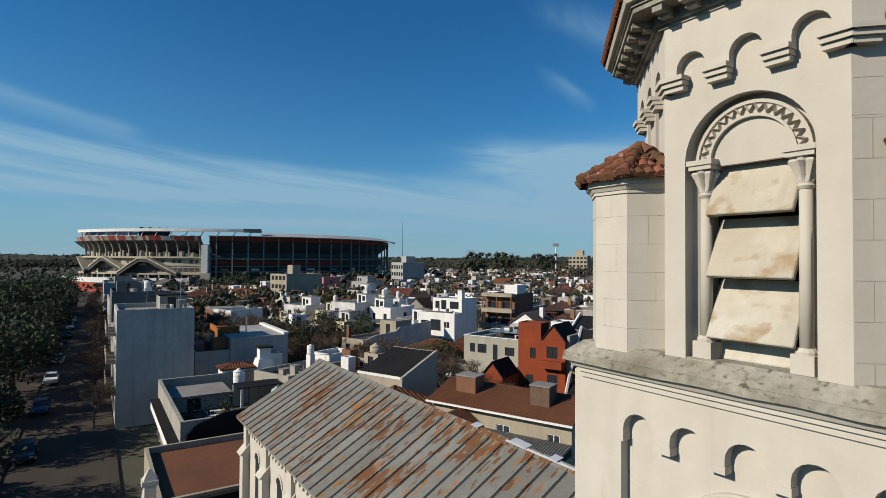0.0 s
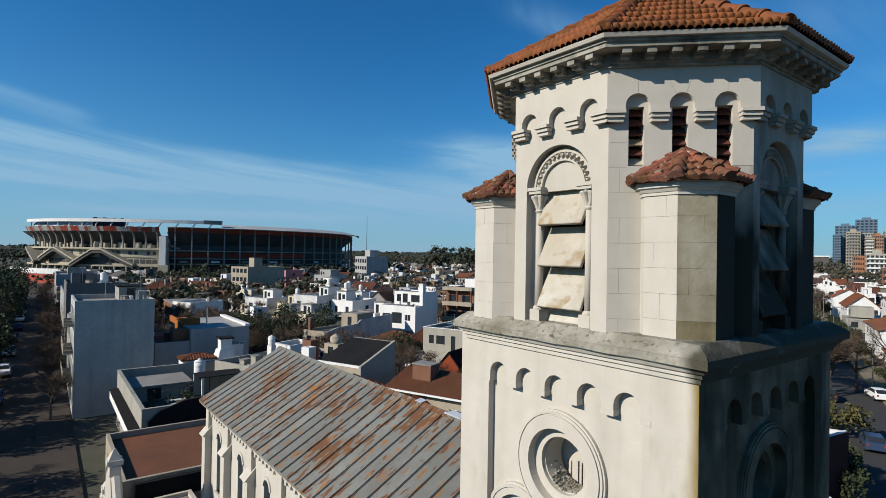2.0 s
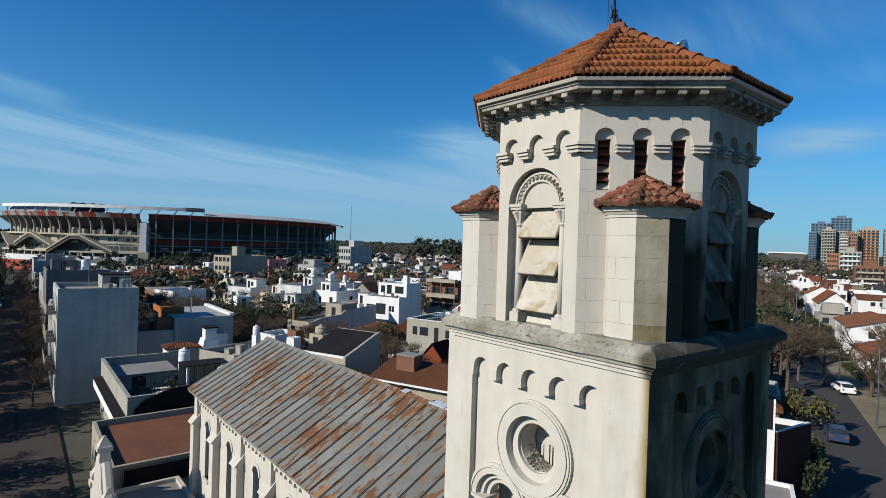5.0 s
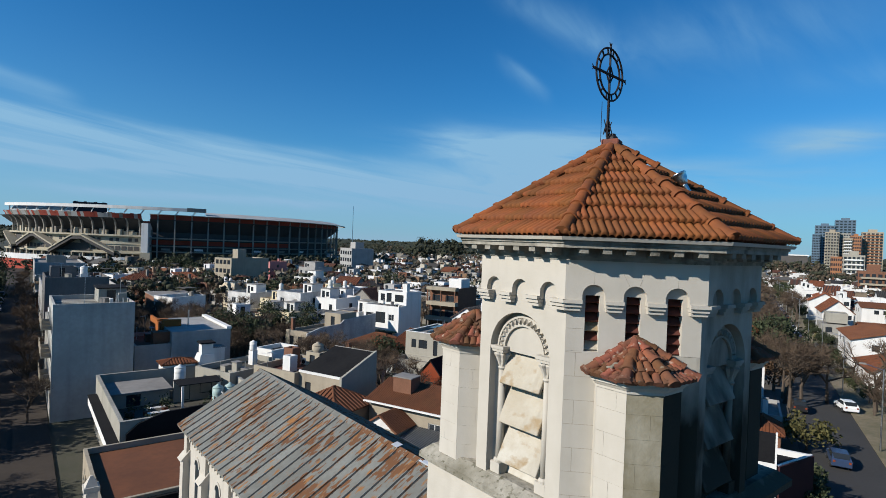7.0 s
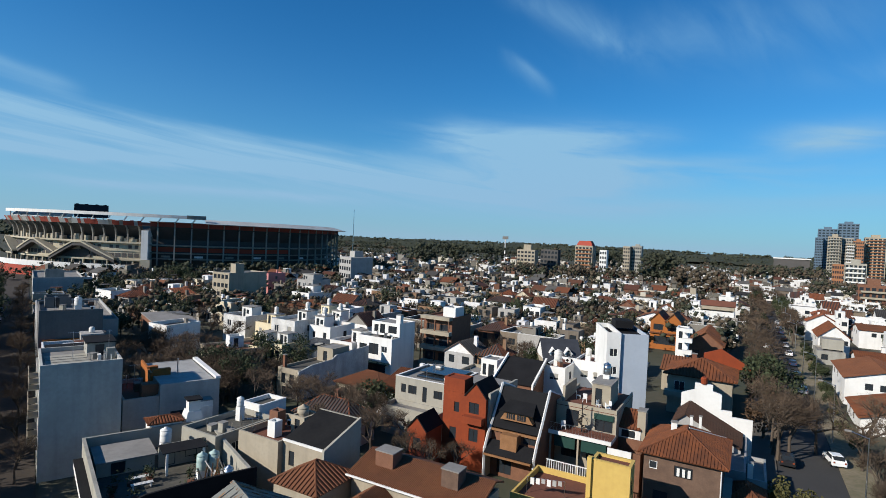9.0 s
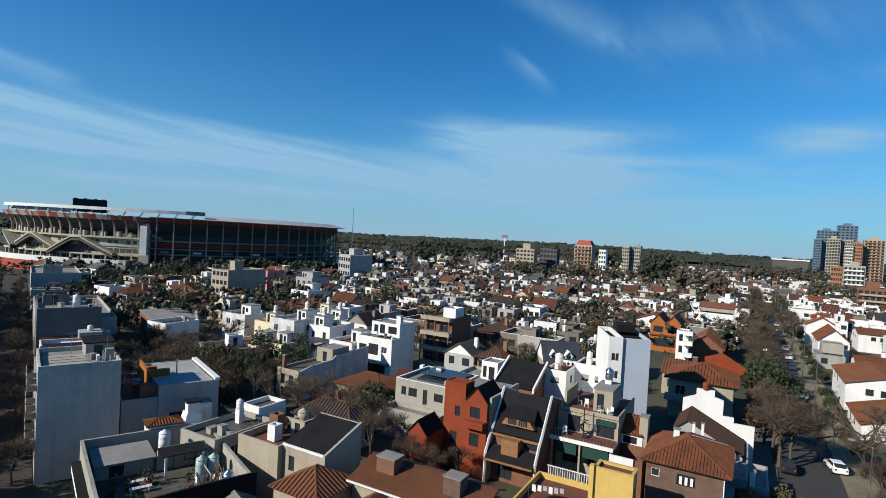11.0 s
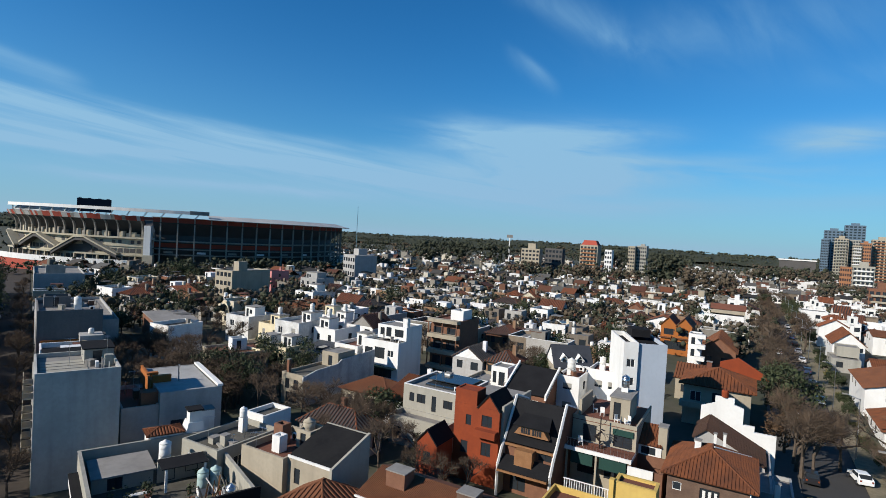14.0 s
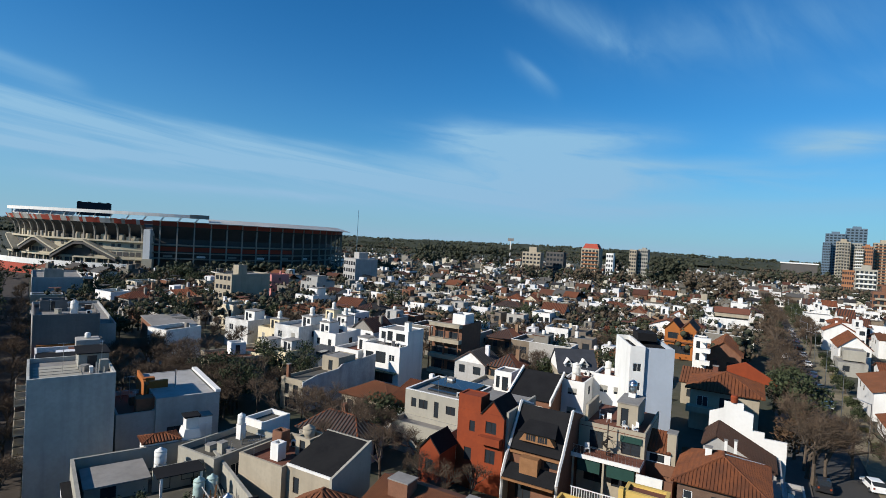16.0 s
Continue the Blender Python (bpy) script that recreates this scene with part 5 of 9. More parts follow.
ORANGE = material("orange_render", (0.31, 0.098, 0.02), 0.85, (0.22, 0.08, 0.02), 0.5, 3, 0.5)

TERRACE = material("terrace_floor", (0.10, 0.092, 0.075), 0.92, (0.045, 0.043, 0.036), 0.5, 3, 0.9)
PALEGREEN = material("pale_green_plastic", (0.33, 0.43, 0.40), 0.5, (0.24, 0.33, 0.30), 2, 8, 0.6)

# ---- houses that stand near ----
# red gabled house
h = house(TOWN, -28.4, 57.0, "red rendered gabled house with dark roof and dark windows")
shell(h, 0, 5.7, 0, 9, 0, 8.85, RED, [("f", 1.5, 2.2, 6.5, 7.7, "k"), ("f", 3.5, 4.8, 6.7, 8.0, "k"), ("f", 3.6, 4.8, 3.4, 4.9, "k"), ("f", 1.0, 1.9, 3.2, 4.6, "k")])
gable_roof(h, 2.95, 5.7, 0, 4.4, 8.86, 1.65, TAR, RED, "y", 0.12)
part("flat_roof", mesh_of(box, 0.2, 5.5, 4.5, 8.8, 8.6, 9.0), CONCRETE, h)
part("dark_roof", mesh_of(box, 0.2, 2.9, 2.4, 4.49, 8.6, 8.95), SLATE, h)
shell(h, 0.0, 2.8, 0.02, 2.3, 8.86, 10.5, RED, [], name="stair_tower")
part("stair_tower_roof", mesh_of(box, 0.15, 2.65, 0.2, 2.15, 10.2, 10.4), RED, h)
part("balcony", mesh_of(box, 3.0, 5.6, -0.9, -0.01, 5.7, 6.5), RED, h)
part("side_coping", mesh_of(box, 5.72, 6.0, 0.5, 9.0, 0, 9.3), LGREY, h)
h = house(TOWN, -31.0, 53.2, "low red gabled annexe under a dark roof")
shell(h, 0, 2.6, 0, 3.7, 0, 4.9, RED, [("f", 0.8, 1.8, 2.4, 3.8, "k")])
gable_roof(h, 0, 2.6, 0, 3.7, 4.9, 1.5, TAR, RED, "y", 0.15)

# house with the tall black mansard
h = house(TOWN, -22.3, 52.6, "tall house with steep black mansard roof and timber windows")
PROF = [(3.3, 3.4), (4.2, 5.0), (5.0, 5.9), (7.9, 10.0), (12.0, 8.6)]
for x in (0.0, 5.95):
    bm = bmesh.new()
    prism(bm, [(3.3, 0), (12, 0)] + PROF[::-1], 0, 0.25, Matrix(((0, 0, 1, x), (1, 0, 0, 0), (0, 1, 0, 0), (0, 0, 0, 1))))
    wall_ = part("party_wall", bm, LGREY if x == 0 else BRICK, h)
    bm = bmesh.new()
    for (a0, b0), (a1, b1) in zip(PROF, PROF[1:]):
        rod(bm, (x + 0.125, a0, b0 + 0.04), (x + 0.125, a1, b1 + 0.04), 0.16, 4)
    rod(bm, (x + 0.125, 3.3, 0.0), (x + 0.125, 3.3, 3.4), 0.16, 4)
    part("white_coping", bm, WHITE, wall_)
bm = bmesh.new()
slope(bm, (0.28, 4.9, 5.6), (5.92, 4.9, 5.6), (5.92, 7.9, 9.75), (0.28, 7.9, 9.75), 0.2)
part("upper_roof", bm, TAR, h)
bm = bmesh.new()
slope(bm, (5.92, 11.8, 8.4), (0.28, 11.8, 8.4), (0.28, 7.9, 9.75), (5.92, 7.9, 9.75), 0.2)
part("rear_roof", bm, TAR, h)
bm = bmesh.new()
slope(bm, (0.28, 2.9, 3.2), (5.92, 2.9, 3.2), (5.92, 4.5, 4.3), (0.28, 4.5, 4.3), 0.15)
part("lower_roof", bm, TAR, h)
part("timber_fascia", mesh_of(box, 0.28, 5.92, 4.62, 4.80, 5.25, 5.5), TIMBER, h)
part("lower_fascia", mesh_of(box, 0.28, 5.92, 2.70, 2.88, 2.95, 3.15), TIMBER, h)
shell(h, 0.26, 5.94, 4.9, 11.6, 0, 5.4, BRICK, [("f", 3.9, 5.4, 4.4, 5.2, "k"), ("f", 0.8, 2.6, 0.4, 2.4, "k")])
part("timber_box", mesh_of(box, 1.9, 3.9, 3.6, 4.89, 3.7, 5.4), TIMBER, h)
bm = bmesh.new()
prism(bm, [(1.2, 6.65), (5.2, 6.65), (4.4, 7.7), (1.9, 7.7)], 0, 1.6, Matrix(((1, 0, 0, 0), (0, 0, -1, 6.6), (0, 1, 0, 0), (0, 0, 0, 1))))
dm = part("dormer", bm, TIMBER, h)
for u in (2.0, 3.3):
    w_ = part("dormer_window", mesh_of(box, u, u + 1.0, 4.95, 4.98, 6.85, 7.45), GLASS, dm)
    for k in range(3):
        part("glazing_bar", mesh_of(box, u + 0.25 * (k + 1) - 0.02, u + 0.25 * (k + 1) + 0.02, 4.93, 4.949, 6.85, 7.45), TIMBER, h)
bm = bmesh.new()
slope(bm, (1.1, 4.7, 7.72), (5.3, 4.7, 7.72), (4.8, 7.0, 8.5), (1.5, 7.0, 8.5), 0.1)
part("dormer_roof", bm, TAR, dm)

# second dark roof behind
h = house(TOWN, -28.6, 72.8, "brick house with broad black pitched roof")
shell(h, 0, 5.8, 0, 10.5, 0, 7.0, BRICK, [("f", 1.0, 2.4, 4.4, 6.0, "s"), ("f", 3.2, 4.8, 4.4, 6.0, "s")])
gable_roof(h, 0, 5.8, 0, 10.5, 7.0, 2.5, TAR, BRICK, "x", 0.3)
for x in (-0.3, 5.85):
    bm = bmesh.new()
    prism(bm, [(-0.5, 6.4), (5.25, 9.5), (5.25, 10.0), (-0.5, 7.1)], 0, 0.25, Matrix(((0, 0, 1, x), (1, 0, 0, 0), (0, 1, 0, 0), (0, 0, 0, 1))))
    part("parapet_wall", bm, WHITE, h)

# beige house with terraces
h = house(TOWN, -16.0, 60.2, "beige house with stepped terraces and white balcony band")
shell(h, 0, 7.0, 2.4, 12, 0, 8.1, BEIGE, [("f", 1.2, 2.7, 5.95, 7.8, "k"), ("f", 4.6, 6.6, 5.95, 7.8, "k"), ("f", 0.8, 3.0, 2.2, 4.8, "k"), ("f", 3.8, 6.4, 2.2, 4.8, "k")])
part("terrace_slab", mesh_of(box, -0.05, 7.05, -0.2, 2.39, 5.4, 5.8), WHITE, h)
part("terrace_paving", mesh_of(box, 0.0, 7.0, 0.0, 2.38, 5.802, 5.83), CLAY, h)
part("roof_terrace", mesh_of(box, 0.0, 7.0, 2.4, 12, 8.102, 8.18), CLAY, h)
for i, (x0, x1, y0, y1) in enumerate(((0, 7.0, 2.4, 2.55), (0, 0.18, 2.56, 12), (6.82, 7.0, 2.56, 12))):
    part("parapet", mesh_of(box, x0, x1, y0, y1, 8.182, 8.6), BEIGE, h)
shell(h, 3.6, 5.8, 4.4, 8.6, 8.19, 10.8, BEIGE, [("f", 0.4, 1.2, 8.3, 10.3, "k")], name="stair_house")
part("stair_house_roof", mesh_of(box, 3.5, 5.9, 4.3, 8.7, 10.81, 10.95), CONCRETE, h)
part("pergola_wall", mesh_of(box, 0.2, 0.5, 4.0, 9.0, 8.19, 10.0), BEIGE, h)
for x in (0.1, 3.3, 6.7):
    part("column", mesh_of(box, x, x + 0.2, -0.1, 0.1, 0, 5.39), BEIGE, h)
for x0, x1 in ((0.6, 3.0), (3.7, 6.5)):
    part("awning", mesh_of(box, x0, x1, 0.1, 0.2, 4.0, 5.3), GREEN, h, "dark green roller awning")
part("awning", mesh_of(box, 4.5, 6.7, 2.25, 2.35, 7.3, 7.95), GREEN, h, "dark green roller awning")
bm = bmesh.new()
for i in range(19):
    rod(bm, (0.2 + 0.36 * i, -0.1, 5.8), (0.2 + 0.36 * i, -0.1, 6.7), 0.012, 4)
rod(bm, (0.1, -0.1, 6.7), (6.9, -0.1, 6.7), 0.025, 5)
part("railing", bm, STEEL, h)
part("front_wall", mesh_of(box, 0, 7.0, -2.6, -2.4, 0, 2.0), WHITE, h)
stair = thing("spiral_stair", TOWN @ Matrix.Translation((-12.6, 61.4, 5.83)), "dark iron spiral stair between two terraces", "stair")
part("post", mesh_of(rod, (0, 0, 0), (0, 0, 3.4), 0.06, 8), IRON, stair)
for i in range(12):
    part("step", mesh_of(box, 0.05, 0.65, -0.12, 0.12, 0.19 * i, 0.19 * i + 0.04, pose(0, 0, 0, 0, 0, 30 * i)), IRON, stair)
bm = bmesh.new()
for i in range(12):
    a, b = radians(30 * i), radians(30 * (i + 1))
    rod(bm, (0.65 * math.cos(a), 0.65 * math.sin(a), 0.19 * i + 0.95), (0.65 * math.cos(b), 0.65 * math.sin(b), 0.19 * (i + 1) + 0.95), 0.025, 5)
part("handrail", bm, IRON, stair)


def garden_chair(frame_m, x, y, z, rz):
    c = thing("garden_chair", frame_m @ pose(x, y, z, 0, 0, rz), "white plastic garden chair on a terrace", "chair", "terrace chairs")
    part("seat", mesh_of(box, -0.25, 0.25, -0.25, 0.25, 0.40, 0.45), WHITE, c)
    part("backrest", mesh_of(box, -0.25, 0.25, 0.22, 0.27, 0.45, 0.95), WHITE, c)
    for sx in (-0.22, 0.22):
        for sy in (-0.22, 0.22):
            part("leg", mesh_of(box, sx - 0.025, sx + 0.025, sy - 0.025, sy + 0.025, 0, 0.4), WHITE, c)


for x, y, z, r in ((-14.6, 61.0, 5.83, 20), (-11.3, 63.8, 8.18, 60), (-10.3, 64.2, 8.18, -40), (-10.2, 63.3, 8.18, 120), (-13.4, 65.4, 8.18, 10), (-14.4, 66.2, 8.18, 100)):
    garden_chair(TOWN, x, y, z, r)

# yellow house
h = house(TOWN, -8.7, 50.6, "yellow rendered house with flat roof and terrace")
shell(h, 0, 3.5, 0, 2.0, 0, 7.2, YELLOW, [("r", 0.6, 1.4, 4.4, 5.8, "k")])
deck(h, 0, 3.5, 0, 2.0, 7.0, CLAY)
coping(h, 0, 3.5, 0, 2.0, 7.2, YELLOW)
part("pier", mesh_of(box, -0.4, 0.0, -0.25, 0.3, 0, 7.4), YELLOW, h)
shell(h, -6.6, -0.02, -3.6, 4.0, 0, 3.7, YELLOW, [])
deck(h, -6.6, 0, -3.6, 4.0, 3.1, CLAY)
for i in range(22):
    part("baluster", mesh_of(box, -5.6 + 0.25 * i, -5.54 + 0.25 * i, 3.9, 3.96, 3.702, 4.55), WHITE, h)
part("rail", mesh_of(box, -5.7, -0.1, 3.87, 3.99, 4.552, 4.62), WHITE, h)
shell(h, 3.35, 6.0, -2.0, 2.0, 0, 3.6, WHITE, [("f", 0.6, 1.8, 1.0, 2.2, "k")], name="annexe")
deck(h, 3.35, 6.0, -2.0, 2.0, 3.3, CONCRETE)
line = thing("clothes_line", TOWN @ Matrix.Translation((-14.4, 49.0, 3.1)), "washing hung on a rooftop line", "laundry")
for s in (0, 3.4):
    part("pole", mesh_of(rod, (s, 0.3 * s, 0), (s, 0.3 * s, 1.6), 0.03, 6), STEEL, line)
part("cord", mesh_of(rod, (0, 0, 1.55), (3.4, 1.02, 1.55), 0.01, 4), STEEL, line)
for i, mt in enumerate((WHITE, WHITE, BLUEWALL, WHITE, BLUEWALL, BLUEWALL)):
    x = 0.3 + 0.5 * i
    part("cloth", mesh_of(box, x, x + 0.38, 0.3 * x - 0.01, 0.3 * x + 0.01, 0.9 + 0.1 * (i % 3), 1.56), mt, line)

# tiled house beside the avenue
h = house(TOWN, -5.2, 57.9, "brick house with broad hipped red tile roof")
shell(h, 0, 7.2, 0, 8.8, 0, 6.5, BROWN_BRICK, [("f", 2.9, 4.6, 4.6, 5.7, "k"), ("f", 0.5, 1.3, 4.9, 5.7, "w"), ("r", 1.5, 2.7, 4.4, 5.7, "k"), ("r", 5.5, 6.9, 4.4, 5.7, "k"), ("f", 1.0, 2.4, 0.6, 2.8, "k")])
hip_roof(h, 0, 7.2, 0, 8.8, 6.5, 1.9, HOUSE_TILE, 0.55, 0.30)
for u in (3.15, 3.65, 4.15):
    part("white_blind", mesh_of(box, u, u + 0.26, -0.05, -0.012, 4.72, 5.5), WHITE, h)
part("downpipe", mesh_of(rod, (7.1, -0.08, 0), (7.1, -0.08, 6.45), 0.06, 8), WHITE, h)
part("side_balcony", mesh_of(box, 7.21, 8.0, 1.0, 6.5, 3.0, 3.35), LGREY, h)
part("ridge_mortar", mesh_of(rod, (3.75, 4.3, 8.44), (7.3, 8.9, 6.72), 0.07, 6), WHITE, h, "pale mortar line along the hip")
chimney(h, 2.2, 5.2, 7.6, 0.6, 0.6, 0.9, WHITE)
chimney(h, 3.6, 8.6, 7.0, 0.28, 0.28, 1.5, WHITE)
chimney(h, 4.5, 8.8, 7.0, 0.28, 0.28, 1.6, WHITE)
h = house(TOWN, -9.2, 59.6, "brick lean-to with clay tile roof and balcony")
shell(h, 0, 3.4, 0, 4.6, 0, 5.3, BRICK, [("f", 1.0, 2.4, 2.6, 4.2, "k")])
shell(h, 0, 2.6, 4.61, 7.4, 0, 6.4, WHITE, [("f", 0.5, 2.0, 5.4, 6.2, "k")], name="upper_room")
bm = bmesh.new()
slope(bm, (-0.1, 4.4, 6.5), (2.6, 4.4, 6.5), (2.6, 7.5, 8.0), (-0.1, 7.5, 8.0), 0.12, 0.3)
part("roof", bm, HOUSE_TILE, h)
chimney(h, 2.62, 5.4, 0.0, 0.9, 1.4, 8.6, BEIGE)
part("balcony_wall", mesh_of(box, 0.0, 2.5, -0.2, -0.01, 4.4, 5.4), WHITE, h)
h = house(TOWN, 2.6, 60.6, "low brick lean-to with small red tile roof")
shell(h, 0, 3.0, 0, 4.2, 0, 2.6, BRICK, [("f", 0.3, 1.1, 1.5, 2.2, "w"), ("f", 1.7, 2.6, 0.3, 2.1, "k")])
hip_roof(h, 0, 3.0, 0, 4.2, 2.6, 1.2, HOUSE_TILE, 0.35, 0.3)

# house with the stepped white wall
h = house(TOWN, -3.4, 66.5, "house with brown roof and stepped white party wall")
shell(h, 0, 7.4, 0, 13.2, 0, 3.5, BLUEWALL, [("r", 2, 3.4, 1.6, 3.0, "k"), ("f", 1.0, 2.4, 1.6, 3.0, "k")])
bm = bmesh.new()
slope(bm, (6.9, 6.5, 3.75), (6.9, 13.3, 3.75), (0.6, 13.3, 6.9), (0.6, 6.5, 6.9), 0.15, 0.4)
slope(bm, (-0.9, 13.3, 5.6), (-0.9, 6.5, 5.6), (0.6, 6.5, 6.9), (0.6, 13.3, 6.9), 0.15, 0.4)
part("roof", bm, DARK_TILE, h)
deck(h, 0, 7.4, 0, 13.2, 3.2, CONCRETE)
part("gable_wall", mesh_of(prism, [(-0.7, 3.2), (6.8, 3.2), (6.8, 3.6), (0.6, 6.7), (-0.7, 5.6)], 0, 0.25, Matrix(((1, 0, 0, 0), (0, 0, -1, 7.0), (0, 1, 0, 0), (0, 0, 0, 1)))), BLUEWALL, h)
bm = bmesh.new()
prism(bm, [(-0.6, 0), (8.0, 0), (8.0, 5.6), (5.6, 5.6), (5.6, 6.3), (4.3, 6.3), (4.3, 8.3), (3.2, 8.6), (3.2, 9.4), (1.0, 9.4), (1.0, 8.5), (-0.6, 7.8)], 0, 0.35, Matrix(((1, 0, 0, 0), (0, 0, -1, 13.75), (0, 1, 0, 0), (0, 0, 0, 1))))
part("stepped_wall", bm, WHITE, h)
part("chimney_pot", mesh_of(lathe, [(0.4, 9.4), (0.45, 10.1), (0.35, 10.3)], 12, Matrix.Translation((2.1, 13.55, 0))), RED, h)
h = house(TOWN, 4.1, 66.4, "low pale blue yard building with white pillars")
shell(h, 0, 1.9, 0, 7.5, 0, 3.0, BLUEWALL, [])
deck(h, 0, 1.9, 0, 7.5, 2.6, CONCRETE)
chimney(h, 0.3, 0.3, 3.0, 0.5, 0.5, 1.6, WHITE)

# white tower house
WT = TOWN @ pose(-13.7, 76.9, 0, 0, 0, 23)
h = thing("apartment_house", WT, "tall white apartment house with pale blue-grey blank wall", "house")
shell(h, 0, 1.9, -0.35, 9, 0, 15.25, WHITE, [("f", 0.45, 1.5, 1.9 + 2.5 * k, 3.0 + 2.5 * k, "w") for k in range(5)], name="stair_wall")
shell(h, 1.905, 5.7, 0, 9, 0, 15.1, PALEBLUE, [], name="blank_wall", label="pale blue-grey blank side wall")
deck(h, 0, 5.7, 0, 9, 14.6, TAR)
part("tar_hut", mesh_of(box, 2.2, 4.8, 5.4, 8.5, 15.11, 16.2), TAR, h)
tank(TOWN, -11.4, 67.6, 10.95, 0.45, 1.3, STEEL, 0.5)
h = house(TOWN, -22.9, 77.8, "white house with flat roofs and red roof terrace")
shell(h, 0, 3.3, 0, 8, 0, 9.0, WHITE, [("f", 0.9, 2.3, 7.0, 8.0, "s"), ("f", 0.9, 2.3, 4.2, 5.3, "s"), ("r", 2.2, 3.2, 6.8, 8.0, "k")])
deck(h, 0, 3.3, 0, 8, 8.6, CLAY)
shell(h, 3.31, 8.0, 4.5, 10, 0, 9.6, WHITE, [("f", 1.0, 2.2, 7.0, 8.1, "s"), ("f", 3.0, 4.2, 7.0, 8.1, "s"), ("f", 1.0, 2.2, 4.0, 5.2, "s")], name="wing")
deck(h, 3.31, 8.0, 4.5, 10, 9.2, CLAY)
tank(TOWN, -21.6, 80.5, 8.6, 0.6, 1.4)
tank(TOWN, -18.0, 84.5, 9.2, 0.45, 1.0)

# light grey house left of the red one
h = house(TOWN, -40.4, 64.3, "light grey two storey house with flat roof terrace")
shell(h, 0, 8.8, 0, 9, 0, 7.2, LGREY, [("f", 1.0, 1.8, 5.0, 6.2, "k"), ("f", 2.2, 3.6, 5.0, 6.2, "k"), ("f", 4.6, 5.3, 4.2, 6.3, "k"), ("f", 6.4, 7.8, 5.0, 6.1, "k"), ("f", 5.2, 6.6, 1.0, 2.6, "k")])
deck(h, 0, 8.8, 0, 9, 6.8, CONCRETE)
part("metal_canopy", mesh_of(box, 1.5, 8.0, 4.0, 8.5, 7.3, 7.4), GLASS, h, "dark blue sheet canopy")
coping(h, 0, 8.8, 0, 9, 7.2, WHITE)
shell(h, 0, 8.8, -3.2, -0.01, 0, 3.9, LGREY, [("f", 0.8, 2.0, 1.0, 2.4, "k")], name="lower_wing")
deck(h, 0, 8.8, -3.2, 0, 3.3, CONCRETE)
part("skylight", mesh_of(box, 2.0, 6.5, 2.5, 5.0, 6.81, 7.05), GLASS, h)
h = house(TOWN, -36.0, 76.0, "small white stair house on a beige flat roofed house")
shell(h, -2, 8, 0, 9, 0, 5.6, BEIGE, [("f", 1.0, 2.2, 3.0, 4.4, "k"), ("f", 5.0, 6.4, 3.0, 4.4, "k")])
deck(h, -2, 8, 0, 9, 5.1, CONCRETE)
shell(h, 2.2, 5.0, 3.0, 6.5, 5.11, 8.2, WHITE, [("f", 0.3, 0.9, 5.6, 7.4, "k"), ("f", 1.3, 2.3, 5.3, 7.4, "k")], name="stair_house")
deck(h, 2.2, 5.0, 3.0, 6.5, 8.0, CONCRETE)

# charcoal roofed house, beside the nave
h = house(TOWN, -34.8, 37.1, "beige house with sloping charcoal membrane roof")
shell(h, 0, 5.0, 0, 5.0, 0, 7.2, BEIGE, [("f", 0.8, 1.5, 5.0, 6.4, "k"), ("l", 1.5, 3.5, 5.6, 7.0, "w")])
bm = bmesh.new()
slope(bm, (0.1, 0.1, 7.45), (5.0, 0.1, 7.45), (5.0, 4.9, 9.0), (0.1, 4.9, 9.0), 0.2)
part("roof", bm, SLATE, h)
part("roof_edge", mesh_of(box, -0.02, 5.02, -0.05, 0.09, 7.2, 7.42), WHITE, h)
bm = bmesh.new()
prism(bm, [(-0.1, 0), (5.2, 0), (5.2, 9.1), (-0.1, 7.4)], 0, 0.25, Matrix(((0, 0, 1, 5.02), (1, 0, 0, 0), (0, 1, 0, 0), (0, 0, 0, 1))))
part("party_wall", bm, LGREY, h)
part("rear_wall", mesh_of(box, 0, 5.0, 5.01, 5.2, 0, 9.0), LGREY, h)
shell(h, -5.5, -0.02, -0.6, 6.0, 0, 7.2, BEIGE, [], name="side_wing")
deck(h, -5.5, -0.02, -0.6, 6.0, 6.6, CLAY)
tank(TOWN, -36.6, 41.6, 6.6, 0.6, 1.5, BEIGE, 0.9)
air_unit(TOWN, -38.3, 41.6, 6.6)
shell(h, -4.6, -3.4, 2.5, 3.6, 6.61, 8.6, BRICK, [], name="brick_flue")
shell(h, -3.2, -2.2, 1.0, 2.0, 6.61, 8.2, WHITE, [], name="white_flue")
shell(h, -2.2, -0.4, 3.2, 5.4, 6.61, 8.4, BEIGE, [("f", 0.5, 1.2, 6.7, 8.1, "k")], name="wash_room")
h = house(TOWN, -48.5, 36.0, "white house with flat roof and low parapets")
shell(h, 0, 5.4, 0, 8, 0, 6.0, LGREY, [("f", 1, 2.2, 3.4, 4.8, "w"), ("r", 2, 3.2, 3.4, 4.8, "w")])
deck(h, 0, 5.4, 0, 8, 5.4, TERRACE)
shell(h, 0, 3.0, 8.01, 12, 0, 6.8, WHITE, [("f", 1, 2, 4, 5.4, "w")], name="rear_wing")
deck(h, 0, 3, 8.01, 12, 6.3, TERRACE)
tank(TOWN, -46.6, 42.0, 5.4, 0.4, 1.0, WHITE, 1.6)

# brown roofed house behind the nave
h = house(TOWN, -27.0, 34.5, "cream house with broad brown tiled roof and chimneys")
shell(h, 0, 12.4, 3.4, 8.0, 0, 5.9, BEIGE, [("f", 2, 3, 3.6, 4.8, "w"), ("f", 6.2, 7.4, 3.6, 4.8, "w"), ("f", 10.5, 11.5, 3.6, 4.8, "w")])
bm = bmesh.new()
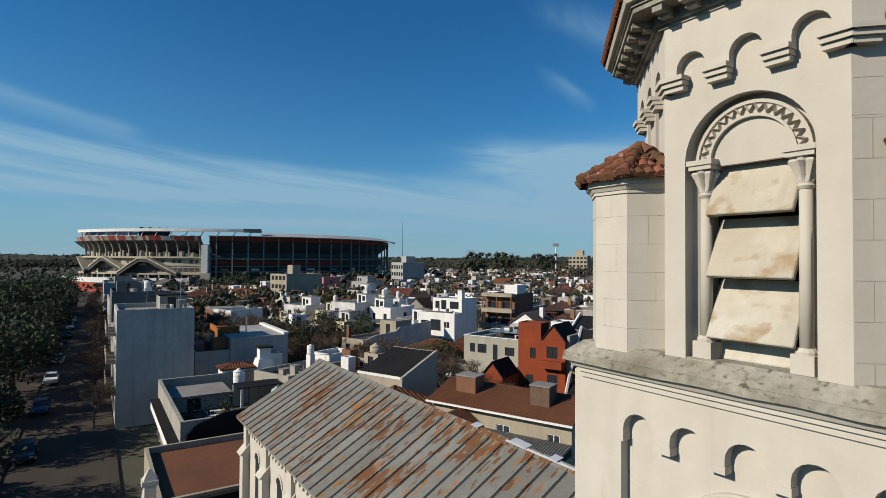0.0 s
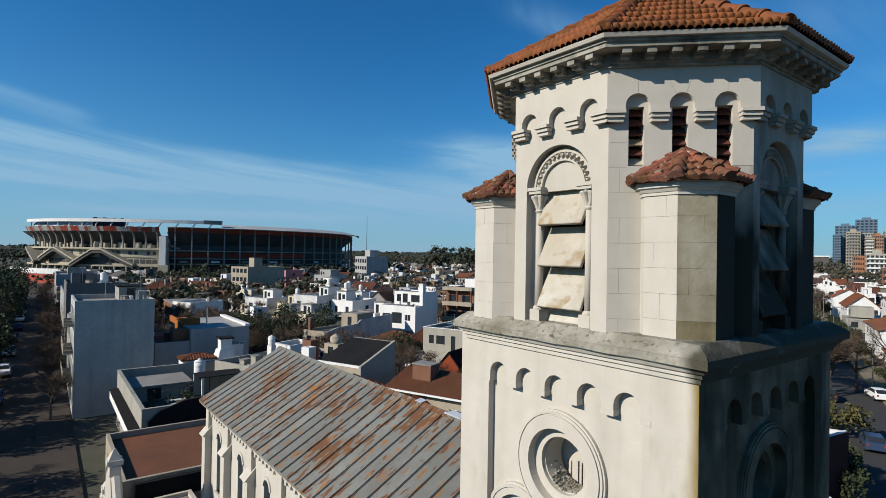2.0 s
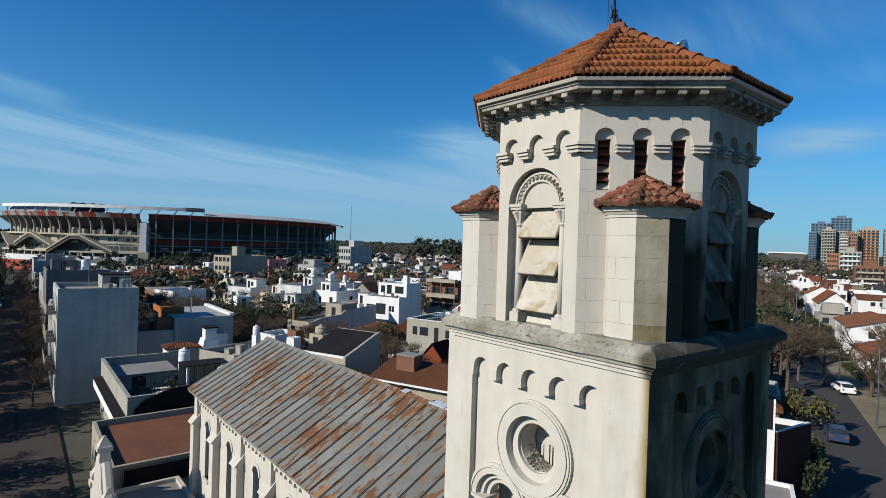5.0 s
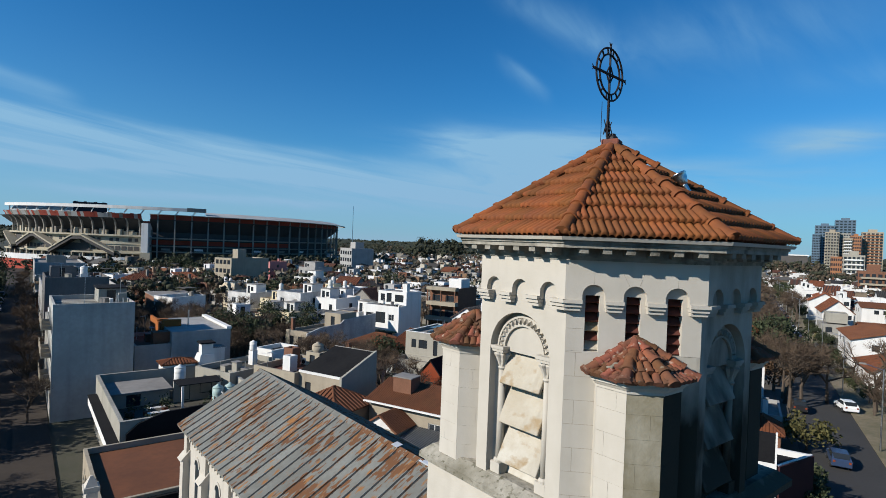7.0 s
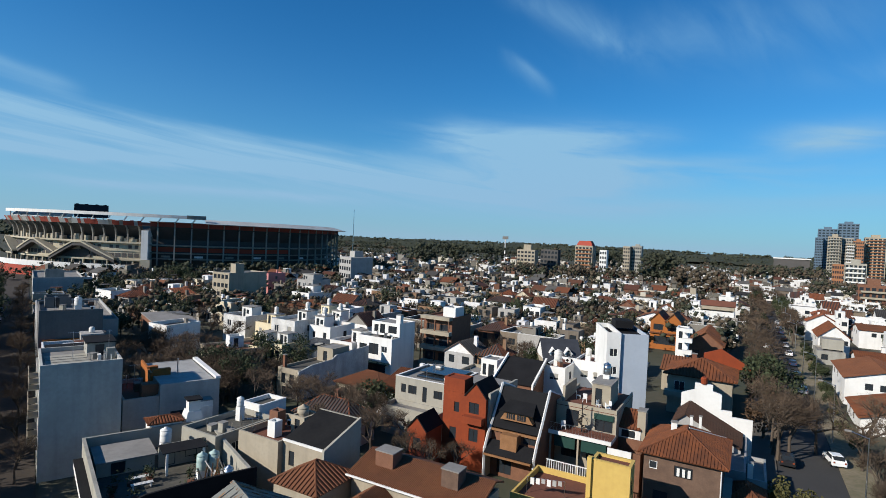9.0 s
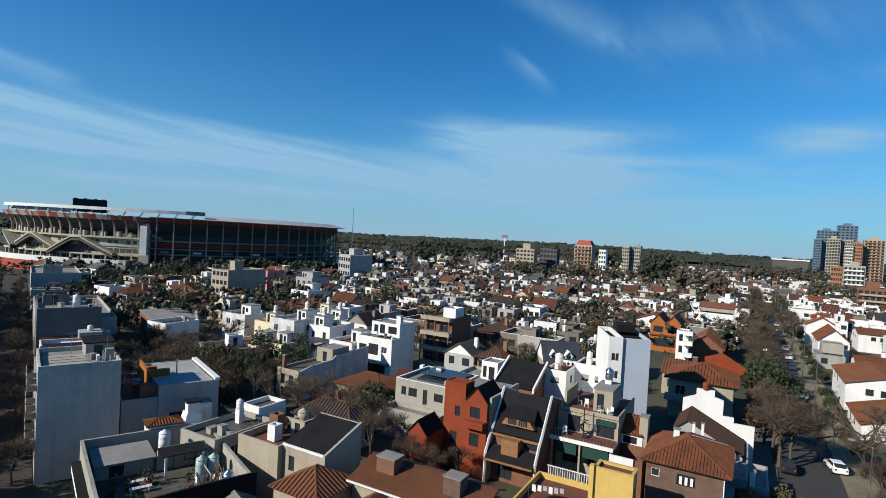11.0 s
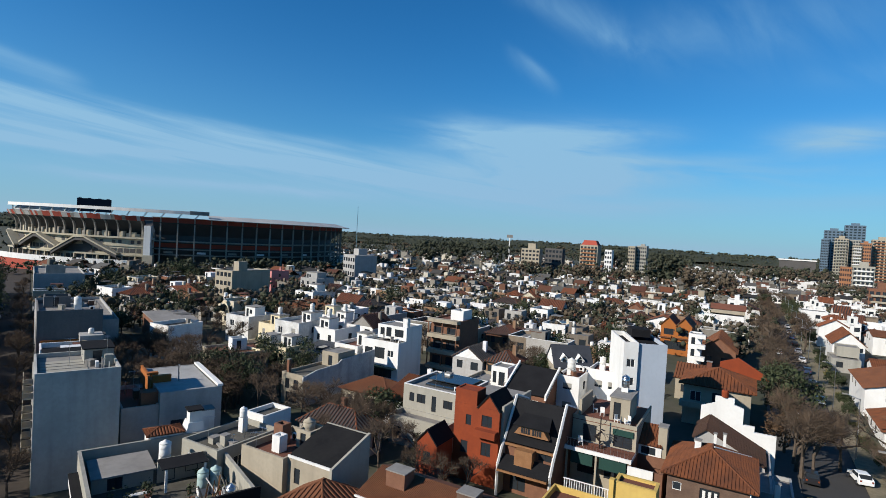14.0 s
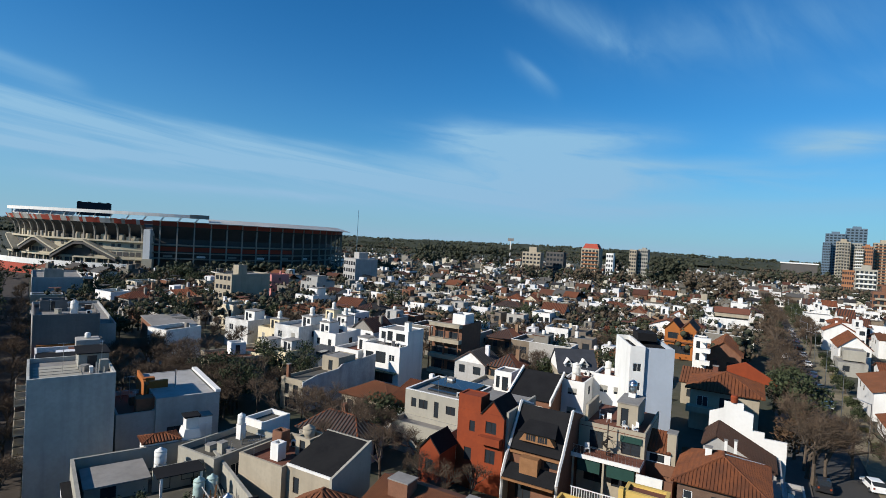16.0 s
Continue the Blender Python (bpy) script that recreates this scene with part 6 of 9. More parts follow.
slope(bm, (-0.2, 2.9, 5.9), (12.7, 2.9, 5.9), (12.7, 6.7, 7.1), (-0.2, 6.7, 7.1), 0.15, 0.16)
slope(bm, (12.7, 8.4, 6.5), (-0.2, 8.4, 6.5), (-0.2, 6.7, 7.1), (12.7, 6.7, 7.1), 0.15)
part("roof", bm, BROWN_ROOF, h)
part("white_gutter", mesh_of(box, -0.2, 12.7, 2.74, 2.88, 5.72, 5.86), WHITE, h)
chimney(h, 2.6, 5.4, 6.2, 1.9, 1.5, 1.6, BRICK)
chimney(h, 9.4, 5.2, 6.2, 1.6, 1.4, 1.7, BROWN_BRICK)
shell(h, 1.6, 4.8, 0.6, 3.38, 0, 4.6, BEIGE, [("f", 1.9, 2.7, 2.8, 4.0, "w")], name="porch")
gable_roof(h, 1.6, 4.8, 0.6, 4.0, 4.61, 1.1, BROWN_ROOF, WHITE, "y", 0.2, 0.16)
shell(h, 5.0, 12.4, -3.4, 3.38, 0, 3.5, BEIGE, [("f", 1.0, 2.2, 1.2, 2.6, "w")], name="lower_wing")
bm = bmesh.new()
slope(bm, (4.9, -3.5, 3.62), (12.5, -3.5, 3.62), (12.5, 3.37, 4.3), (4.9, 3.37, 4.3), 0.06, 0.22)
part("lower_roof", bm, CORRUGATED, h, "grey corrugated sheet roof")
h = house(TOWN, -32.2, 33.6, "low wing with ribbed brown tile roof")
shell(h, 0, 4.9, 0, 5.2, 0, 5.3, BEIGE, [])
hip_roof(h, 0, 4.9, 0, 5.2, 5.3, 1.5, BROWN_ROOF, 0.35, 0.4)

# white modern house
h = house(TOWN, -63.5, 84.5, "white modern three storey house with large windows")
shell(h, 0, 8.3, 0, 8, 0, 7.6, WHITE, [("f", 0.6, 2.4, 4.4, 6.0, "k"), ("f", 2.9, 5.2, 4.2, 6.3, "k"), ("f", 5.9, 7.2, 4.8, 6.0, "w"), ("f", 1.0, 7.0, 0.8, 2.6, "k")])
deck(h, 0, 8.3, 0, 8, 7.0, CONCRETE)
shell(h, 1.6, 8.3, 2.5, 8.0, 7.61, 10.2, WHITE, [("f", 0.6, 1.6, 8.2, 9.6, "k"), ("f", 2.0, 3.2, 8.0, 9.8, "k"), ("f", 4.0, 6.0, 8.2, 9.6, "k")], name="penthouse")
deck(h, 1.6, 8.3, 2.5, 8.0, 10.0, CONCRETE)
chimney(h, 7.6, 3.4, 10.0, 1.0, 1.0, 1.8, WHITE)
for x in (0.6, 3.2, 5.8):
    part("awning", mesh_of(box, x, x + 2.2, -1.2, -0.02, 2.7, 2.9, pose(0, 0, 0)), GREEN, h, "dark green canvas awning")

# brick balcony building
h = house(TOWN, -57.2, 98.2, "brick balcony building with cream bands", "apartment house", "apartment_house")
shell(h, 0, 6.8, 1.2, 10, 0, 10.6, BRICK, [w for k in range(3) for w in (("f", 0.6, 3.0, 1.0 + 3 * k, 3.0 + 3 * k, "k"), ("f", 3.8, 6.2, 1.0 + 3 * k, 3.0 + 3 * k, "k"))])
deck(h, 0, 6.8, 1.2, 10, 10.3, CLAY)
for k in range(4):
    part("balcony_band", mesh_of(box, -0.1, 6.9, -0.3, 1.19, 0.5 + 3.2 * k, 1.3 + 3.2 * k) if k < 3 else mesh_of(box, -0.1, 6.9, -0.3, 1.19, 10.1, 10.8), BEIGE, h)
for x in (0, 3.3, 6.6):
    part("column", mesh_of(box, x, x + 0.2, -0.2, 0.0, 1.31, 10.1), BRICK, h)
shell(h, 3.0, 6.0, 4, 8, 10.31, 12.4, WHITE, [], name="stair_house")

# orange twin gable house
h = house(TOWN, -19.6, 156.5, "orange house with two timber gables")
shell(h, 0, 7.6, 0, 9, 0, 8.0, ORANGE, [("f", 0.8, 3.2, 5.2, 6.8, "k"), ("f", 4.4, 6.8, 5.2, 6.8, "k"), ("f", 1, 6.4, 1.4, 3.6, "k")])
part("cornice", mesh_of(box, -0.1, 7.7, -0.5, -0.01, 4.3, 4.6), BROWN_ROOF, h)
gable_roof(h, 0, 3.75, 0, 9, 8.0, 2.0, BROWN_ROOF, ORANGE, "y", 0.3)
gable_roof(h, 3.85, 7.6, 0, 9, 8.0, 2.0, BROWN_ROOF, ORANGE, "y", 0.3)

# dark gabled house behind the red roof
h = house(TOWN, -9.0, 144.0, "dark brick house with steep brown roof")
shell(h, 0, 7.6, 0, 15, 0, 4.8, BRICK, [("f", 1.0, 2.6, 1.6, 3.2, "k"), ("f", 4.6, 6.4, 1.6, 3.2, "k"), ("r", 4, 6, 1.4, 3.2, "k")])
gable_roof(h, 0, 7.6, 0, 15, 4.8, 3.0, BROWN_ROOF, BRICK, "y", 0.4, 0.5)

h = house(TOWN, -10.6, 112.0, "low house with brown tile roof beside the avenue houses")
shell(h, 0, 6.6, 0, 9, 0, 4.2, BEIGE, [("f", 1.0, 2.2, 1.4, 2.8, "k"), ("f", 4.0, 5.2, 1.4, 2.8, "k")])
gable_roof(h, 0, 6.6, 0, 9, 4.2, 1.9, BROWN_ROOF, BEIGE, "x", 0.35, 0.5)
chimney(h, 5.4, 3.0, 5.0, 0.9, 0.9, 2.2, CLAY)

# slim white block with stacked balconies
h = house(TOWN, -11.0, 137.0, "slim white block with three stacked balconies", "apartment house", "apartment_house")
shell(h, 0, 2.6, 0, 4, 0, 9.0, WHITE, [("f", 0.6, 1.4, 6.6, 8.2, "k"), ("f", 0.6, 1.4, 3.9, 5.5, "k")])
deck(h, 0, 2.6, 0, 4, 8.7, CONCRETE)
for z in (3.2, 5.9, 8.2):
    part("balcony", mesh_of(box, 1.5, 3.6, -1.5, -0.01, z, z + 0.9), WHITE, h)

# long white house by the avenue, and white blocks beyond it
h = house(TOWN, -14.4, 204.0, "long white house with cream attic and tile roof")
shell(h, 0, 13.8, 0, 10, 0, 7.0, WHITE, [("f", 9.6, 10.8, 3.6, 4.8, "k"), ("f", 6.4, 7.4, 3.6, 4.8, "k"), ("r", 2, 4, 3.4, 5.0, "k")])
deck(h, 0, 13.8, 0, 4.9, 6.6, CONCRETE)
shell(h, 3.6, 13.79, 5.0, 9.99, 7.01, 8.6, BEIGE, [], name="attic")
gable_roof(h, 3.6, 13.79, 5.0, 9.99, 8.6, 1.5, CLAY, BEIGE, "x", 0.3)
h = house(TOWN, -7.6, 258.0, "white two storey house with flat roof")
shell(h, 0, 7.2, 0, 8, 0, 8.2, WHITE, [("f", 1.0, 2.4, 5.2, 6.8, "k"), ("f", 4.6, 6.0, 5.2, 6.8, "k")])
deck(h, 0, 7.2, 0, 8, 7.9, CONCRETE)
part("roof_hut", mesh_of(box, 2.4, 4.2, 3.0, 5.0, 8.0, 10.0), WHITE, h)
h = house(TOWN, -22.6, 255.0, "white block with low roof hut")
shell(h, 0, 6.4, 0, 8, 0, 8.2, WHITE, [("f", 0.8, 2.0, 5.4, 6.8, "k"), ("f", 3.6, 5.2, 5.4, 6.8, "k")])
deck(h, 0, 6.4, 0, 8, 7.9, CONCRETE)
part("roof_hut", mesh_of(box, 3.6, 6.0, 4.0, 7.0, 8.0, 10.6), BEIGE, h)

# dark roof with two white dormers
h = house(TOWN @ pose(-29.0, 96.2, 0, 0, 0, 30), 0, 0, "house with dark slate roof and two white gabled dormers")
shell(h, 0, 6.9, 0, 8, 0, 5.6, BEIGE, [("f", 1, 2.2, 3, 4.4, "w"), ("f", 4, 5.2, 3, 4.4, "w")])
gable_roof(h, 0, 6.9, 0, 8.0, 5.6, 3.4, ROOF_SLATE, WHITE, "x", 0.2)
for x in (1.2, 4.0):
    bm = bmesh.new()
    box(bm, x, x + 1.3, 0.9, 2.6, 6.0, 7.0)
    dm = part("dormer", bm, WHITE, h)
    part("dormer_window", mesh_of(box, x + 0.3, x + 1.0, 0.86, 0.89, 6.2, 6.9), GLASS, dm)
    g = bmesh.new()
    slope(g, (x - 0.2, 3.4, 6.8), (x - 0.2, 0.7, 6.8), (x + 0.65, 0.7, 7.75), (x + 0.65, 3.4, 7.75), 0.14)
    slope(g, (x + 1.5, 0.7, 6.8), (x + 1.5, 3.4, 6.8), (x + 0.65, 3.4, 7.75), (x + 0.65, 0.7, 7.75), 0.14)
    part("dormer_roof", g, WHITE, dm)

# hipped tile house further down the avenue, with the red wall
h = house(TOWN, -7.8, 97.5, "white house with wide brown hipped tile roof")
shell(h, 0, 9.6, 0, 10, 0, 6.5, BEIGE, [("f", 1.0, 2.6, 3.8, 5.4, "w"), ("f", 4.2, 6.2, 3.6, 5.6, "k"), ("r", 2, 3.4, 3.8, 5.2, "k")])
hip_roof(h, 0, 9.6, 0, 10, 6.5, 2.3, HOUSE_TILE, 0.7, 0.5)
bm = bmesh.new()
prism(bm, [(0, 6.6), (7.5, 6.6), (7.5, 7.2), (2.8, 9.9), (0, 8.8)], 0, 0.3, Matrix(((1, 0, 0, 4.6), (0, 0, -1, 10.8), (0, 1, 0, 0), (0, 0, 0, 1))))
part("red_wall", bm, RED, h)
part("balcony", mesh_of(box, -0.4, 3.5, -1.6, -0.01, 3.0, 3.9), BEIGE, h)

# white houses across the avenue
for p, q, w, d, e, ri, rm, ax, lab in (
        (19.6, 123.8, 12, 17, 5.2, 1.7, BROWN_ROOF, "y", "white house with brown gabled roof across the avenue"),
        (19.4, 105.0, 11, 13, 2.6, 1.6, HOUSE_TILE, "y", "low white house with red tile roof across the avenue"),
        (22.0, 84.0, 12, 14, 3.6, 1.8, HOUSE_TILE, "y", "low white house with tile roof behind a garden"),
        (20.4, 178.7, 7, 14, 5.6, 3.0, HOUSE_TILE, "y", "tall white house with steep orange tile roof"),
        (26.5, 160.0, 8, 9, 3.2, 1.5, HOUSE_TILE, "x", "cream house with red tile roof behind a hedge"),
        (33.0, 205.0, 13, 12, 5.6, 1.2, BROWN_ROOF, "x", "white house with low brown roof and garden")):
    h = house(TOWN, p, q, lab)
    shell(h, 0, w, 0, d, 0, e, WHITE, [("l", 2.0, 3.4, e - 2.0, e - 0.8, "k"), ("l", 6, 7.4, e - 2.0, e - 0.8, "k"), ("f", 3, 4.2, e - 2.0, e - 0.8, "k"), ("f", 5.2, 6.6, e - 2.0, e - 0.8, "k")])
    gable_roof(h, 0, w, 0, d, e, ri, rm, WHITE, ax, 0.4, 0.4)
    chimney(h, w * 0.7, d * 0.6, e + 0.3, 0.7, 0.7, ri + 0.9, WHITE)
h = house(TOWN, 19.0, 166.0, "grey house with stepped flat roofs across the avenue")
shell(h, 0, 6.0, 0, 9.0, 0, 3.4, GREYWALL, [("l", 2.0, 3.6, 1.2, 2.6, "k"), ("f", 1.0, 2.4, 1.2, 2.6, "k")])
deck(h, 0, 6.0, 0, 9.0, 3.1, CONCRETE)
shell(h, 1.4, 6.0, 3.6, 9.0, 3.41, 6.0, LGREY, [("l", 1.2, 2.6, 3.9, 5.2, "k")], name="upper_wall")
deck(h, 1.4, 6.0, 3.6, 9.0, 5.8, CONCRETE)
h = house(TOWN, 17.8, 255.0, "long white two storey house with flat roofs")
shell(h, 0, 9.0, 0, 10, 0, 7.0, WHITE, [("f", 1.0, 2.4, 4.2, 5.6, "k"), ("f", 5.0, 6.6, 4.2, 5.6, "k"), ("l", 2.0, 3.4, 4.2, 5.6, "k")])
deck(h, 0, 9.0, 0, 10, 6.6, CONCRETE)
shell(h, 9.01, 18.0, 2.0, 10, 0, 6.0, WHITE, [("f", 2.0, 3.4, 3.4, 4.8, "k"), ("f", 5.4, 7.0, 3.4, 4.8, "k")], name="wing")
deck(h, 9.01, 18.0, 2.0, 10, 5.6, CLAY)

# four storey block far left of the middle
h = house(TOWN, -155.3, 121.5, "cream four storey block with window bands", "apartment house", "apartment_house")
shell(h, 0, 8.4, 0, 16, 0, 12.4, BEIGE, grid_wins("f", 0.4, 8.0, 4, 1.6, 3.0, 4, 2.9, 1.4, "k"))
deck(h, 0, 8.4, 0, 16, 12.0, CONCRETE)
shell(h, 5.2, 7.8, 3, 6.5, 12.01, 15.4, BEIGE, [], name="tank_room")

# ---- houses along the left street ----
h = house(LEFT, -85.7, 2.0, "four storey grey block with blank side wall", "apartment house", "apartment_house")
shell(h, 10.4, 20, 0, 7.4, 0, 12.2, BLOCK_WALL, grid_wins("f", 0.4, 9.2, 3, 1.0, 2.6, 4, 2.9, 1.4, "w"))
deck(h, 10.4, 20, 0, 7.4, 11.7, CONCRETE)
shell(h, 0, 10.39, 0, 7.4, 0, 9.0, GREYWALL, grid_wins("f", 0.8, 9.6, 3, 1.0, 2.6, 3, 2.9, 1.4, "w"), name="rear_wall")
deck(h, 0, 10.39, 0, 7.4, 8.6, CONCRETE, name="rear_roof")
for k in range(1, 4):
    for u in (12.3, 15.2, 18.0):
        b_ = part("balcony", mesh_of(box, u - 1.0, u + 1.0, -0.9, -0.01, 0.75 + 2.9 * k, 0.9 + 2.9 * k), BEIGE, h)
        part("rail", mesh_of(box, u - 1.0, u + 1.0, -0.9, -0.84, 0.902 + 2.9 * k, 1.75 + 2.9 * k), BEIGE, b_)
part("pale_sheeting", mesh_of(box, 13.0, 19.6, 0.5, 4.6, 11.702, 11.76), LGREY, h, "pale sheets laid over the flat roof")
for u in (14.3, 15.6, 16.9, 18.2):
    part("sheet_seam", mesh_of(box, u, u + 0.06, 0.5, 4.6, 11.762, 11.80), CONCRETE, h)
shell(h, 11.0, 15.2, 4.4, 7.2, 11.71, 13.3, GREYWALL, [("r", 0.8, 1.7, 11.8, 13.1, "k")], name="rooftop_room")
part("rooftop_room_roof", mesh_of(box, 10.8, 15.4, 4.2, 7.3, 13.31, 13.43), TAR, h)
part("low_parapet_pier", mesh_of(box, 16.2, 17.0, 6.2, 7.0, 11.71, 12.9), LGREY, h)
shell(h, 3.0, 8.0, 1.0, 5.6, 8.61, 11.0, GREYWALL, [("r", 1.0, 2.0, 8.8, 10.6, "k")], name="stair_room")
part("stair_room_roof", mesh_of(box, 2.8, 8.2, 0.8, 5.8, 11.01, 11.15), TAR, h)
antenna(LEFT, -69.5, 5.0, 11.7, 3.2)
h = house(LEFT, -66.0, 9.5, "blue-white building with pale flat roof", "house")
shell(h, -14, -2.0, 4.2, 11.0, 0, 8.2, BLUEWALL, [("r", 1.2, 2.6, 3.4, 4.8, "k")])
part("roof", mesh_of(box, -13.8, -2.2, 4.4, 10.4, 8.0, 8.15), BLUEWALL, h)
part("white_parapet", mesh_of(box, -14, -1.9, 10.5, 11.1, 8.21, 8.5), WHITE, h)
part("flue_pipe", mesh_of(rod, (-6.5, 7.0, 8.15), (-6.5, 7.0, 10.2), 0.1, 8), STEEL, h)
part("orange_parapet", mesh_of(box, -14, -9.2, 3.9, 4.15, 6.4, 8.75), ORANGE, h)
part("orange_parapet", mesh_of(box, -9.9, -9.2, 4.16, 5.2, 8.16, 8.8), ORANGE, h)
part("orange_parapet", mesh_of(box, -9.1, -6.6, 3.9, 4.15, 6.4, 8.6), ORANGE, h)
part("orange_parapet", mesh_of(box, -7.2, -6.6, 4.16, 6.2, 8.16, 9.0), ORANGE, h)
part("brick_hut", mesh_of(box, -4.6, -3.0, 2.4, 4.18, 6.31, 8.1), BRICK, h)
shell(h, -12, -2.4, 0.4, 4.19, 0, 6.8, BLUEWALL, [], name="lower_wing")
deck(h, -12, -2.4, 0.4, 4.19, 6.3, CLAY)
chimney(h, 0.8, 8.6, 0, 1.6, 1.4, 6.6, WHITE, "service_tower")
# flat roofed house with a walled terrace
h = house(LEFT, -61.0, 5.5, "weathered flat roofed house with walled roof terrace")
shell(h, 0, 16.6, 0, 11.8, 0, 5.5, LGREY, [("f", 1.5, 2.7, 1.2, 2.6, "w"), ("f", 5.6, 6.8, 1.2, 2.6, "w"), ("f", 9.6, 10.8, 1.2, 2.6, "w")])
deck(h, 0, 16.6, 0, 11.8, 3.4, TERRACE)
coping(h, 0, 16.6, 0, 11.8, 5.5, GREYWALL)
part("white_cornice", mesh_of(box, 1.2, 16.4, -0.75, -0.01, 3.1, 3.9), WHITE, h)
part("black_cornice_cap", mesh_of(box, 1.2, 16.5, -0.8, -0.011, 3.902, 4.0), TAR, h)
bm = bmesh.new()
prism(bm, [(0.4, 0), (11.8, 0), (11.8, 6.2), (7.5, 6.15), (3.0, 5.9), (1.2, 5.3), (0.4, 4.6)], 0, 0.22, Matrix(((0, 0, 1, 16.62), (1, 0, 0, 0), (0, 1, 0, 0), (0, 0, 0, 1))))
part("tar_wall", bm, TAR, h, "black tarred party wall")
# low rooms on the terrace, with a weathered slab over them
shell(h, 1.2, 5.6, 0.7, 5.6, 3.42, 4.75, LGREY, [("r", 1.2, 2.4, 3.5, 4.6, "k")], name="terrace_room")
part("terrace_room_roof", mesh_of(box, 1.1, 5.9, 0.6, 5.8, 4.752, 4.9), CONCRETE, h)
shell(h, 5.61, 5.9, 5.9, 11.5, 3.42, 5.6, LGREY, [("r", 0.6, 1.5, 3.5, 5.3, "k"), ("r", 2.4, 4.6, 4.0, 5.2, "k")], name="screen_wall")
for x, y in ((8.2, 6.2), (8.2, 9.5)):
    part("post", mesh_of(box, x - 0.1, x + 0.1, y - 0.1, y + 0.1, 3.42, 5.6), WHITE, h)
part("lean_to_roof", mesh_of(box, 5.92, 8.4, 5.8, 9.8, 5.602, 5.68), TAR, h)
tank(LEFT, -57.4, 12.4, 3.4, 0.55, 1.3, WHITE, 1.7)
for y in (14.4, 15.5):
    tank(LEFT, -51.0, y, 3.4, 0.5, 1.5, PALEGREEN, 0.7)
tank(LEFT, -46.6, 15.6, 3.4, 0.45, 1.2, STEEL, 1.1)
h = house(LEFT, -61.4, 11.5, "small white wash house with red tile roof")
shell(h, -1.8, 0.38, 0.0, 3.2, 0, 5.9, WHITE, [("r", 1.2, 2.0, 3.8, 5.4, "k")])
hip_roof(h, -1.8, 0.38, 0.0, 3.2, 5.9, 0.4, HOUSE_TILE, 0.2, 0.3)
oven = thing("barbecue_chimney", LEFT @ pose(-63.4, 15.0, 0), "white masonry barbecue with stepped chimney", "barbecue")
part("base", mesh_of(box, 0, 2.4, 0, 2.0, 0, 5.2), WHITE, oven)
part("hood", mesh_of(prism, [(0, 0), (2.4, 0), (2.4, 2.0), (0, 2.0)], 5.202, 6.6, None, [(0.6, 0.3), (2.3, 0.3), (2.3, 1.7), (0.6, 1.7)]), WHITE, oven)
part("flue", mesh_of(box, 0.9, 2.2, 0.4, 1.6, 6.602, 7.8), WHITE, oven)
part("cap", mesh_of(box, 0.7, 2.4, 0.2, 1.8, 7.802, 7.95), TAR, oven)
part("opening", mesh_of(box, 2.401, 2.43, 0.5, 1.5, 4.2, 5.0), TAR, oven)
jrg = random.Random(21)
for i in range(16):
    ln = jrg.uniform(1.2, 2.6)
    pl = thing("timber_plank", LEFT @ pose(-48.8 + jrg.uniform(-0.8, 0.8), 14.9 + jrg.uniform(-1.4, 1.4), 3.42, jrg.uniform(-25, 25), jrg.uniform(-20, 20), jrg.uniform(0, 360)), "weathered timber plank leaning among roof junk", "plank", "planks on the terrace")
    part("board", mesh_of(box, -0.07, 0.07, -0.02, 0.02, 0, ln), jrg.choice((TIMBER, LGREY, WHITE)), pl)
for i in range(14):
    x, y = jrg.uniform(-55.0, -45.4), jrg.uniform(6.2, 16.4)
    k = jrg.uniform(0.2, 0.45)
    pt = thing("plant_pot", LEFT @ pose(x, y, 3.42), "clay pot with a small shrub on the terrace", "plant pot", "pots on the terrace")
    part("pot", mesh_of(lathe, [(k * 0.6, 0), (k * 0.8, k), (k * 0.7, k)], 10), CLAY, pt)
    bm = bmesh.new()
    for _ in range(60):
        p = Vector((jrg.gauss(0, k * 0.7), jrg.gauss(0, k * 0.7), k * 1.6 + abs(jrg.gauss(0, k))))
        a_ = Vector((jrg.gauss(0, 1), jrg.gauss(0, 1), jrg.gauss(0, 1))).normalized() * 0.12
        b_ = a_.cross(Vector((jrg.gauss(0, 1), jrg.gauss(0, 1), jrg.gauss(0, 1)))).normalized() * 0.06
        bm.faces.new([bm.verts.new(v) for v in (p - a_, p + b_, p + a_, p - b_)])
    part("shrub", bm, LEAVES, pt)
for i in range(2):
    bn = thing("bench", LEFT @ pose(-52.8 + 1.5 * i, 9.4, 3.42, 0, 0, 90), "white slatted bench on the roof terrace", "bench", "terrace benches")
    for k in range(3):
        part("slat", mesh_of(box, -0.9, 0.9, -0.25 + 0.18 * k, -0.12 + 0.18 * k, 0.42, 0.46), WHITE, bn)
    for s in (-0.7, 0.7):
        part("leg", mesh_of(box, s - 0.04, s + 0.04, -0.22, 0.22, 0, 0.418), WHITE, bn)

# brown flat roof beside the nave, and the church annexe
h = house(LEFT, -41.8, 3.0, "low building with brown membrane roof and cream parapet")
shell(h, 0, 9.6, 0, 12, 0, 4.9, BEIGE, [("f", 2, 3.2, 2.4, 3.8, "k"), ("f", 6, 7.2, 2.4, 3.8, "k")])
part("roof", mesh_of(box, 0.2, 9.4, 0.2, 11.8, 4.3, 4.5), BROWN_ROOF, h)
part("tar_strip", mesh_of(box, 9.61, 9.9, 0.6, 12, 3.6, 4.7), TAR, h)
an = thing("church_annexe", TOWER, "low church annexe with grey flat roof and ornate gable", "annexe")
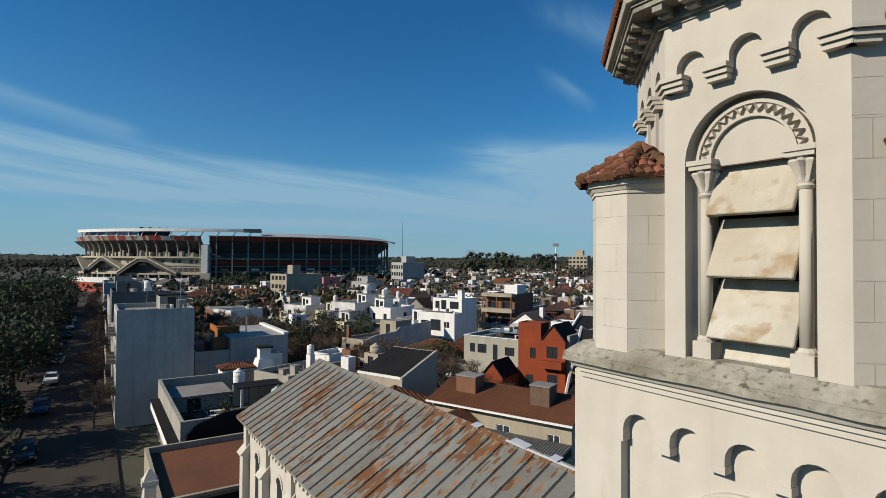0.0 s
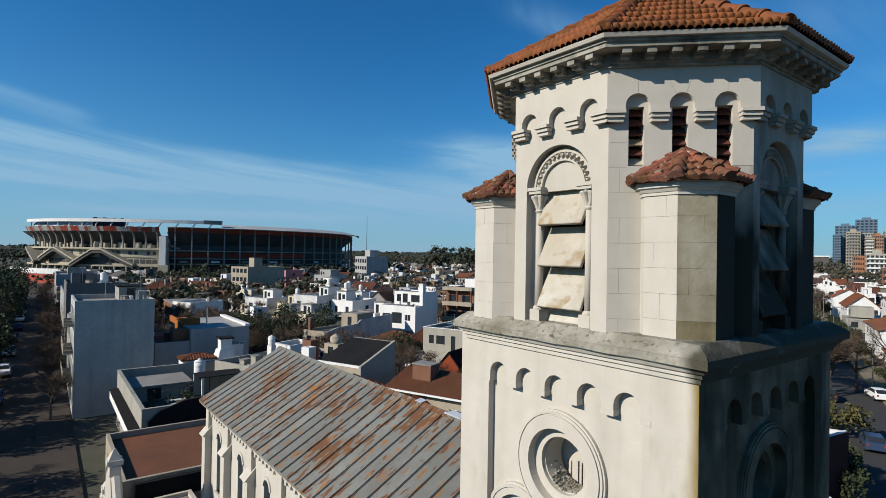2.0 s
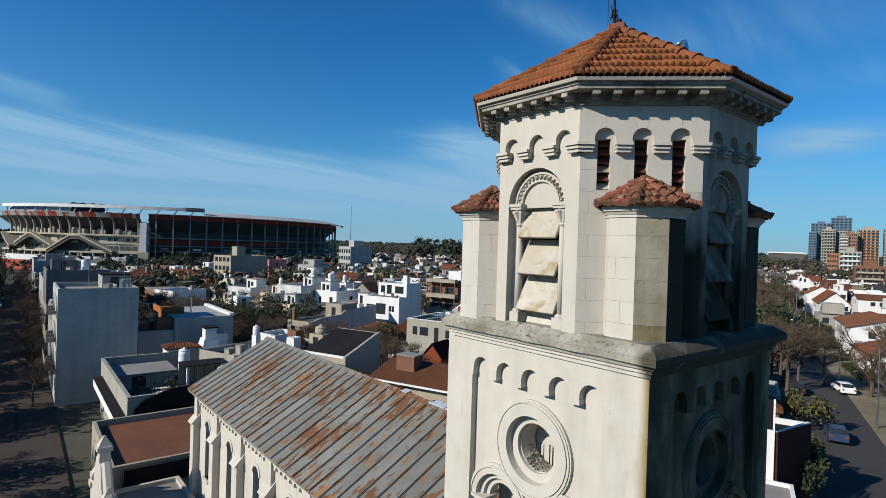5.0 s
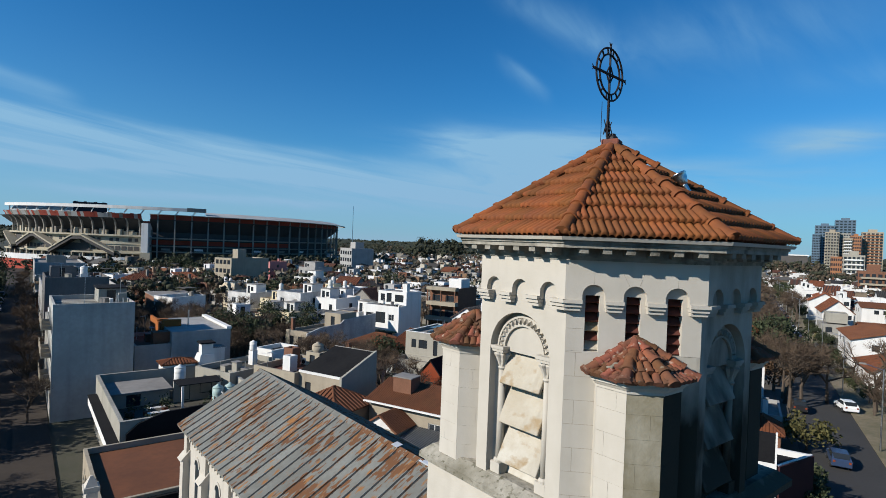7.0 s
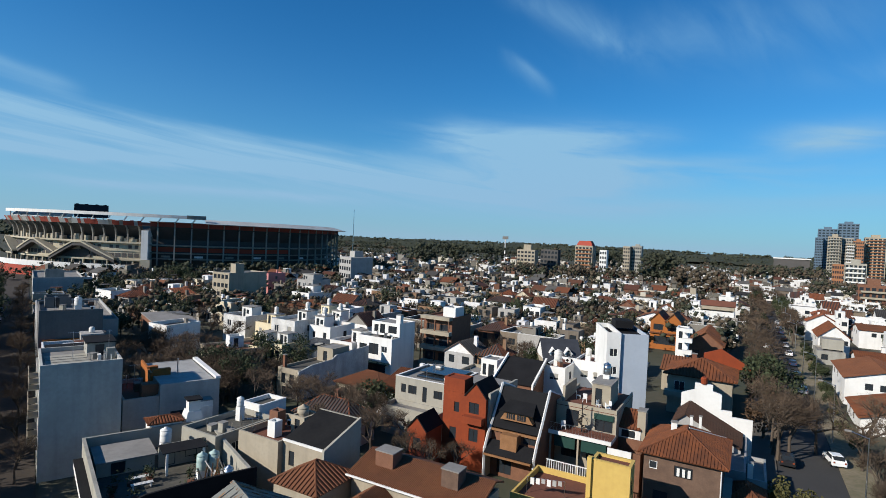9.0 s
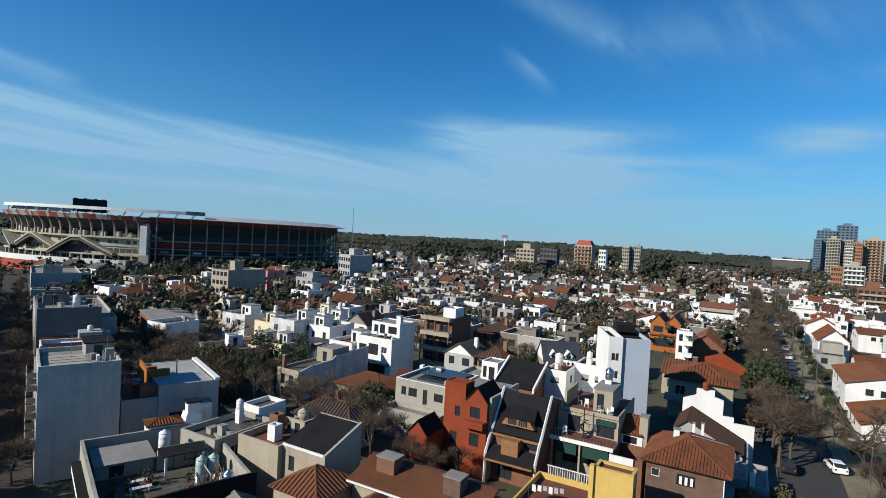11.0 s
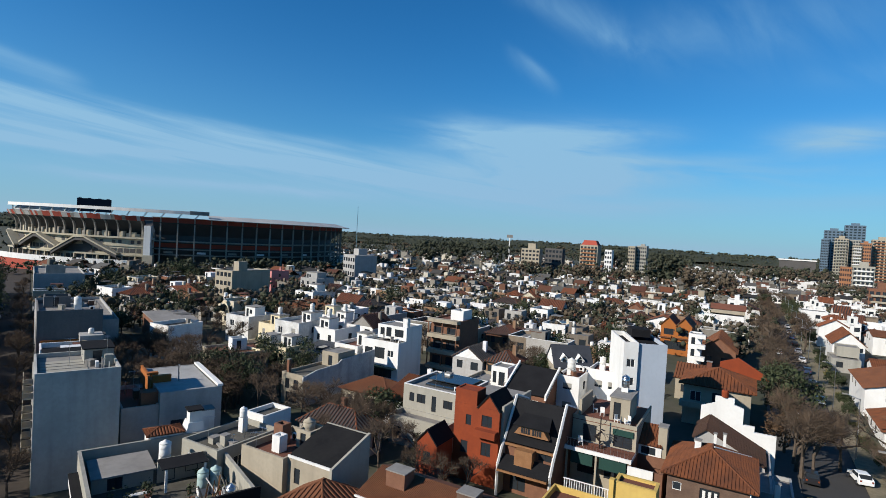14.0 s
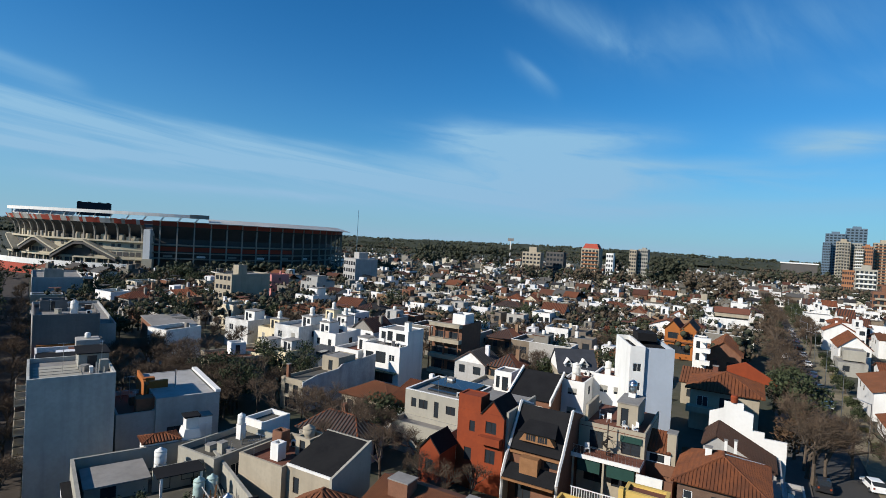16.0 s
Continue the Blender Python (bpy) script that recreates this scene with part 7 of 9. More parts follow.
shell(an, -3.2, 0.58, 14.0, 29.2, 0, 3.9, STONE, [])
part("roof", mesh_of(box, -3.0, 0.57, 14.2, 29.0, 3.5, 3.7), CONCRETE, an)
bm = bmesh.new()
prism(bm, [(0, 0), (8.0, 0), (8.0, 4.3), (7.2, 4.3), (7.2, 4.9), (6.4, 4.9), (5.2, 6.4), (4.6, 6.4), (4.6, 6.9), (3.4, 6.9), (3.4, 6.4), (2.8, 6.4), (1.6, 4.9), (0.8, 4.9), (0.8, 4.3), (0, 4.3)], 0, 0.5, Matrix(((0, 0, 1, -3.75), (0.66, 0, 0, 24.5), (0, 1, 0, 0), (0, 0, 0, 1))))
part("ornate_gable", bm, STONE, an)
for y, z in ((24.76, 4.3), (25.3, 4.9), (29.0, 4.9), (29.5, 4.3), (27.14, 6.9)):
    bm = bmesh.new()
    box(bm, -3.85, -3.15, y - 0.35, y + 0.35, z + 0.002, z + 0.25)
    prism(bm, [(-3.8, y - 0.3), (-3.2, y - 0.3), (-3.2, y + 0.3), (-3.8, y + 0.3)], z + 0.25, z + 0.75, None, [(-3.55, y - 0.05), (-3.45, y - 0.05), (-3.45, y + 0.05), (-3.55, y + 0.05)])
    part("pinnacle", bm, STONE, an)
for i, (a, b) in enumerate((((0.8, 4.9), (2.8, 6.4)), ((4.6, 6.9), (6.4, 4.9)))):
    part("raking_moulding", mesh_of(rod, (-3.5, 24.5 + 0.66 * a[0], a[1] + 0.1), (-3.5, 24.5 + 0.66 * b[0], b[1] + 0.1), 0.22, 6), STONE, an)
# wall beside the tower
h = house(TOWN, 3.3, 34.0, "dark red building with white gable wall beside the church")
shell(h, -1.2, 2.2, 0, 7.2, 0, 2.6, WHITE, [], name="low_wing")
deck(h, -1.2, 2.2, 0, 7.2, 2.35, CONCRETE, name="low_roof")
part("white_wall", mesh_of(box, -0.3, 1.05, 7.3, 7.55, 0, 6.0), WHITE, h)
part("dark_gable", mesh_of(box, -0.3, 0.93, 7.32, 7.55, 6.002, 8.0), TAR, h)
part("white_post", mesh_of(box, 0.932, 1.05, 7.3, 7.5, 6.002, 8.1), WHITE, h)
part("maroon_wall", mesh_of(prism, [(1.052, 7.55), (1.25, 7.4), (3.5, 11.2), (3.3, 11.35)], 0, 5.85), MAROON, h)
part("coping", mesh_of(prism, [(1.052, 7.5), (1.16, 7.42), (3.42, 11.24), (3.28, 11.4)], 5.852, 5.92), WHITE, h)
part("back_wall", mesh_of(prism, [(-0.3, 7.56), (-0.05, 7.56), (-0.05, 11.6), (3.3, 11.4), (3.3, 11.65), (-0.3, 11.85)], 0, 5.8), WHITE, h)
part("roof", mesh_of(prism, [(-0.04, 7.57), (1.04, 7.57), (3.28, 11.36), (-0.04, 11.56)], 5.2, 5.4), TAR, h)

for x0, x1, y1, hh, lb in ((-150, -116.5, 15, 9.0, "long blue-grey block in shade along the side street"), (-232, -204, 15.5, 9.5, "pale grey block at the end of the side street")):
    h = house(LEFT, x0, 2.6, lb, "apartment house", "apartment_house")
    shell(h, 0, x1 - x0, 0, y1 - 2.6, 0, hh, BLUEWALL, grid_wins("f", 4, x1 - x0 - 2, 6, 1.2, 2.6, 2, 3.2, 1.5, "k"))
    deck(h, 0, x1 - x0, 0, y1 - 2.6, hh - 0.6, CONCRETE)
    shell(h, x1 - x0 - 9, x1 - x0 - 4, 3, 8, hh - 0.59, hh + 2.0, GREYWALL, [], name="rooftop_room")

# long blank party wall among the trees
h = house(TOWN, -63.6, 64.0, "long old house with blank grey party wall and beige front")
shell(h, 0, 4.5, 0, 18, 0, 4.9, BEIGE, [("f", 0.8, 1.7, 2.4, 4.0, "k"), ("f", 2.6, 3.6, 2.4, 4.0, "k"), ("f", 1.0, 3.4, 0.3, 1.9, "k")])
deck(h, 0, 4.5, 0, 18, 4.5, TERRACE)
bm = bmesh.new()
prism(bm, [(-0.1, 0), (18.2, 0), (18.2, 6.3), (9.0, 6.0), (8.0, 5.4), (3.0, 5.3), (-0.1, 4.7)], 0, 0.22, Matrix(((0, 0, 1, 4.52), (1, 0, 0, 0), (0, 1, 0, 0), (0, 0, 0, 1))))
part("party_wall", bm, WEATHERED_WALL, h, "blank weathered pale grey party wall")
shell(h, 0.6, 4.2, 8.6, 13.0, 4.52, 7.0, BEIGE, [("f", 1.4, 2.3, 4.7, 6.4, "k")], name="rooftop_room")
deck(h, 0.6, 4.2, 8.6, 13.0, 6.9, CONCRETE)
chimney(h, 0.5, 1.0, 4.5, 0.5, 0.5, 2.2, BRICK)
h = house(TOWN, -54.5, 68.0, "low house with weathered brown tile roof among bare trees")
shell(h, 0, 9, 0, 7, 0, 3.2, BEIGE, [("f", 1.0, 2.2, 1.0, 2.4, "k"), ("f", 5, 6.2, 1.0, 2.4, "k")])
hip_roof(h, 0, 9, 0, 7, 3.2, 1.7, BROWN_ROOF, 0.4, 0.3)
h = house(TOWN, -44.8, 66.0, "small house with red tile lean-to roof")
shell(h, 0, 3.6, 0, 6.4, 0, 4.2, WHITE, [("f", 0.8, 2.0, 2.0, 3.2, "k")])
bm = bmesh.new()
slope(bm, (-0.2, -0.3, 4.2), (3.8, -0.3, 4.2), (3.8, 6.6, 6.2), (-0.2, 6.6, 6.2), 0.12, 0.28)
part("roof", bm, HOUSE_TILE, h)

# pale flat roofed houses beyond the trees
WEATHERED = material("weathered_white_paint", (0.62, 0.61, 0.58), 0.9, (0.34, 0.33, 0.31), 0.6, 3.0, 0.9, streaks=0.5)
CREAM = material("cream_paint", (0.66, 0.57, 0.38), 0.88, (0.52, 0.44, 0.29), 0.5, 3.0, 0.6, streaks=0.25)
PINK = material("pink_paint", (0.50, 0.20, 0.18), 0.88, (0.38, 0.15, 0.14), 0.5, 3.0, 0.6, streaks=0.25)


def flat_house(x0, x1, y0, y1, z, mat, label, floor=CONCRETE, hut=None, barrel=False, seed=0):
    """A flat roofed house with parapets, windows, a roof room and roof clutter."""
    rg = random.Random(seed)
    w, d = x1 - x0, y1 - y0
    hs = house(TOWN, x0, y0, label)
    wins = []
    for f in range(max(1, int(z // 2.9))):
        zb = z - 0.6 - 2.9 * (f + 1)
        if zb < -0.4:
            continue
        for k in range(max(2, int(w // 2.6))):
            c = w * (k + 0.5) / max(2, int(w // 2.6)) + rg.uniform(-0.25, 0.25)
            hw = rg.uniform(0.4, 0.75)
            wins.append(("f", max(0.3, c - hw), min(w - 0.3, c + hw), zb + 0.9, zb + 2.3, rg.choice("kws")))
    c = d * rg.uniform(0.3, 0.6)
    wins.append(("r", c, c + 1.1, z - 2.4, z - 1.2, "k"))
    shell(hs, 0, w, 0, d, 0, z, mat, wins)
    deck(hs, 0, w, 0, d, z - 0.6, floor)
    coping(hs, 0, w, 0, d, z, mat, 0.28)
    if hut:
        a, b, ww, dd, hh, hm = hut
        shell(hs, a, a + ww, b, b + dd, z - 0.59, z - 0.6 + hh, hm, [("f", 0.4, 1.2, z - 0.5, z + 1.4, "k"), ("f", 1.5, min(ww - 0.3, 2.4), z + 0.2, z + 1.2, "k")] if ww > 2.2 else [], name="roof_room")
        part("roof_room_slab", mesh_of(box, a - 0.12, a + ww + 0.12, b - 0.12, b + dd + 0.12, z - 0.59 + hh, z - 0.45 + hh), CONCRETE, hs)
        if barrel:
            tank(TOWN, x0 + a + ww / 2, y0 + b + dd / 2, z - 0.45 + hh, 0.5, 1.2, PLASTIC, 0.4)
    chimney(hs, w * rg.uniform(0.15, 0.85), d * rg.uniform(0.5, 0.85), z - 0.6, 0.6, 0.6, rg.uniform(1.4, 2.4), mat)
    return hs


flat_house(-84.0, -76.0, 70.5, 78.0, 5.4, CREAM, "low cream house with stepped parapet and flat roof", CLAY, (5.0, 3.0, 2.4, 2.6, 2.6, WEATHERED), False, 1)
flat_house(-75.6, -71.6, 72.5, 78.0, 6.0, CREAM, "small cream cube house with blank parapets", CONCRETE, (0.8, 2.2, 2.4, 2.4, 2.2, WEATHERED), False, 2)
flat_house(-85.2, -78.4, 82.5, 91.0, 8.5, WEATHERED, "weathered white two storey block", CONCRETE, (3.6, 4.0, 2.6, 3.4, 2.2, WHITE), True, 3)
flat_house(-77.6, -71.8, 86.0, 94.0, 7.6, WHITE, "white block with water tank on its roof", CLAY, (0.6, 1.0, 2.6, 3.0, 2.4, WHITE), True, 4)
flat_house(-69.7, -64.0, 83.6, 92.0, 5.8, WHITE, "white house with red roof terrace and flues", CLAY, (2.6, 3.6, 2.4, 2.6, 2.4, WHITE), False, 5)
flat_house(-108.0, -100.2, 88.6, 97.0, 6.4, WEATHERED, "weathered pale house with flat roof rooms", TERRACE, (3.0, 3.0, 3.4, 3.0, 2.4, WHITE), False, 6)
flat_house(-98.4, -91.0, 90.0, 98.0, 5.4, CREAM, "cream house with orange parapet band", CLAY, (1.0, 2.6, 3.0, 3.0, 2.2, CREAM), True, 7)
flat_house(-130.8, -123.0, 134.0, 145.0, 7.0, WHITE, "white house with stepped roof terraces", CONCRETE, (2.2, 4.0, 3.6, 4.0, 2.6, WHITE), False, 8)
flat_house(-150.2, -142.0, 156.0, 166.0, 8.8, BLUEWALL, "pale house with glazed upper storey", CONCRETE, (1.0, 2.0, 5.6, 5.0, 2.6, BLUEWALL), False, 9)
flat_house(-166.6, -161.6, 152.0, 161.0, 10.2, PINK, "narrow pink house with flat roof", CONCRETE, None, False, 10)
flat_house(-96.0, -89.6, 104.0, 112.0, 6.6, WHITE, "white corner house with parapets", CONCRETE, (2.6, 3.0, 2.8, 3.0, 2.4, CREAM), True, 11)
flat_house(-88.4, -82.0, 101.0, 110.0, 6.0, WHITE, "white terrace house with flues", CLAY, (0.8, 3.6, 3.0, 3.0, 2.4, WHITE), True, 12)
h = house(TOWN, -75.2, 79.6, "low house with pale sheet roof and skylights")
shell(h, 0, 5.0, 0, 6.0, 0, 4.2, WEATHERED, [("f", 1.0, 2.4, 2.2, 3.4, "k")])
bm = bmesh.new()
slope(bm, (-0.2, -0.3, 4.2), (5.2, -0.3, 4.2), (5.2, 6.2, 5.2), (-0.2, 6.2, 5.2), 0.08, 0.35)
part("roof", bm, CORRUGATED, h)
part("skylight", mesh_of(box, 3.2, 4.6, 1.2, 3.6, 4.46, 4.95), GLASS, h)
h = house(TOWN, -121.0, 113.0, "long low shed with weathered brown roof", "shed", "shed")
shell(h, 0, 9, 0, 17, 0, 4.6, BEIGE, [("f", 1.0, 3.0, 2.0, 3.6, "k"), ("f", 5.0, 7.6, 2.0, 3.6, "k")])
gable_roof(h, 0, 9, 0, 17, 4.6, 1.5, BROWN_ROOF, BEIGE, "y", 0.4, 0.5)
h = house(TOWN, -172.8, 127.0, "low hall with white sheet roof", "shed", "shed")
shell(h, 0, 11.5, 0, 10, 0, 4.2, BRICK, [])
gable_roof(h, 0, 11.5, 0, 10, 4.2, 1.0, WHITE, WHITE, "x", 0.3, 0.0)
h = house(TOWN, -45.0, 50.5, "garden shed house with timber front and tile roof")
shell(h, 0, 5, 0, 4, 0, 2.8, ORANGE, [("f", 1.0, 2.0, 0.8, 2.2, "k")])
gable_roof(h, 0, 5, 0, 4, 2.8, 1.2, BROWN_ROOF, BEIGE, "x", 0.3)

# further houses behind the grey block
h = house(LEFT, -126.0, 2.6, "blue-grey rendered block with cluttered flat roof", "apartment house", "apartment_house")
shell(h, 0, 14, 0, 9.4, 0, 11.6, DIMGREY, [("r", 5.0, 6.4, 5.2, 6.0, "w"), ("r", 6.6, 8.4, 2.2, 3.0, "w")])
deck(h, 0, 14, 0, 9.4, 11.0, CONCRETE)
part("ochre_band", mesh_of(box, 14.002, 14.5, 0.6, 6.2, 5.0, 6.6), ORANGE, h)
shell(h, 2, 6, 1, 5, 11.02, 13.0, DIMGREY, [("r", 1.4, 2.2, 11.2, 12.8, "k")], name="rooftop_room")
tank(LEFT, -117.0, 8.5, 11.0, 0.6, 1.4, WHITE, 0.8)
h = house(LEFT, -150.0, 24.0, "long low shed with pale sheet roof", "shed", "shed")
shell(h, 0, 16, 0, 9, 0, 5.0, BRICK, [])
part("roof", mesh_of(box, -0.2, 16.2, -0.2, 9.2, 5.002, 5.2), CONCRETE, h)
h = house(LEFT, -104.5, 27.0, "cream low house with flat roof behind bare trees")
shell(h, 0, 8, 0, 9.5, 0, 5.4, BEIGE, [("r", 2.0, 3.2, 2.6, 4.2, "k"), ("f", 3, 4.2, 2.6, 4.0, "k")])
deck(h, 0, 8, 0, 9.5, 5.0, CLAY)
shell(h, 2, 4.4, 4, 6.6, 5.02, 7.2, WHITE, [("r", 0.8, 1.6, 5.2, 6.8, "k")], name="rooftop_room")
# loose things on the near flat roofs
crg = random.Random(31)
for fm, x0, x1, y0, y1, z, n in ((LEFT, -74.4, -67, 6.6, 8.8, 11.7, 9), (LEFT, -85, -76.2, 3, 8.5, 8.6, 6), (LEFT, -124, -113, 4, 11, 11.0, 9), (TOWN, -48, -43.6, 37, 43, 5.4, 6), (TOWN, -42, -37.8, 37, 42, 5.8, 6), (TOWN, -39.6, -33, 65, 72, 6.8, 5), (TOWN, -37, -29, 77, 84, 5.1, 7), (TOWN, -62, -56, 85.5, 87, 7.0, 4), (TOWN, -22, -20, 79, 85, 8.6, 4), (LEFT, -78, -69, 11, 13, 6.3, 5)):
    for _ in range(n):
        m = fm @ pose(crg.uniform(x0, x1), crg.uniform(y0, y1), z, 0, 0, crg.choice((0, 0, 90, 45)))
        k = crg.random()
        if k < 0.3:
            b_ = thing("vent_pipe", m, "short grey vent pipe on a flat roof", "pipe", "roof vents")
            part("pipe", mesh_of(rod, (0, 0, 0), (0, 0, crg.uniform(0.7, 1.6)), 0.07, 8), STEEL, b_)
        elif k < 0.55:
            b_ = thing("roof_box", m, "small rendered service box on a flat roof", "box", "roof boxes")
            w_, d_, e_ = crg.uniform(0.5, 1.3), crg.uniform(0.5, 1.0), crg.uniform(0.5, 1.4)
            part("box", mesh_of(box, -w_ / 2, w_ / 2, -d_ / 2, d_ / 2, 0, e_), crg.choice((WHITE, LGREY, BRICK, CONCRETE)), b_)
            part("lid", mesh_of(box, -w_ / 2 - 0.05, w_ / 2 + 0.05, -d_ / 2 - 0.05, d_ / 2 + 0.05, e_ + 0.002, e_ + 0.08), CONCRETE, b_)
        elif k < 0.75:
            b_ = thing("air_conditioner", m, "white outdoor air conditioner unit on a roof", "air conditioner", "air conditioners")
            part("case", mesh_of(box, -0.4, 0.4, -0.15, 0.15, 0.08, 0.68), WHITE, b_)
            part("grille", mesh_of(lathe, [(0.22, -0.16), (0.22, -0.155), (0.02, -0.165)], 14, Matrix.Translation((-0.1, 0, 0.38)) @ Matrix.Rotation(math.pi / 2, 4, "X") @ Matrix.Scale(-1, 4, (0, 0, 1))), TAR, b_)
            for s_ in (-0.3, 0.3):
                part("foot", mesh_of(box, s_ - 0.04, s_ + 0.04, -0.15, 0.15, 0, 0.078), STEEL, b_)
        else:
            b_ = thing("aerial", m, "thin television aerial on a roof", "aerial", "roof aerials")
            hh = crg.uniform(1.8, 3.2)
            part("mast", mesh_of(rod, (0, 0, 0), (0, 0, hh), 0.025, 5), STEEL, b_)
            bm = bmesh.new()
            rod(bm, (-0.6, 0, hh - 0.1), (0.6, 0, hh - 0.1), 0.015, 4)
            for i in range(6):
                rod(bm, (-0.5 + 0.2 * i, -0.25, hh - 0.1), (-0.5 + 0.2 * i, 0.25, hh - 0.1), 0.01, 4)
            part("elements", bm, STEEL, b_)

COBBLE = material("worn_brown_asphalt", (0.052, 0.040, 0.030), 0.92, (0.030, 0.024, 0.019), 0.2, 2.5, 0.9, bump=0.3)
VERGE = material("sandy_verge", (0.21, 0.17, 0.115), 0.95, (0.10, 0.095, 0.05), 0.25, 2.0, 0.9, bump=0.3)
# ---- streets ----
def strip(name, frame_m, x0, x1, y0, y1, z, mat, label, cat, t=0.0):
    bm = bmesh.new()
    box(bm, x0, x1, y0, y1, z - max(t, 0.02), z, frame_m)
    return tagged(new(name, finish(bm, name, mat)), label, cat, kind="structure")


strip("road", TOWN, 7.5, 14.5, -40, 420, 0.03, ASPHALT, "grey asphalt avenue", "road")
strip("pavement", TOWN, 4.6, 7.5, -40, 420, 0.16, PAVING, "pale paved footway with kerb", "pavement", 0.16)
strip("pavement", TOWN, 14.5, 18.5, -40, 420, 0.16, VERGE, "pale paved footway with grass strips", "pavement", 0.16)
strip("road", LEFT, -420, 60, -6.0, -1.0, 0.035, COBBLE, "worn brown asphalt side street under trees", "road")
strip("pavement", LEFT, -420, 60, -1.0, 1.9, 0.165, COBBLE, "paved footway along the side street", "pavement", 0.16)
strip("pavement", LEFT, -420, 60, -9.0, -6.0, 0.165, COBBLE, "paved footway under the trees", "pavement", 0.16)

# ---- generic houses of the quarter ----
rng = random.Random(11)


def quarter_house(kind, rg, WALLS=WALLS):
    """One of the plain houses of the quarter, front-left corner at the origin."""
    hs = thing("house", Matrix.Identity(4), "", "house", "houses of the quarter")
    w, d = rg.uniform(4.8, 7.0), rg.uniform(6.0, 9.5)
    fl = rg.choice((1, 1, 1, 2, 2, 2, 2)) if kind != "tile" else rg.choice((1, 2))
    e = 0.4 + 2.9 * fl
    wins = []
    for f in range(fl):
        n = rg.choice((2, 2, 2, 3))
        for i in range(n):
            c = w * (i + 0.5) / n + rg.uniform(-0.3, 0.3)
            hw = rg.uniform(0.45, 0.85)
            lo = 0.4 + 2.9 * f + rg.choice((0.4, 0.9))
            if wins and abs(wins[-1][3] - lo) < 0.6 and i:
                lo = wins[-1][3]
            wins.append(("f", max(0.3, c - hw), min(w - 0.3, c + hw), lo, 0.4 + 2.9 * f + 2.3, "g"))
    for f in ("l", "r"):
        if rg.random() < 0.5:
            a = rg.uniform(1.0, d - 3.0)
            wins.append((f, a, a + rg.uniform(0.8, 1.4), e - 1.9, e - 0.7, "g"))
    lab = ""
    if kind == "flat":
        shell(hs, 0, w, 0, d, 0, e + 0.7, WALLS, wins)
        deck(hs, 0, w, 0, d, e, FLATROOF)
        if rg.random() < 0.5:
            coping(hs, 0, w, 0, d, e + 0.7, WHITE, 0.26)
        if rg.random() < 0.5:
            part("awning", mesh_of(box, w * 0.1, w * 0.55, d - 3.2, d - 0.3, e + 2.1, e + 2.2), FLATROOF, hs)
        if rg.random() < 0.75:
            rw, rd = rg.uniform(2.2, 3.6), rg.uniform(2.4, 3.8)
            rx, ry = rg.uniform(0.3, w - rw - 0.3), rg.uniform(1.5, d - rd - 0.4)
            rh = rg.uniform(2.2, 2.7)
            part("rooftop_room", mesh_of(box, rx, rx + rw, ry, ry + rd, e + 0.002, e + rh), WALLS, hs)
            part("room_door", mesh_of(box, rx + 0.6, rx + 1.4, ry - 0.03, ry, e + 0.1, e + 2.0), GLASS, hs)
            rg.random() < 0.4 and part("barrel_tank", mesh_of(lathe, [(0.4, e + rh), (0.42, e + rh + 0.2), (0.42, e + rh + 0.8), (0.25, e + rh + 0.95)], 12, Matrix.Translation((rx + rw / 2, ry + rd / 2, 0))), PLASTIC, hs, "", True)
        if rg.random() < 0.6:
            part("flue", mesh_of(box, w - 1.2, w - 0.5, d * 0.6, d * 0.6 + 0.6, e, e + 1.6), WALLS, hs)
        lab = "rendered house with flat roof, parapet and roof room"
    elif kind == "terrace":
        shell(hs, 0, w, 0, d, 0, e - 2.2, WALLS, [x for x in wins if x[4] < e - 2.4])
        deck(hs, 0, w, 0, d, e - 2.9, FLATROOF)
        y = rg.uniform(2.5, 4.0)
        top = [("f", 0.8, 2.0, e - 2.3, e - 0.6, "g"), ("f", w * 0.55, w * 0.55 + 1.6, e - 2.3, e - 0.6, "g")]
        shell(hs, 0.02, w * 0.93, y, d - 0.02, e - 2.85, e + 0.4, WALLS, top, name="upper_wall")
        deck(hs, 0.02, w * 0.93, y, d - 0.02, e, FLATROOF)
        part("flue", mesh_of(box, 0.6, 1.3, d * 0.7, d * 0.7 + 0.7, e, e + 1.5), WALLS, hs)
        rg.random() < 0.6 and part("barrel_tank", mesh_of(lathe, [(0.4, e), (0.42, e + 1.1), (0.25, e + 1.3)], 12, Matrix.Translation((w * 0.6, d * 0.75, 0))), PLASTIC, hs, "", True)
        lab = "rendered house with stepped terrace and water tank"
    else:
        shell(hs, 0, w, 0, d, 0, e, WALLS, wins)
        if rg.random() < 0.5:
            hip_roof(hs, 0, w, 0, d, e, rg.uniform(1.5, 2.3), PITCHROOF, 0.4, 0.5)
        else:
            gable_roof(hs, 0, w, 0, d, e, rg.uniform(1.6, 2.6), PITCHROOF, WALLS, rg.choice("xy"), 0.25, 0.5)
        part("chimney", mesh_of(box, w * 0.7, w * 0.7 + 0.7, d * 0.55, d * 0.55 + 0.6, e + 0.3, e + 2.8), WALLS, hs)
        lab = "house with pitched tile roof and chimney"
    tagged(hs, lab)
    hs["wide"] = w
    return hs


VARIANTS = {}
for kind, n in (("flat", 12), ("terrace", 6), ("tile", 10)):
    VARIANTS[kind] = [quarter_house(kind, rng) for _ in range(n)]
PALE = [quarter_house(k, rng, WHITE) for k in ("flat", "terrace", "tile", "terrace", "tile", "flat")]
used = set()

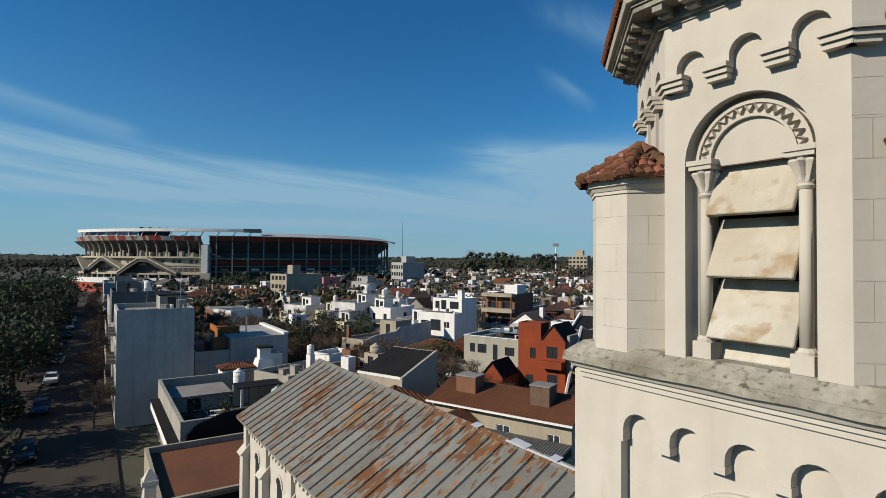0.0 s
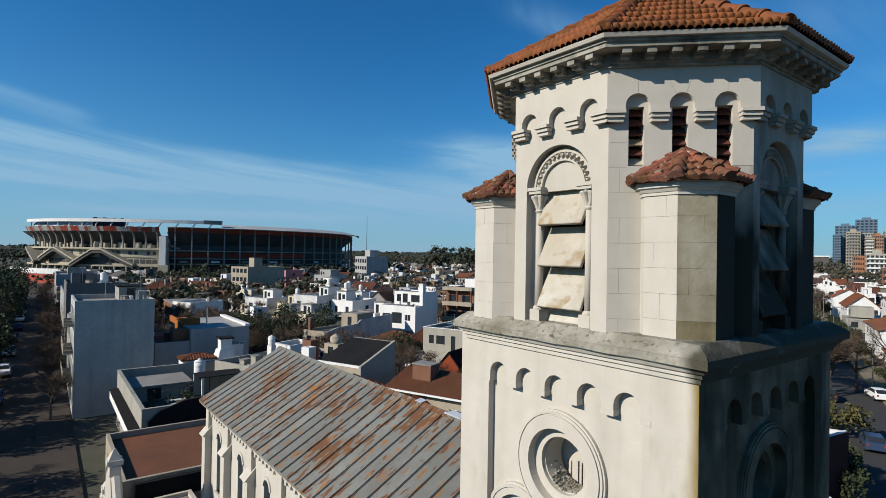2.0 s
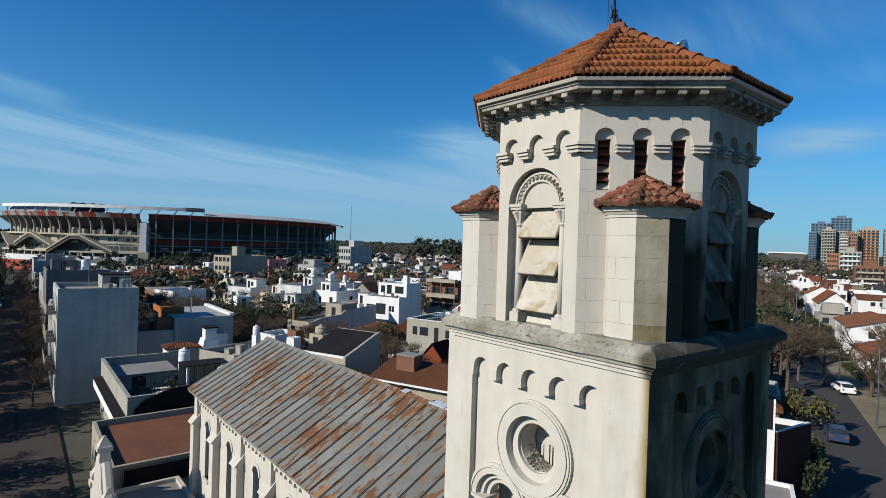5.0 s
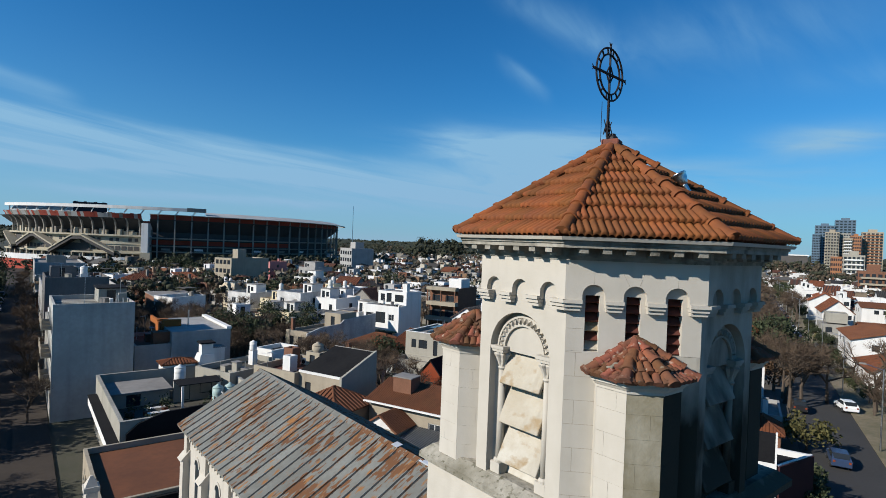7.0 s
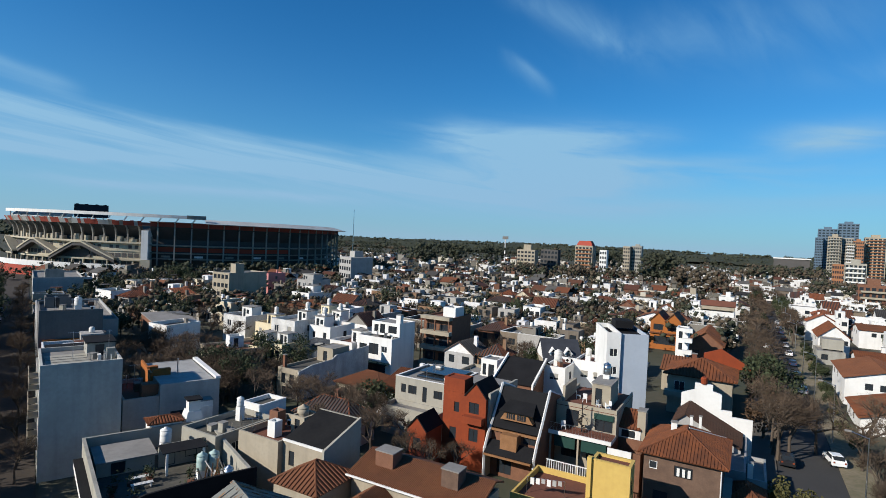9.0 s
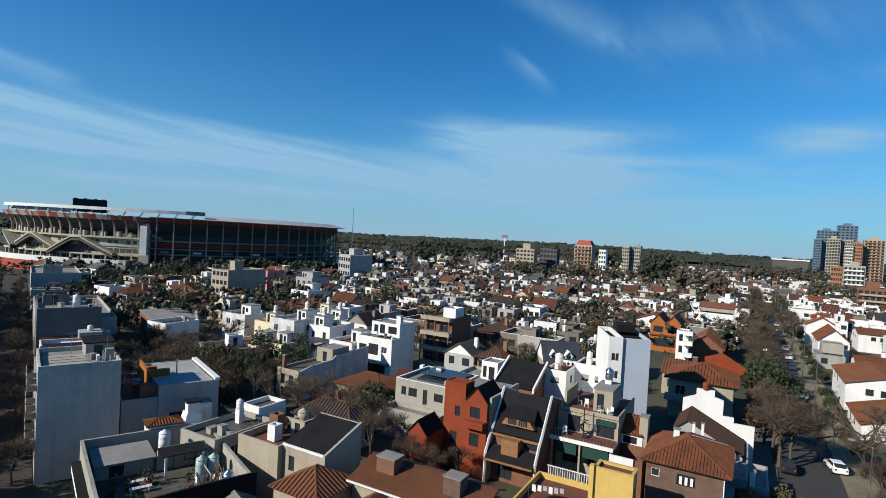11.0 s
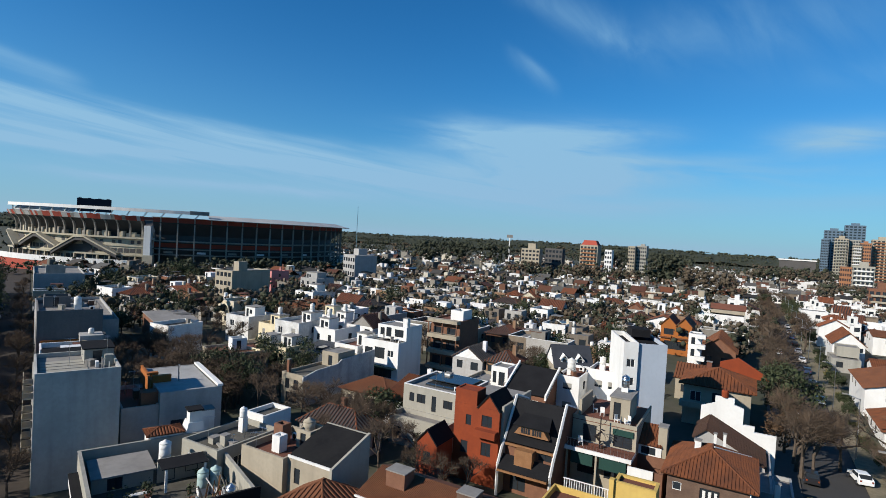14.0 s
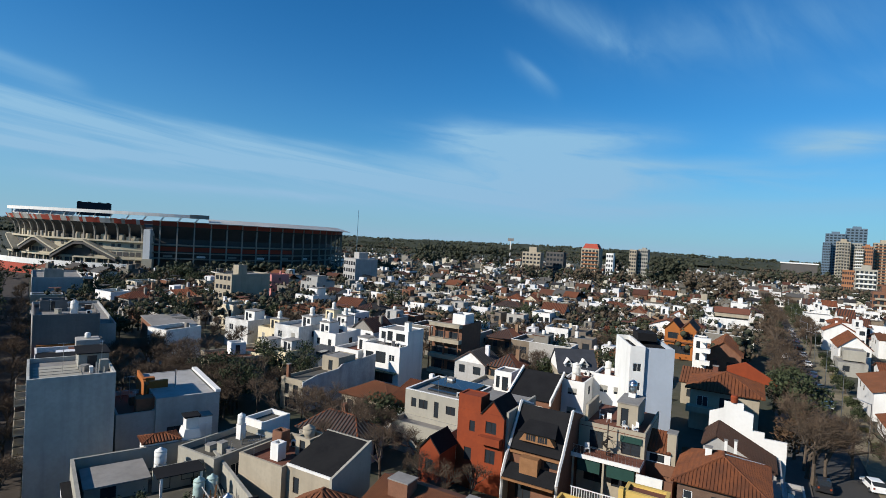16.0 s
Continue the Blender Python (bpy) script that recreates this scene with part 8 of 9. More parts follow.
# places of the houses built one by one, in the town's frame: x0, x1, y0, y1
TAKEN = [(-32, -21, 52, 67), (-22.5, -15, 50, 66), (-29.5, -22, 71, 85), (-16.5, -8.5, 58, 76), (-16.5, -2, 45, 58), (-9.8, 2, 52, 67), (0, 7, 45, 69), (-5, 7, 64, 82),
         (-20, -3, 74, 92), (-24, -14, 76, 90), (-41, -31, 60, 75), (-40, -26, 74, 87), (-45, -29, 33, 46), (-50, -42, 34, 50), (-39, -13, 28, 45), (-65, -54, 82, 95), (-58.5, -49, 97, 110),
         (-21, -11, 143, 168), (-10, 0, 137, 162), (-16, 0, 200, 217), (-12, 2, 108, 137), (-8.5, 0.5, 257, 268), (-23.5, -15.5, 254, 265), (-29, -20, 89, 101), (-9, 4, 95, 110), (17, 36, 82, 192), (32, 47, 203, 219), (17, 37, 253, 267), (-157, -142, 119, 142), (4.0, 18.6, -50, 430), (-60, 12, -60, 30), (3, 7, 33, 46), (-86, -63, 69, 95), (-109, -88, 87, 99), (-97, -81, 100, 113), (-122, -111, 112, 131), (-131.5, -122, 133, 146), (-151, -141, 155, 168), (-167.5, -160, 151, 162), (-174, -160, 126, 138), (-225, -194, 108, 158), (-80, -48, 47, 71), (-61, -52, 60, 79)]
LEFT_TAKEN = [(-152, -132, 22, 35), (-106, -95, 25, 38), (-90, 30, -14, 28), (-430, 30, -400, 2.2), (-232, -90, 0, 18)]
to_left = LEFT.inverted() @ TOWN


def is_free(x0, x1, y0, y1):
    for a0, a1, b0, b1 in TAKEN:
        if x0 < a1 and x1 > a0 and y0 < b1 and y1 > b0:
            return False
    for x, y in ((x0, y0), (x1, y0), (x0, y1), (x1, y1)):
        v = to_left @ Vector((x, y, 0))
        for a0, a1, b0, b1 in LEFT_TAKEN:
            if a0 < v.x < a1 and b0 < v.y < b1:
                return False
    return True


YARDS, LOTS = [], []
for row in range(0, 29):
    y = 30 + 12.0 * row
    x = -260.0 + rng.uniform(0, 5)
    while x < 150:
        step = rng.uniform(5.6, 8.0)
        yy = y + rng.uniform(-1.6, 1.6)
        wpt = TOWN @ Vector((x + 4, yy + 5, 0))
        az, dist = math.degrees(math.atan2(wpt.x, wpt.y)), wpt.length
        if -56 < az < 36 and dist < 345 and is_free(x, x + step - 0.6, yy, yy + 9.0):
            wild = 0.55 if -140 < x < -85 and 60 < yy < 100 else 0.24
            if rng.random() < wild:
                YARDS.append((x + 4, yy + 5, dist))
                YARDS.append((x + rng.uniform(0, 8), yy + rng.uniform(0, 11), dist))
            else:
                LOTS.append((dist, x, yy, step))
                if rng.random() < 0.8:
                    YARDS.append((x + step / 2, yy + 10.6, dist))
        x += step
LOTS.sort(key=lambda v: v[0] - (110 if 17 < v[1] < 75 else 0))
for dist, x, yy, step in LOTS[:215]:
    kind = rng.choices(("flat", "terrace", "tile"), (0.44, 0.24, 0.32))[0]
    src = rng.choice(VARIANTS[kind] if x < 17 or rng.random() < 0.15 else PALE)
    m = TOWN @ pose(x, yy, 0, 0, 0, rng.uniform(-2, 2))
    if rng.random() < 0.25:
        m = TOWN @ pose(x + 7.5, yy, 0, 0, 0, 90)
    if src.name in used:
        copy_thing(src, m)
    else:
        src.matrix_basis = m
        used.add(src.name)


def far_roofs(lots, name, label, rg):
    """Small houses too far to tell their parts apart, in three joined meshes."""
    wall, top, dark = bmesh.new(), bmesh.new(), bmesh.new()
    for m, w in lots:
        d, hh = rg.uniform(6.5, 9), rg.choice((3.2, 3.6, 4.2, 5.6, 6.2, 6.8))
        box(wall, 0, w, 0, d, 0, hh, m)
        if rg.random() < 0.4:
            c = d / 2
            rr = rg.uniform(1.4, 2.4)
            slope(top, m @ Vector((-0.3, -0.3, hh)), m @ Vector((w + 0.3, -0.3, hh)), m @ Vector((w + 0.3, c, hh + rr)), m @ Vector((-0.3, c, hh + rr)), 0.1)
            slope(top, m @ Vector((w + 0.3, d + 0.3, hh)), m @ Vector((-0.3, d + 0.3, hh)), m @ Vector((-0.3, c, hh + rr)), m @ Vector((w + 0.3, c, hh + rr)), 0.1)
            box(wall, w * 0.6, w * 0.6 + 0.8, c + 0.5, c + 1.2, hh, hh + rr + 1.2, m)
        else:
            box(top, 0.25, w - 0.25, 0.25, d - 0.25, hh, hh + 0.02, m)
            for _ in range(rg.choice((1, 1, 2))):
                a, b = rg.uniform(0.2, w - 3), rg.uniform(0.4, d - 3.4)
                k = rg.uniform(1.6, 2.8)
                box(wall, a, a + k, b, b + k, hh + 0.02, hh + rg.uniform(1.2, 2.8), m)
            pz = hh + rg.uniform(0.4, 1.0)
            box(wall, 0, w, 0, 0.2, hh + 0.021, pz, m)
            box(wall, 0, 0.2, 0.21, d, hh + 0.021, pz, m)
            box(wall, w - 0.2, w, 0.21, d, hh + 0.021, pz, m)
            a, b = rg.uniform(0.5, w - 1.2), rg.uniform(1.0, d - 1.5)
            box(wall, a, a + 0.7, b, b + 0.7, hh + 0.02, hh + rg.uniform(1.0, 2.2), m)
        for f in range(int(hh // 3)):
            for u in (0.22, 0.62):
                box(dark, w * u, w * u + rg.uniform(0.9, 1.8), -0.04, -0.005, 0.9 + 2.9 * f, 2.3 + 2.9 * f, m)
    root = thing(name, Matrix.Identity(4), label, "houses", kind="stuff")
    tagged(part("far_wall", wall, WALLS_FAR, root), kind="stuff")
    tagged(part("far_roof", top, ROOF_FAR, root), kind="stuff")
    tagged(part("far_window", dark, GLASS, root), kind="stuff")


far_roofs([(TOWN @ pose(x if k % 4 else x + 8, yy, 0, 0, 0, 0 if k % 4 else 90), step * 0.92) for k, (dist, x, yy, step) in enumerate(LOTS[215:])], "distant_houses", "many small distant houses with mixed roofs", rng)

# the row along the left street
for i in range(3):
    src = rng.choice(VARIANTS["flat"] + VARIANTS["terrace"])
    copy_thing(src, LEFT @ pose(-160 - 13.0 * i, 2.4, 0, 0, 0, 0))
for i in range(3):
    copy_thing(rng.choice(VARIANTS["flat"]), LEFT @ pose(-108 + 7.5 * i, 3.0, 0, 0, 0, 0))

# houses behind the drone's start and beside the church, which close the place round
spare = [v for k in VARIANTS.values() for v in k if v.name not in used] + [v for v in PALE if v.name not in used]
around = [TOWN @ pose(-95 + 9.0 * i, -34 - 13.0 * j, 0, 0, 0, 180 if i % 2 else 0) for j in range(2) for i in range(14)] + [TOWN @ pose(22 + 10.0 * j, -30 + 11.0 * i, 0, 0, 0, 0) for j in range(1) for i in range(8)]
pool = [v for k in VARIANTS.values() for v in k]
for i, m in enumerate(around):
    if i < len(spare):
        spare[i].matrix_basis = m
    else:
        copy_thing(pool[i % len(pool)], m)

# ---- trees ----


def bare_tree(rg, height):
    t = thing("bare_tree", Matrix.Identity(4), "leafless winter street tree with brown twigs", "tree", "bare trees")
    wood, twig = bmesh.new(), bmesh.new()

    def grow(p, d, length, r, level):
        q = p + d * length
        rod(wood, p, q, r, 6 if level < 2 else 4 if level < 3 else 3, r * 0.68)
        if level == 4:
            for _ in range(7):
                v = (d + Vector((rg.gauss(0, 0.7), rg.gauss(0, 0.7), rg.gauss(0.1, 0.5)))).normalized() * rg.uniform(0.5, 1.2)
                s = v.cross(Vector((rg.gauss(0, 1), rg.gauss(0, 1), rg.gauss(0, 1)))).normalized() * 0.016
                o = p + d * length * rg.uniform(0.2, 1.0)
                twig.faces.new([twig.verts.new(x) for x in (o - s, o + s, o + v)])
                for _ in range(2):
                    o2 = o + v * rg.uniform(0.3, 0.8)
                    v2 = (v.normalized() + Vector((rg.gauss(0, 0.7), rg.gauss(0, 0.7), rg.gauss(0, 0.6)))).normalized() * rg.uniform(0.3, 0.7)
                    twig.faces.new([twig.verts.new(x) for x in (o2 - s * 0.8, o2 + s * 0.8, o2 + v2)])
            return
        for _ in range(rg.choice((3, 3, 4)) if level < 3 else 3):
            spread = 0.5 if level < 1 else 0.62
            nd = (d + Vector((rg.gauss(0, spread), rg.gauss(0, spread), rg.gauss(0.08, 0.25)))).normalized()
            grow(p + d * length * rg.uniform(0.75, 1.0), nd, length * rg.uniform(0.62, 0.82), r * 0.62, level + 1)

    grow(Vector((0, 0, 0)), Vector((rg.gauss(0, 0.05), rg.gauss(0, 0.05), 1)).normalized(), height * 0.30, height * 0.022, 0)
    part("trunk", wood, BARK, t)
    part("crown", twig, TWIGS, t)
    return t


def leafy_tree(rg, height, width, n=26, mat=None, label="dense dark green evergreen tree", leaf=0.30):
    t = thing("leafy_tree", Matrix.Identity(4), label, "tree", "leafy trees")
    wood, leaf_bm = bmesh.new(), bmesh.new()
    rod(wood, (0, 0, 0), (0, 0, height * 0.45), height * 0.03, 8, height * 0.018)
    for _ in range(n):
        a, rr = rg.uniform(0, 6.283), width * 0.5 * math.sqrt(rg.random())
        z = height * rg.uniform(0.38, 0.92) * (1 - 0.25 * (rr / (width * 0.5)) ** 2)
        c = Vector((rr * math.cos(a), rr * math.sin(a), z))
        rod(wood, (0, 0, height * rg.uniform(0.25, 0.45)), c, height * 0.010, 5, 0.02)
        size = width * rg.uniform(0.13, 0.22)
        for _ in range(62):
            v = Vector((rg.gauss(0, 1), rg.gauss(0, 1), rg.gauss(0, 0.8))).normalized() * size * rg.uniform(0.55, 1.05)
            p = c + v
            ax = Vector((rg.gauss(0, 1), rg.gauss(0, 1), rg.gauss(0, 1))).normalized() * leaf * rg.uniform(0.6, 1.3)
            bx = ax.cross(Vector((rg.gauss(0, 1), rg.gauss(0, 1), rg.gauss(0, 1)))).normalized() * leaf * rg.uniform(0.35, 0.6)
            leaf_bm.faces.new([leaf_bm.verts.new(x) for x in (p - ax, p + bx, p + ax, p - bx)])
    part("trunk", wood, BARK, t)
    part("crown", leaf_bm, mat or LEAVES, t)
    return t


RUST = material("autumn_leaves", (0.10, 0.058, 0.03), 0.9, (0.06, 0.036, 0.02), 0.6, 4, 0.7, random_value=0.3)
OLIVE = material("olive_leaves", (0.095, 0.085, 0.026), 0.85, (0.055, 0.052, 0.018), 0.6, 4, 0.7, random_value=0.3)
trg = random.Random(5)
BARE = [bare_tree(trg, h_) for h_ in (8.5, 10.0, 11.0, 9.0)]
GREENS = [leafy_tree(trg, h_, w_) for h_, w_ in ((8.5, 6.5), (10.5, 7.5), (12, 9), (7, 5))]
RUSTY = [leafy_tree(trg, 7.5, 5.5, 18, RUST, "tree with sparse rust brown leaves", 0.28), leafy_tree(trg, 3.2, 4.2, 16, OLIVE, "low olive yellow shrub tree", 0.22)]
placed = set()


def plant(src, m, s=1.0):
    m = m @ pose(0, 0, 0, 0, 0, trg.uniform(0, 360)) @ Matrix.Diagonal((s, s, s * trg.uniform(0.9, 1.1), 1))
    if src.name in placed:
        ob = copy_thing(src, m)
        ob.matrix_basis = m
    else:
        src.matrix_basis = m
        placed.add(src.name)


# along the avenue
for i in range(40):
    q = 60 + 7.2 * i
    if q > 88:
        plant(trg.choice(BARE + BARE + [RUSTY[0], RUSTY[0], GREENS[0], GREENS[3]]) if q > 95 else trg.choice(BARE), TOWN @ Matrix.Translation((6.8 + trg.uniform(-0.8, 0.6), q + trg.uniform(-2, 2), 0)), trg.uniform(0.95, 1.2))
    if 82 < q < 185:
        plant(trg.choice((GREENS[3], RUSTY[1], GREENS[3])), TOWN @ Matrix.Translation((17.4 + trg.uniform(-0.6, 0.9), q + 3 + trg.uniform(-2, 2), 0)), trg.uniform(0.35, 0.55))
    else:
        plant(trg.choice(BARE + [GREENS[3], GREENS[0], BARE[1]]) if q > 90 else BARE[1], TOWN @ Matrix.Translation((16.2 + trg.uniform(-1.2, 1.6), q + 3 + trg.uniform(-2, 2), 0)), trg.uniform(0.8, 1.15))
plant(BARE[1], TOWN @ Matrix.Translation((7.7, 83.6, 0)), 1.25)
plant(BARE[2], TOWN @ Matrix.Translation((7.2, 85.2, 0)), 1.1)
plant(BARE[3], TOWN @ Matrix.Translation((9.0, 84.0, 0)), 1.15)
plant(BARE[2], TOWN @ Matrix.Translation((12.4, 89.6, 0)), 1.0)
plant(BARE[2], TOWN @ Matrix.Translation((17.4, 88, 0)), 1.2)
plant(RUSTY[1], TOWN @ Matrix.Translation((8.2, 66.2, 0)), 1.1)
# evergreens added only to throw shade on the near end of the avenue
for x, y, k in ((6.4, 45.5, 0.6), (6.6, 50.0, 0.58), (7.2, 53.5, 0.5)):
    plant(GREENS[3], TOWN @ Matrix.Translation((x, y, 0)), k)
plant(RUSTY[0], TOWN @ Matrix.Translation((6.2, 92, 0)), 1.0)
plant(GREENS[0], TOWN @ Matrix.Translation((4.5, 118, 0)), 1.0)
# along the left street
for i in range(38):
    x = -26 - 5.6 * i
    if x > -62 or x < -110 or i % 2:
        plant(trg.choice(GREENS[:3] + [BARE[1]]), LEFT @ Matrix.Translation((x + trg.uniform(-2, 2), -8.4 + trg.uniform(-0.8, 0.6), 0)), trg.uniform(0.9, 1.25) if x < -64 else trg.uniform(0.68, 0.82))
    if x < -96 or i % 2:
        plant(trg.choice(GREENS), LEFT @ Matrix.Translation((x + trg.uniform(-2, 2), -14 + trg.uniform(-2, 2), 0)), trg.uniform(0.9, 1.3) if x < -60 else trg.uniform(0.7, 0.88))
    if i > 7:
        plant(trg.choice(GREENS), LEFT @ Matrix.Translation((x + trg.uniform(-3, 3), -26 + trg.uniform(-3, 3), 0)), trg.uniform(0.8, 1.2))
    if i % 2 and i > 5:
        plant(trg.choice(BARE), LEFT @ Matrix.Translation((x + trg.uniform(-2, 2), 0.2, 0)), trg.uniform(0.6, 0.8))
# in the yards
for k, (x, y, dist) in enumerate(sorted(YARDS, key=lambda v: v[2])[:215]):
    plant(trg.choice(BARE + BARE + BARE + GREENS + [RUSTY[0]]), TOWN @ Matrix.Translation((x, y, 0)), trg.uniform(0.65, 0.95))
for x, y, k, s in ((-26.5, 50.5, 0, 0.7), (-24.6, 53.6, 1, 0.6), (-29.2, 51.0, 3, 0.7), (-43, 55, 1, 0.9), (-46, 58, 2, 0.8), (-49, 56, 0, 0.9), (-36, 53, 3, 0.85), (-52, 62, 1, 0.9), (-40, 50, 2, 0.8), (-57, 62, 3, 0.7), (-62, 58, 1, 0.8), (-66, 66, 0, 0.8), (-56, 57, 2, 0.8), (-50, 64.5, 0, 0.7), (-46, 62, 1, 0.75), (-41, 60, 3, 0.7), (-44, 56, 2, 0.8), (-68, 66, 2, 0.9), (-25, 48.5, 1, 0.6), (-33, 57, 2, 0.7)) + tuple((trg.uniform(-82, -65), trg.uniform(50, 69), trg.randrange(4), trg.uniform(0.7, 0.95)) for _ in range(24)):
    plant(BARE[k], TOWN @ Matrix.Translation((x, y, 0)), s)
for x, y, k, s in ((-33, 58.5, 3, 0.6), (-25.8, 49.6, 3, 0.55), (-20, 104, 0, 0.9), (-24, 108, 1, 0.9), (-34, 101, 3, 1.0), (-70, 74, 1, 0.8), (-76, 72, 0, 0.9), (-36, 118, 2, 0.8), (-58, 130, 1, 0.8)) + tuple((trg.uniform(-82, -66), trg.uniform(50, 68), trg.randrange(4), trg.uniform(0.6, 0.8)) for _ in range(7)):
    plant(GREENS[k], TOWN @ Matrix.Translation((x, y, 0)), s)

for _ in range(46):
    plant(trg.choice(BARE + BARE + GREENS + [RUSTY[0]]), TOWN @ Matrix.Translation((trg.uniform(30, 80), trg.uniform(120, 330), 0)), trg.uniform(0.6, 0.95))
for x, y in ((-207, 116), (-203, 122), (-199, 127), (-214, 148), (-208, 152), (-202, 147), (-220, 156), (-196, 140)):
    plant(GREENS[trg.randrange(3)], TOWN @ Matrix.Translation((x, y, 0)), trg.uniform(0.8, 1.0))
# behind the grey block
for _ in range(26):
    plant(trg.choice(BARE + BARE + BARE + BARE + GREENS[3:]), LEFT @ Matrix.Translation((trg.uniform(-118, -86), trg.uniform(13, 26), 0)), trg.uniform(0.7, 0.95))
for _ in range(12):
    plant(trg.choice(GREENS), LEFT @ Matrix.Translation((trg.uniform(-230, -128), trg.uniform(14, 22), 0)), trg.uniform(0.6, 0.9))

# ---- parked cars ----
PAINTS = [material(f"car_paint_{n}", c, 0.3, tuple(x * 0.9 for x in c), 2, 8, 0.2, bump=0.0, spec=0.5) for n, c in (("white", (0.75, 0.75, 0.74)), ("silver", (0.45, 0.46, 0.47)), ("black", (0.02, 0.02, 0.022)), ("blue", (0.03, 0.05, 0.10)))]
RUBBER = material("rubber", (0.02, 0.02, 0.02), 0.9)


def car(paint, colour):
    c = thing("car", Matrix.Identity(4), f"{colour} hatchback car parked by the kerb", "car", "parked cars")
    side = [(-2.0, 0.35), (2.0, 0.35), (2.08, 0.6), (1.95, 0.82), (0.95, 0.95), (0.35, 1.42), (-1.25, 1.46), (-1.85, 0.98), (-2.05, 0.9)]
    bm = bmesh.new()
    prism(bm, side, -0.82, 0.82, Matrix(((1, 0, 0, 0), (0, 0, -1, 0), (0, 1, 0, 0), (0, 0, 0, 1))))
    for v in bm.verts:
        if v.co.z > 1.2:
            v.co.y *= 0.78
        elif v.co.z > 0.9:
            v.co.y *= 0.96
    bmesh.ops.bevel(bm, geom=bm.edges[:], offset=0.05, segments=2, affect="EDGES")
    part("body", bm, paint, c)
    for name, pts in (("windscreen", [(0.90, 1.0), (0.40, 1.40)]), ("rear_window", [(-1.32, 1.42), (-1.80, 1.04)])):
        bm = bmesh.new()
        (xa, za), (xb, zb) = pts
        s = 0.03 if name == "windscreen" else -0.03
        bm.faces.new([bm.verts.new(v) for v in ((xa + s, -0.72, za + 0.02), (xa + s, 0.72, za + 0.02), (xb + s, 0.6, zb + 0.02), (xb + s, -0.6, zb + 0.02))])
        part(name, bm, GLASS, c)
    for s in (-1, 1):
        bm = bmesh.new()
        bm.faces.new([bm.verts.new(v) for v in ((0.7, s * 0.80, 1.0), (0.3, s * 0.68, 1.36), (-1.15, s * 0.68, 1.38), (-1.55, s * 0.80, 1.02))])
        part("side_window", bm, GLASS, c)
        for x in (-1.25, 1.3):
            wh = part("wheel", mesh_of(lathe, [(0.31, -0.1), (0.32, 0.0), (0.31, 0.1)], 16, Matrix.Translation((x, s * 0.76, 0.32)) @ Matrix.Rotation(math.pi / 2, 4, "X")), RUBBER, c)
            part("rim", mesh_of(lathe, [(0.19, 0), (0.17, 0.02)], 12, Matrix.Translation((x, s * 0.865, 0.32)) @ Matrix.Rotation(-s * math.pi / 2, 4, "X")), STEEL, wh)
        part("headlight", mesh_of(box, 1.97, 2.06, s * 0.6 - 0.14, s * 0.6 + 0.14, 0.62, 0.76), STEEL, c)
        part("tail_light", mesh_of(box, -2.06, -1.98, s * 0.62 - 0.1, s * 0.62 + 0.1, 0.72, 0.92), RED, c)
    return c


CARS = [car(p, n) for p, n in zip(PAINTS, ("white", "silver", "black", "dark blue"))]
spots = [(TOWN, 14.2, 87.0, 100, 0), (TOWN, 10.6, 63.5, 90, 3), (TOWN, 8.7, 83, 90, 2)]
for i in range(9):
    spots.append((TOWN, 8.5, 112 + 17.5 * i, 90, i % 4))
    spots.append((TOWN, 13.5, 128 + 15 * i, 90, (i + 1) % 4))
for i in range(9):
    spots.append((LEFT, -60 - 17 * i, -4.9, 0, (i + 2) % 4))
seen_car = set()
for fm, x, y, r, k in spots:
    m = fm @ pose(x, y, 0.035, 0, 0, r)
    if k in seen_car:
        copy_thing(CARS[k], m)
    else:
        CARS[k].matrix_basis = m
        seen_car.add(k)
# delivery of poles along the avenue
for i in range(10):
    lp = thing("street_lamp", TOWN @ Matrix.Translation((14.9, 70 + 26 * i, 0.16)), "grey steel street lamp on a tall pole", "lamp", "street lamps")
    part("pole", mesh_of(rod, (0, 0, 0), (0, 0, 8.5), 0.09, 8, 0.05), STEEL, lp)
    part("arm", mesh_of(rod, (0, 0, 8.4), (-1.6, 0, 8.9), 0.04, 6), STEEL, lp)
    part("lantern", mesh_of(box, -2.1, -1.5, -0.14, 0.14, 8.82, 8.98), CONCRETE, lp)

# ---- stadium ----
SC = Vector((-224.0, 327.0, 0))
STAD = Matrix.Translation(SC)
SEAT_RED = material("stadium_red", (0.34, 0.06, 0.035), 0.85, (0.22, 0.05, 0.035), 0.1, 1.5, 0.8)
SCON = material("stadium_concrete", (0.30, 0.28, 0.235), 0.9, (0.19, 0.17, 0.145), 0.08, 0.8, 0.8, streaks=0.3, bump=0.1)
# near-black: the shade of recesses and undersides is in this colour
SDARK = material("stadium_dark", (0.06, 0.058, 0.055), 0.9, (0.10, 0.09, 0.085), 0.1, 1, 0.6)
stadium = thing("stadium", STAD, "large round concrete football stadium with raking columns", "stadium")
NS = 96


def ring_wall(bm, r0, z0, r1, z1, a0=0.0, a1=360.0, thick=0.5, n=None):
    n = n or max(6, int(NS * abs(a1 - a0) / 360))
    lathe(bm, [(r0, z0), (r1, z1), (r1 - thick, z1), (r0 - thick, z0), (r0, z0)], n, None, radians(a0), radians(a1)) if abs(a1 - a0) < 359 else lathe_open(bm, r0, z0, r1, z1, thick, n)


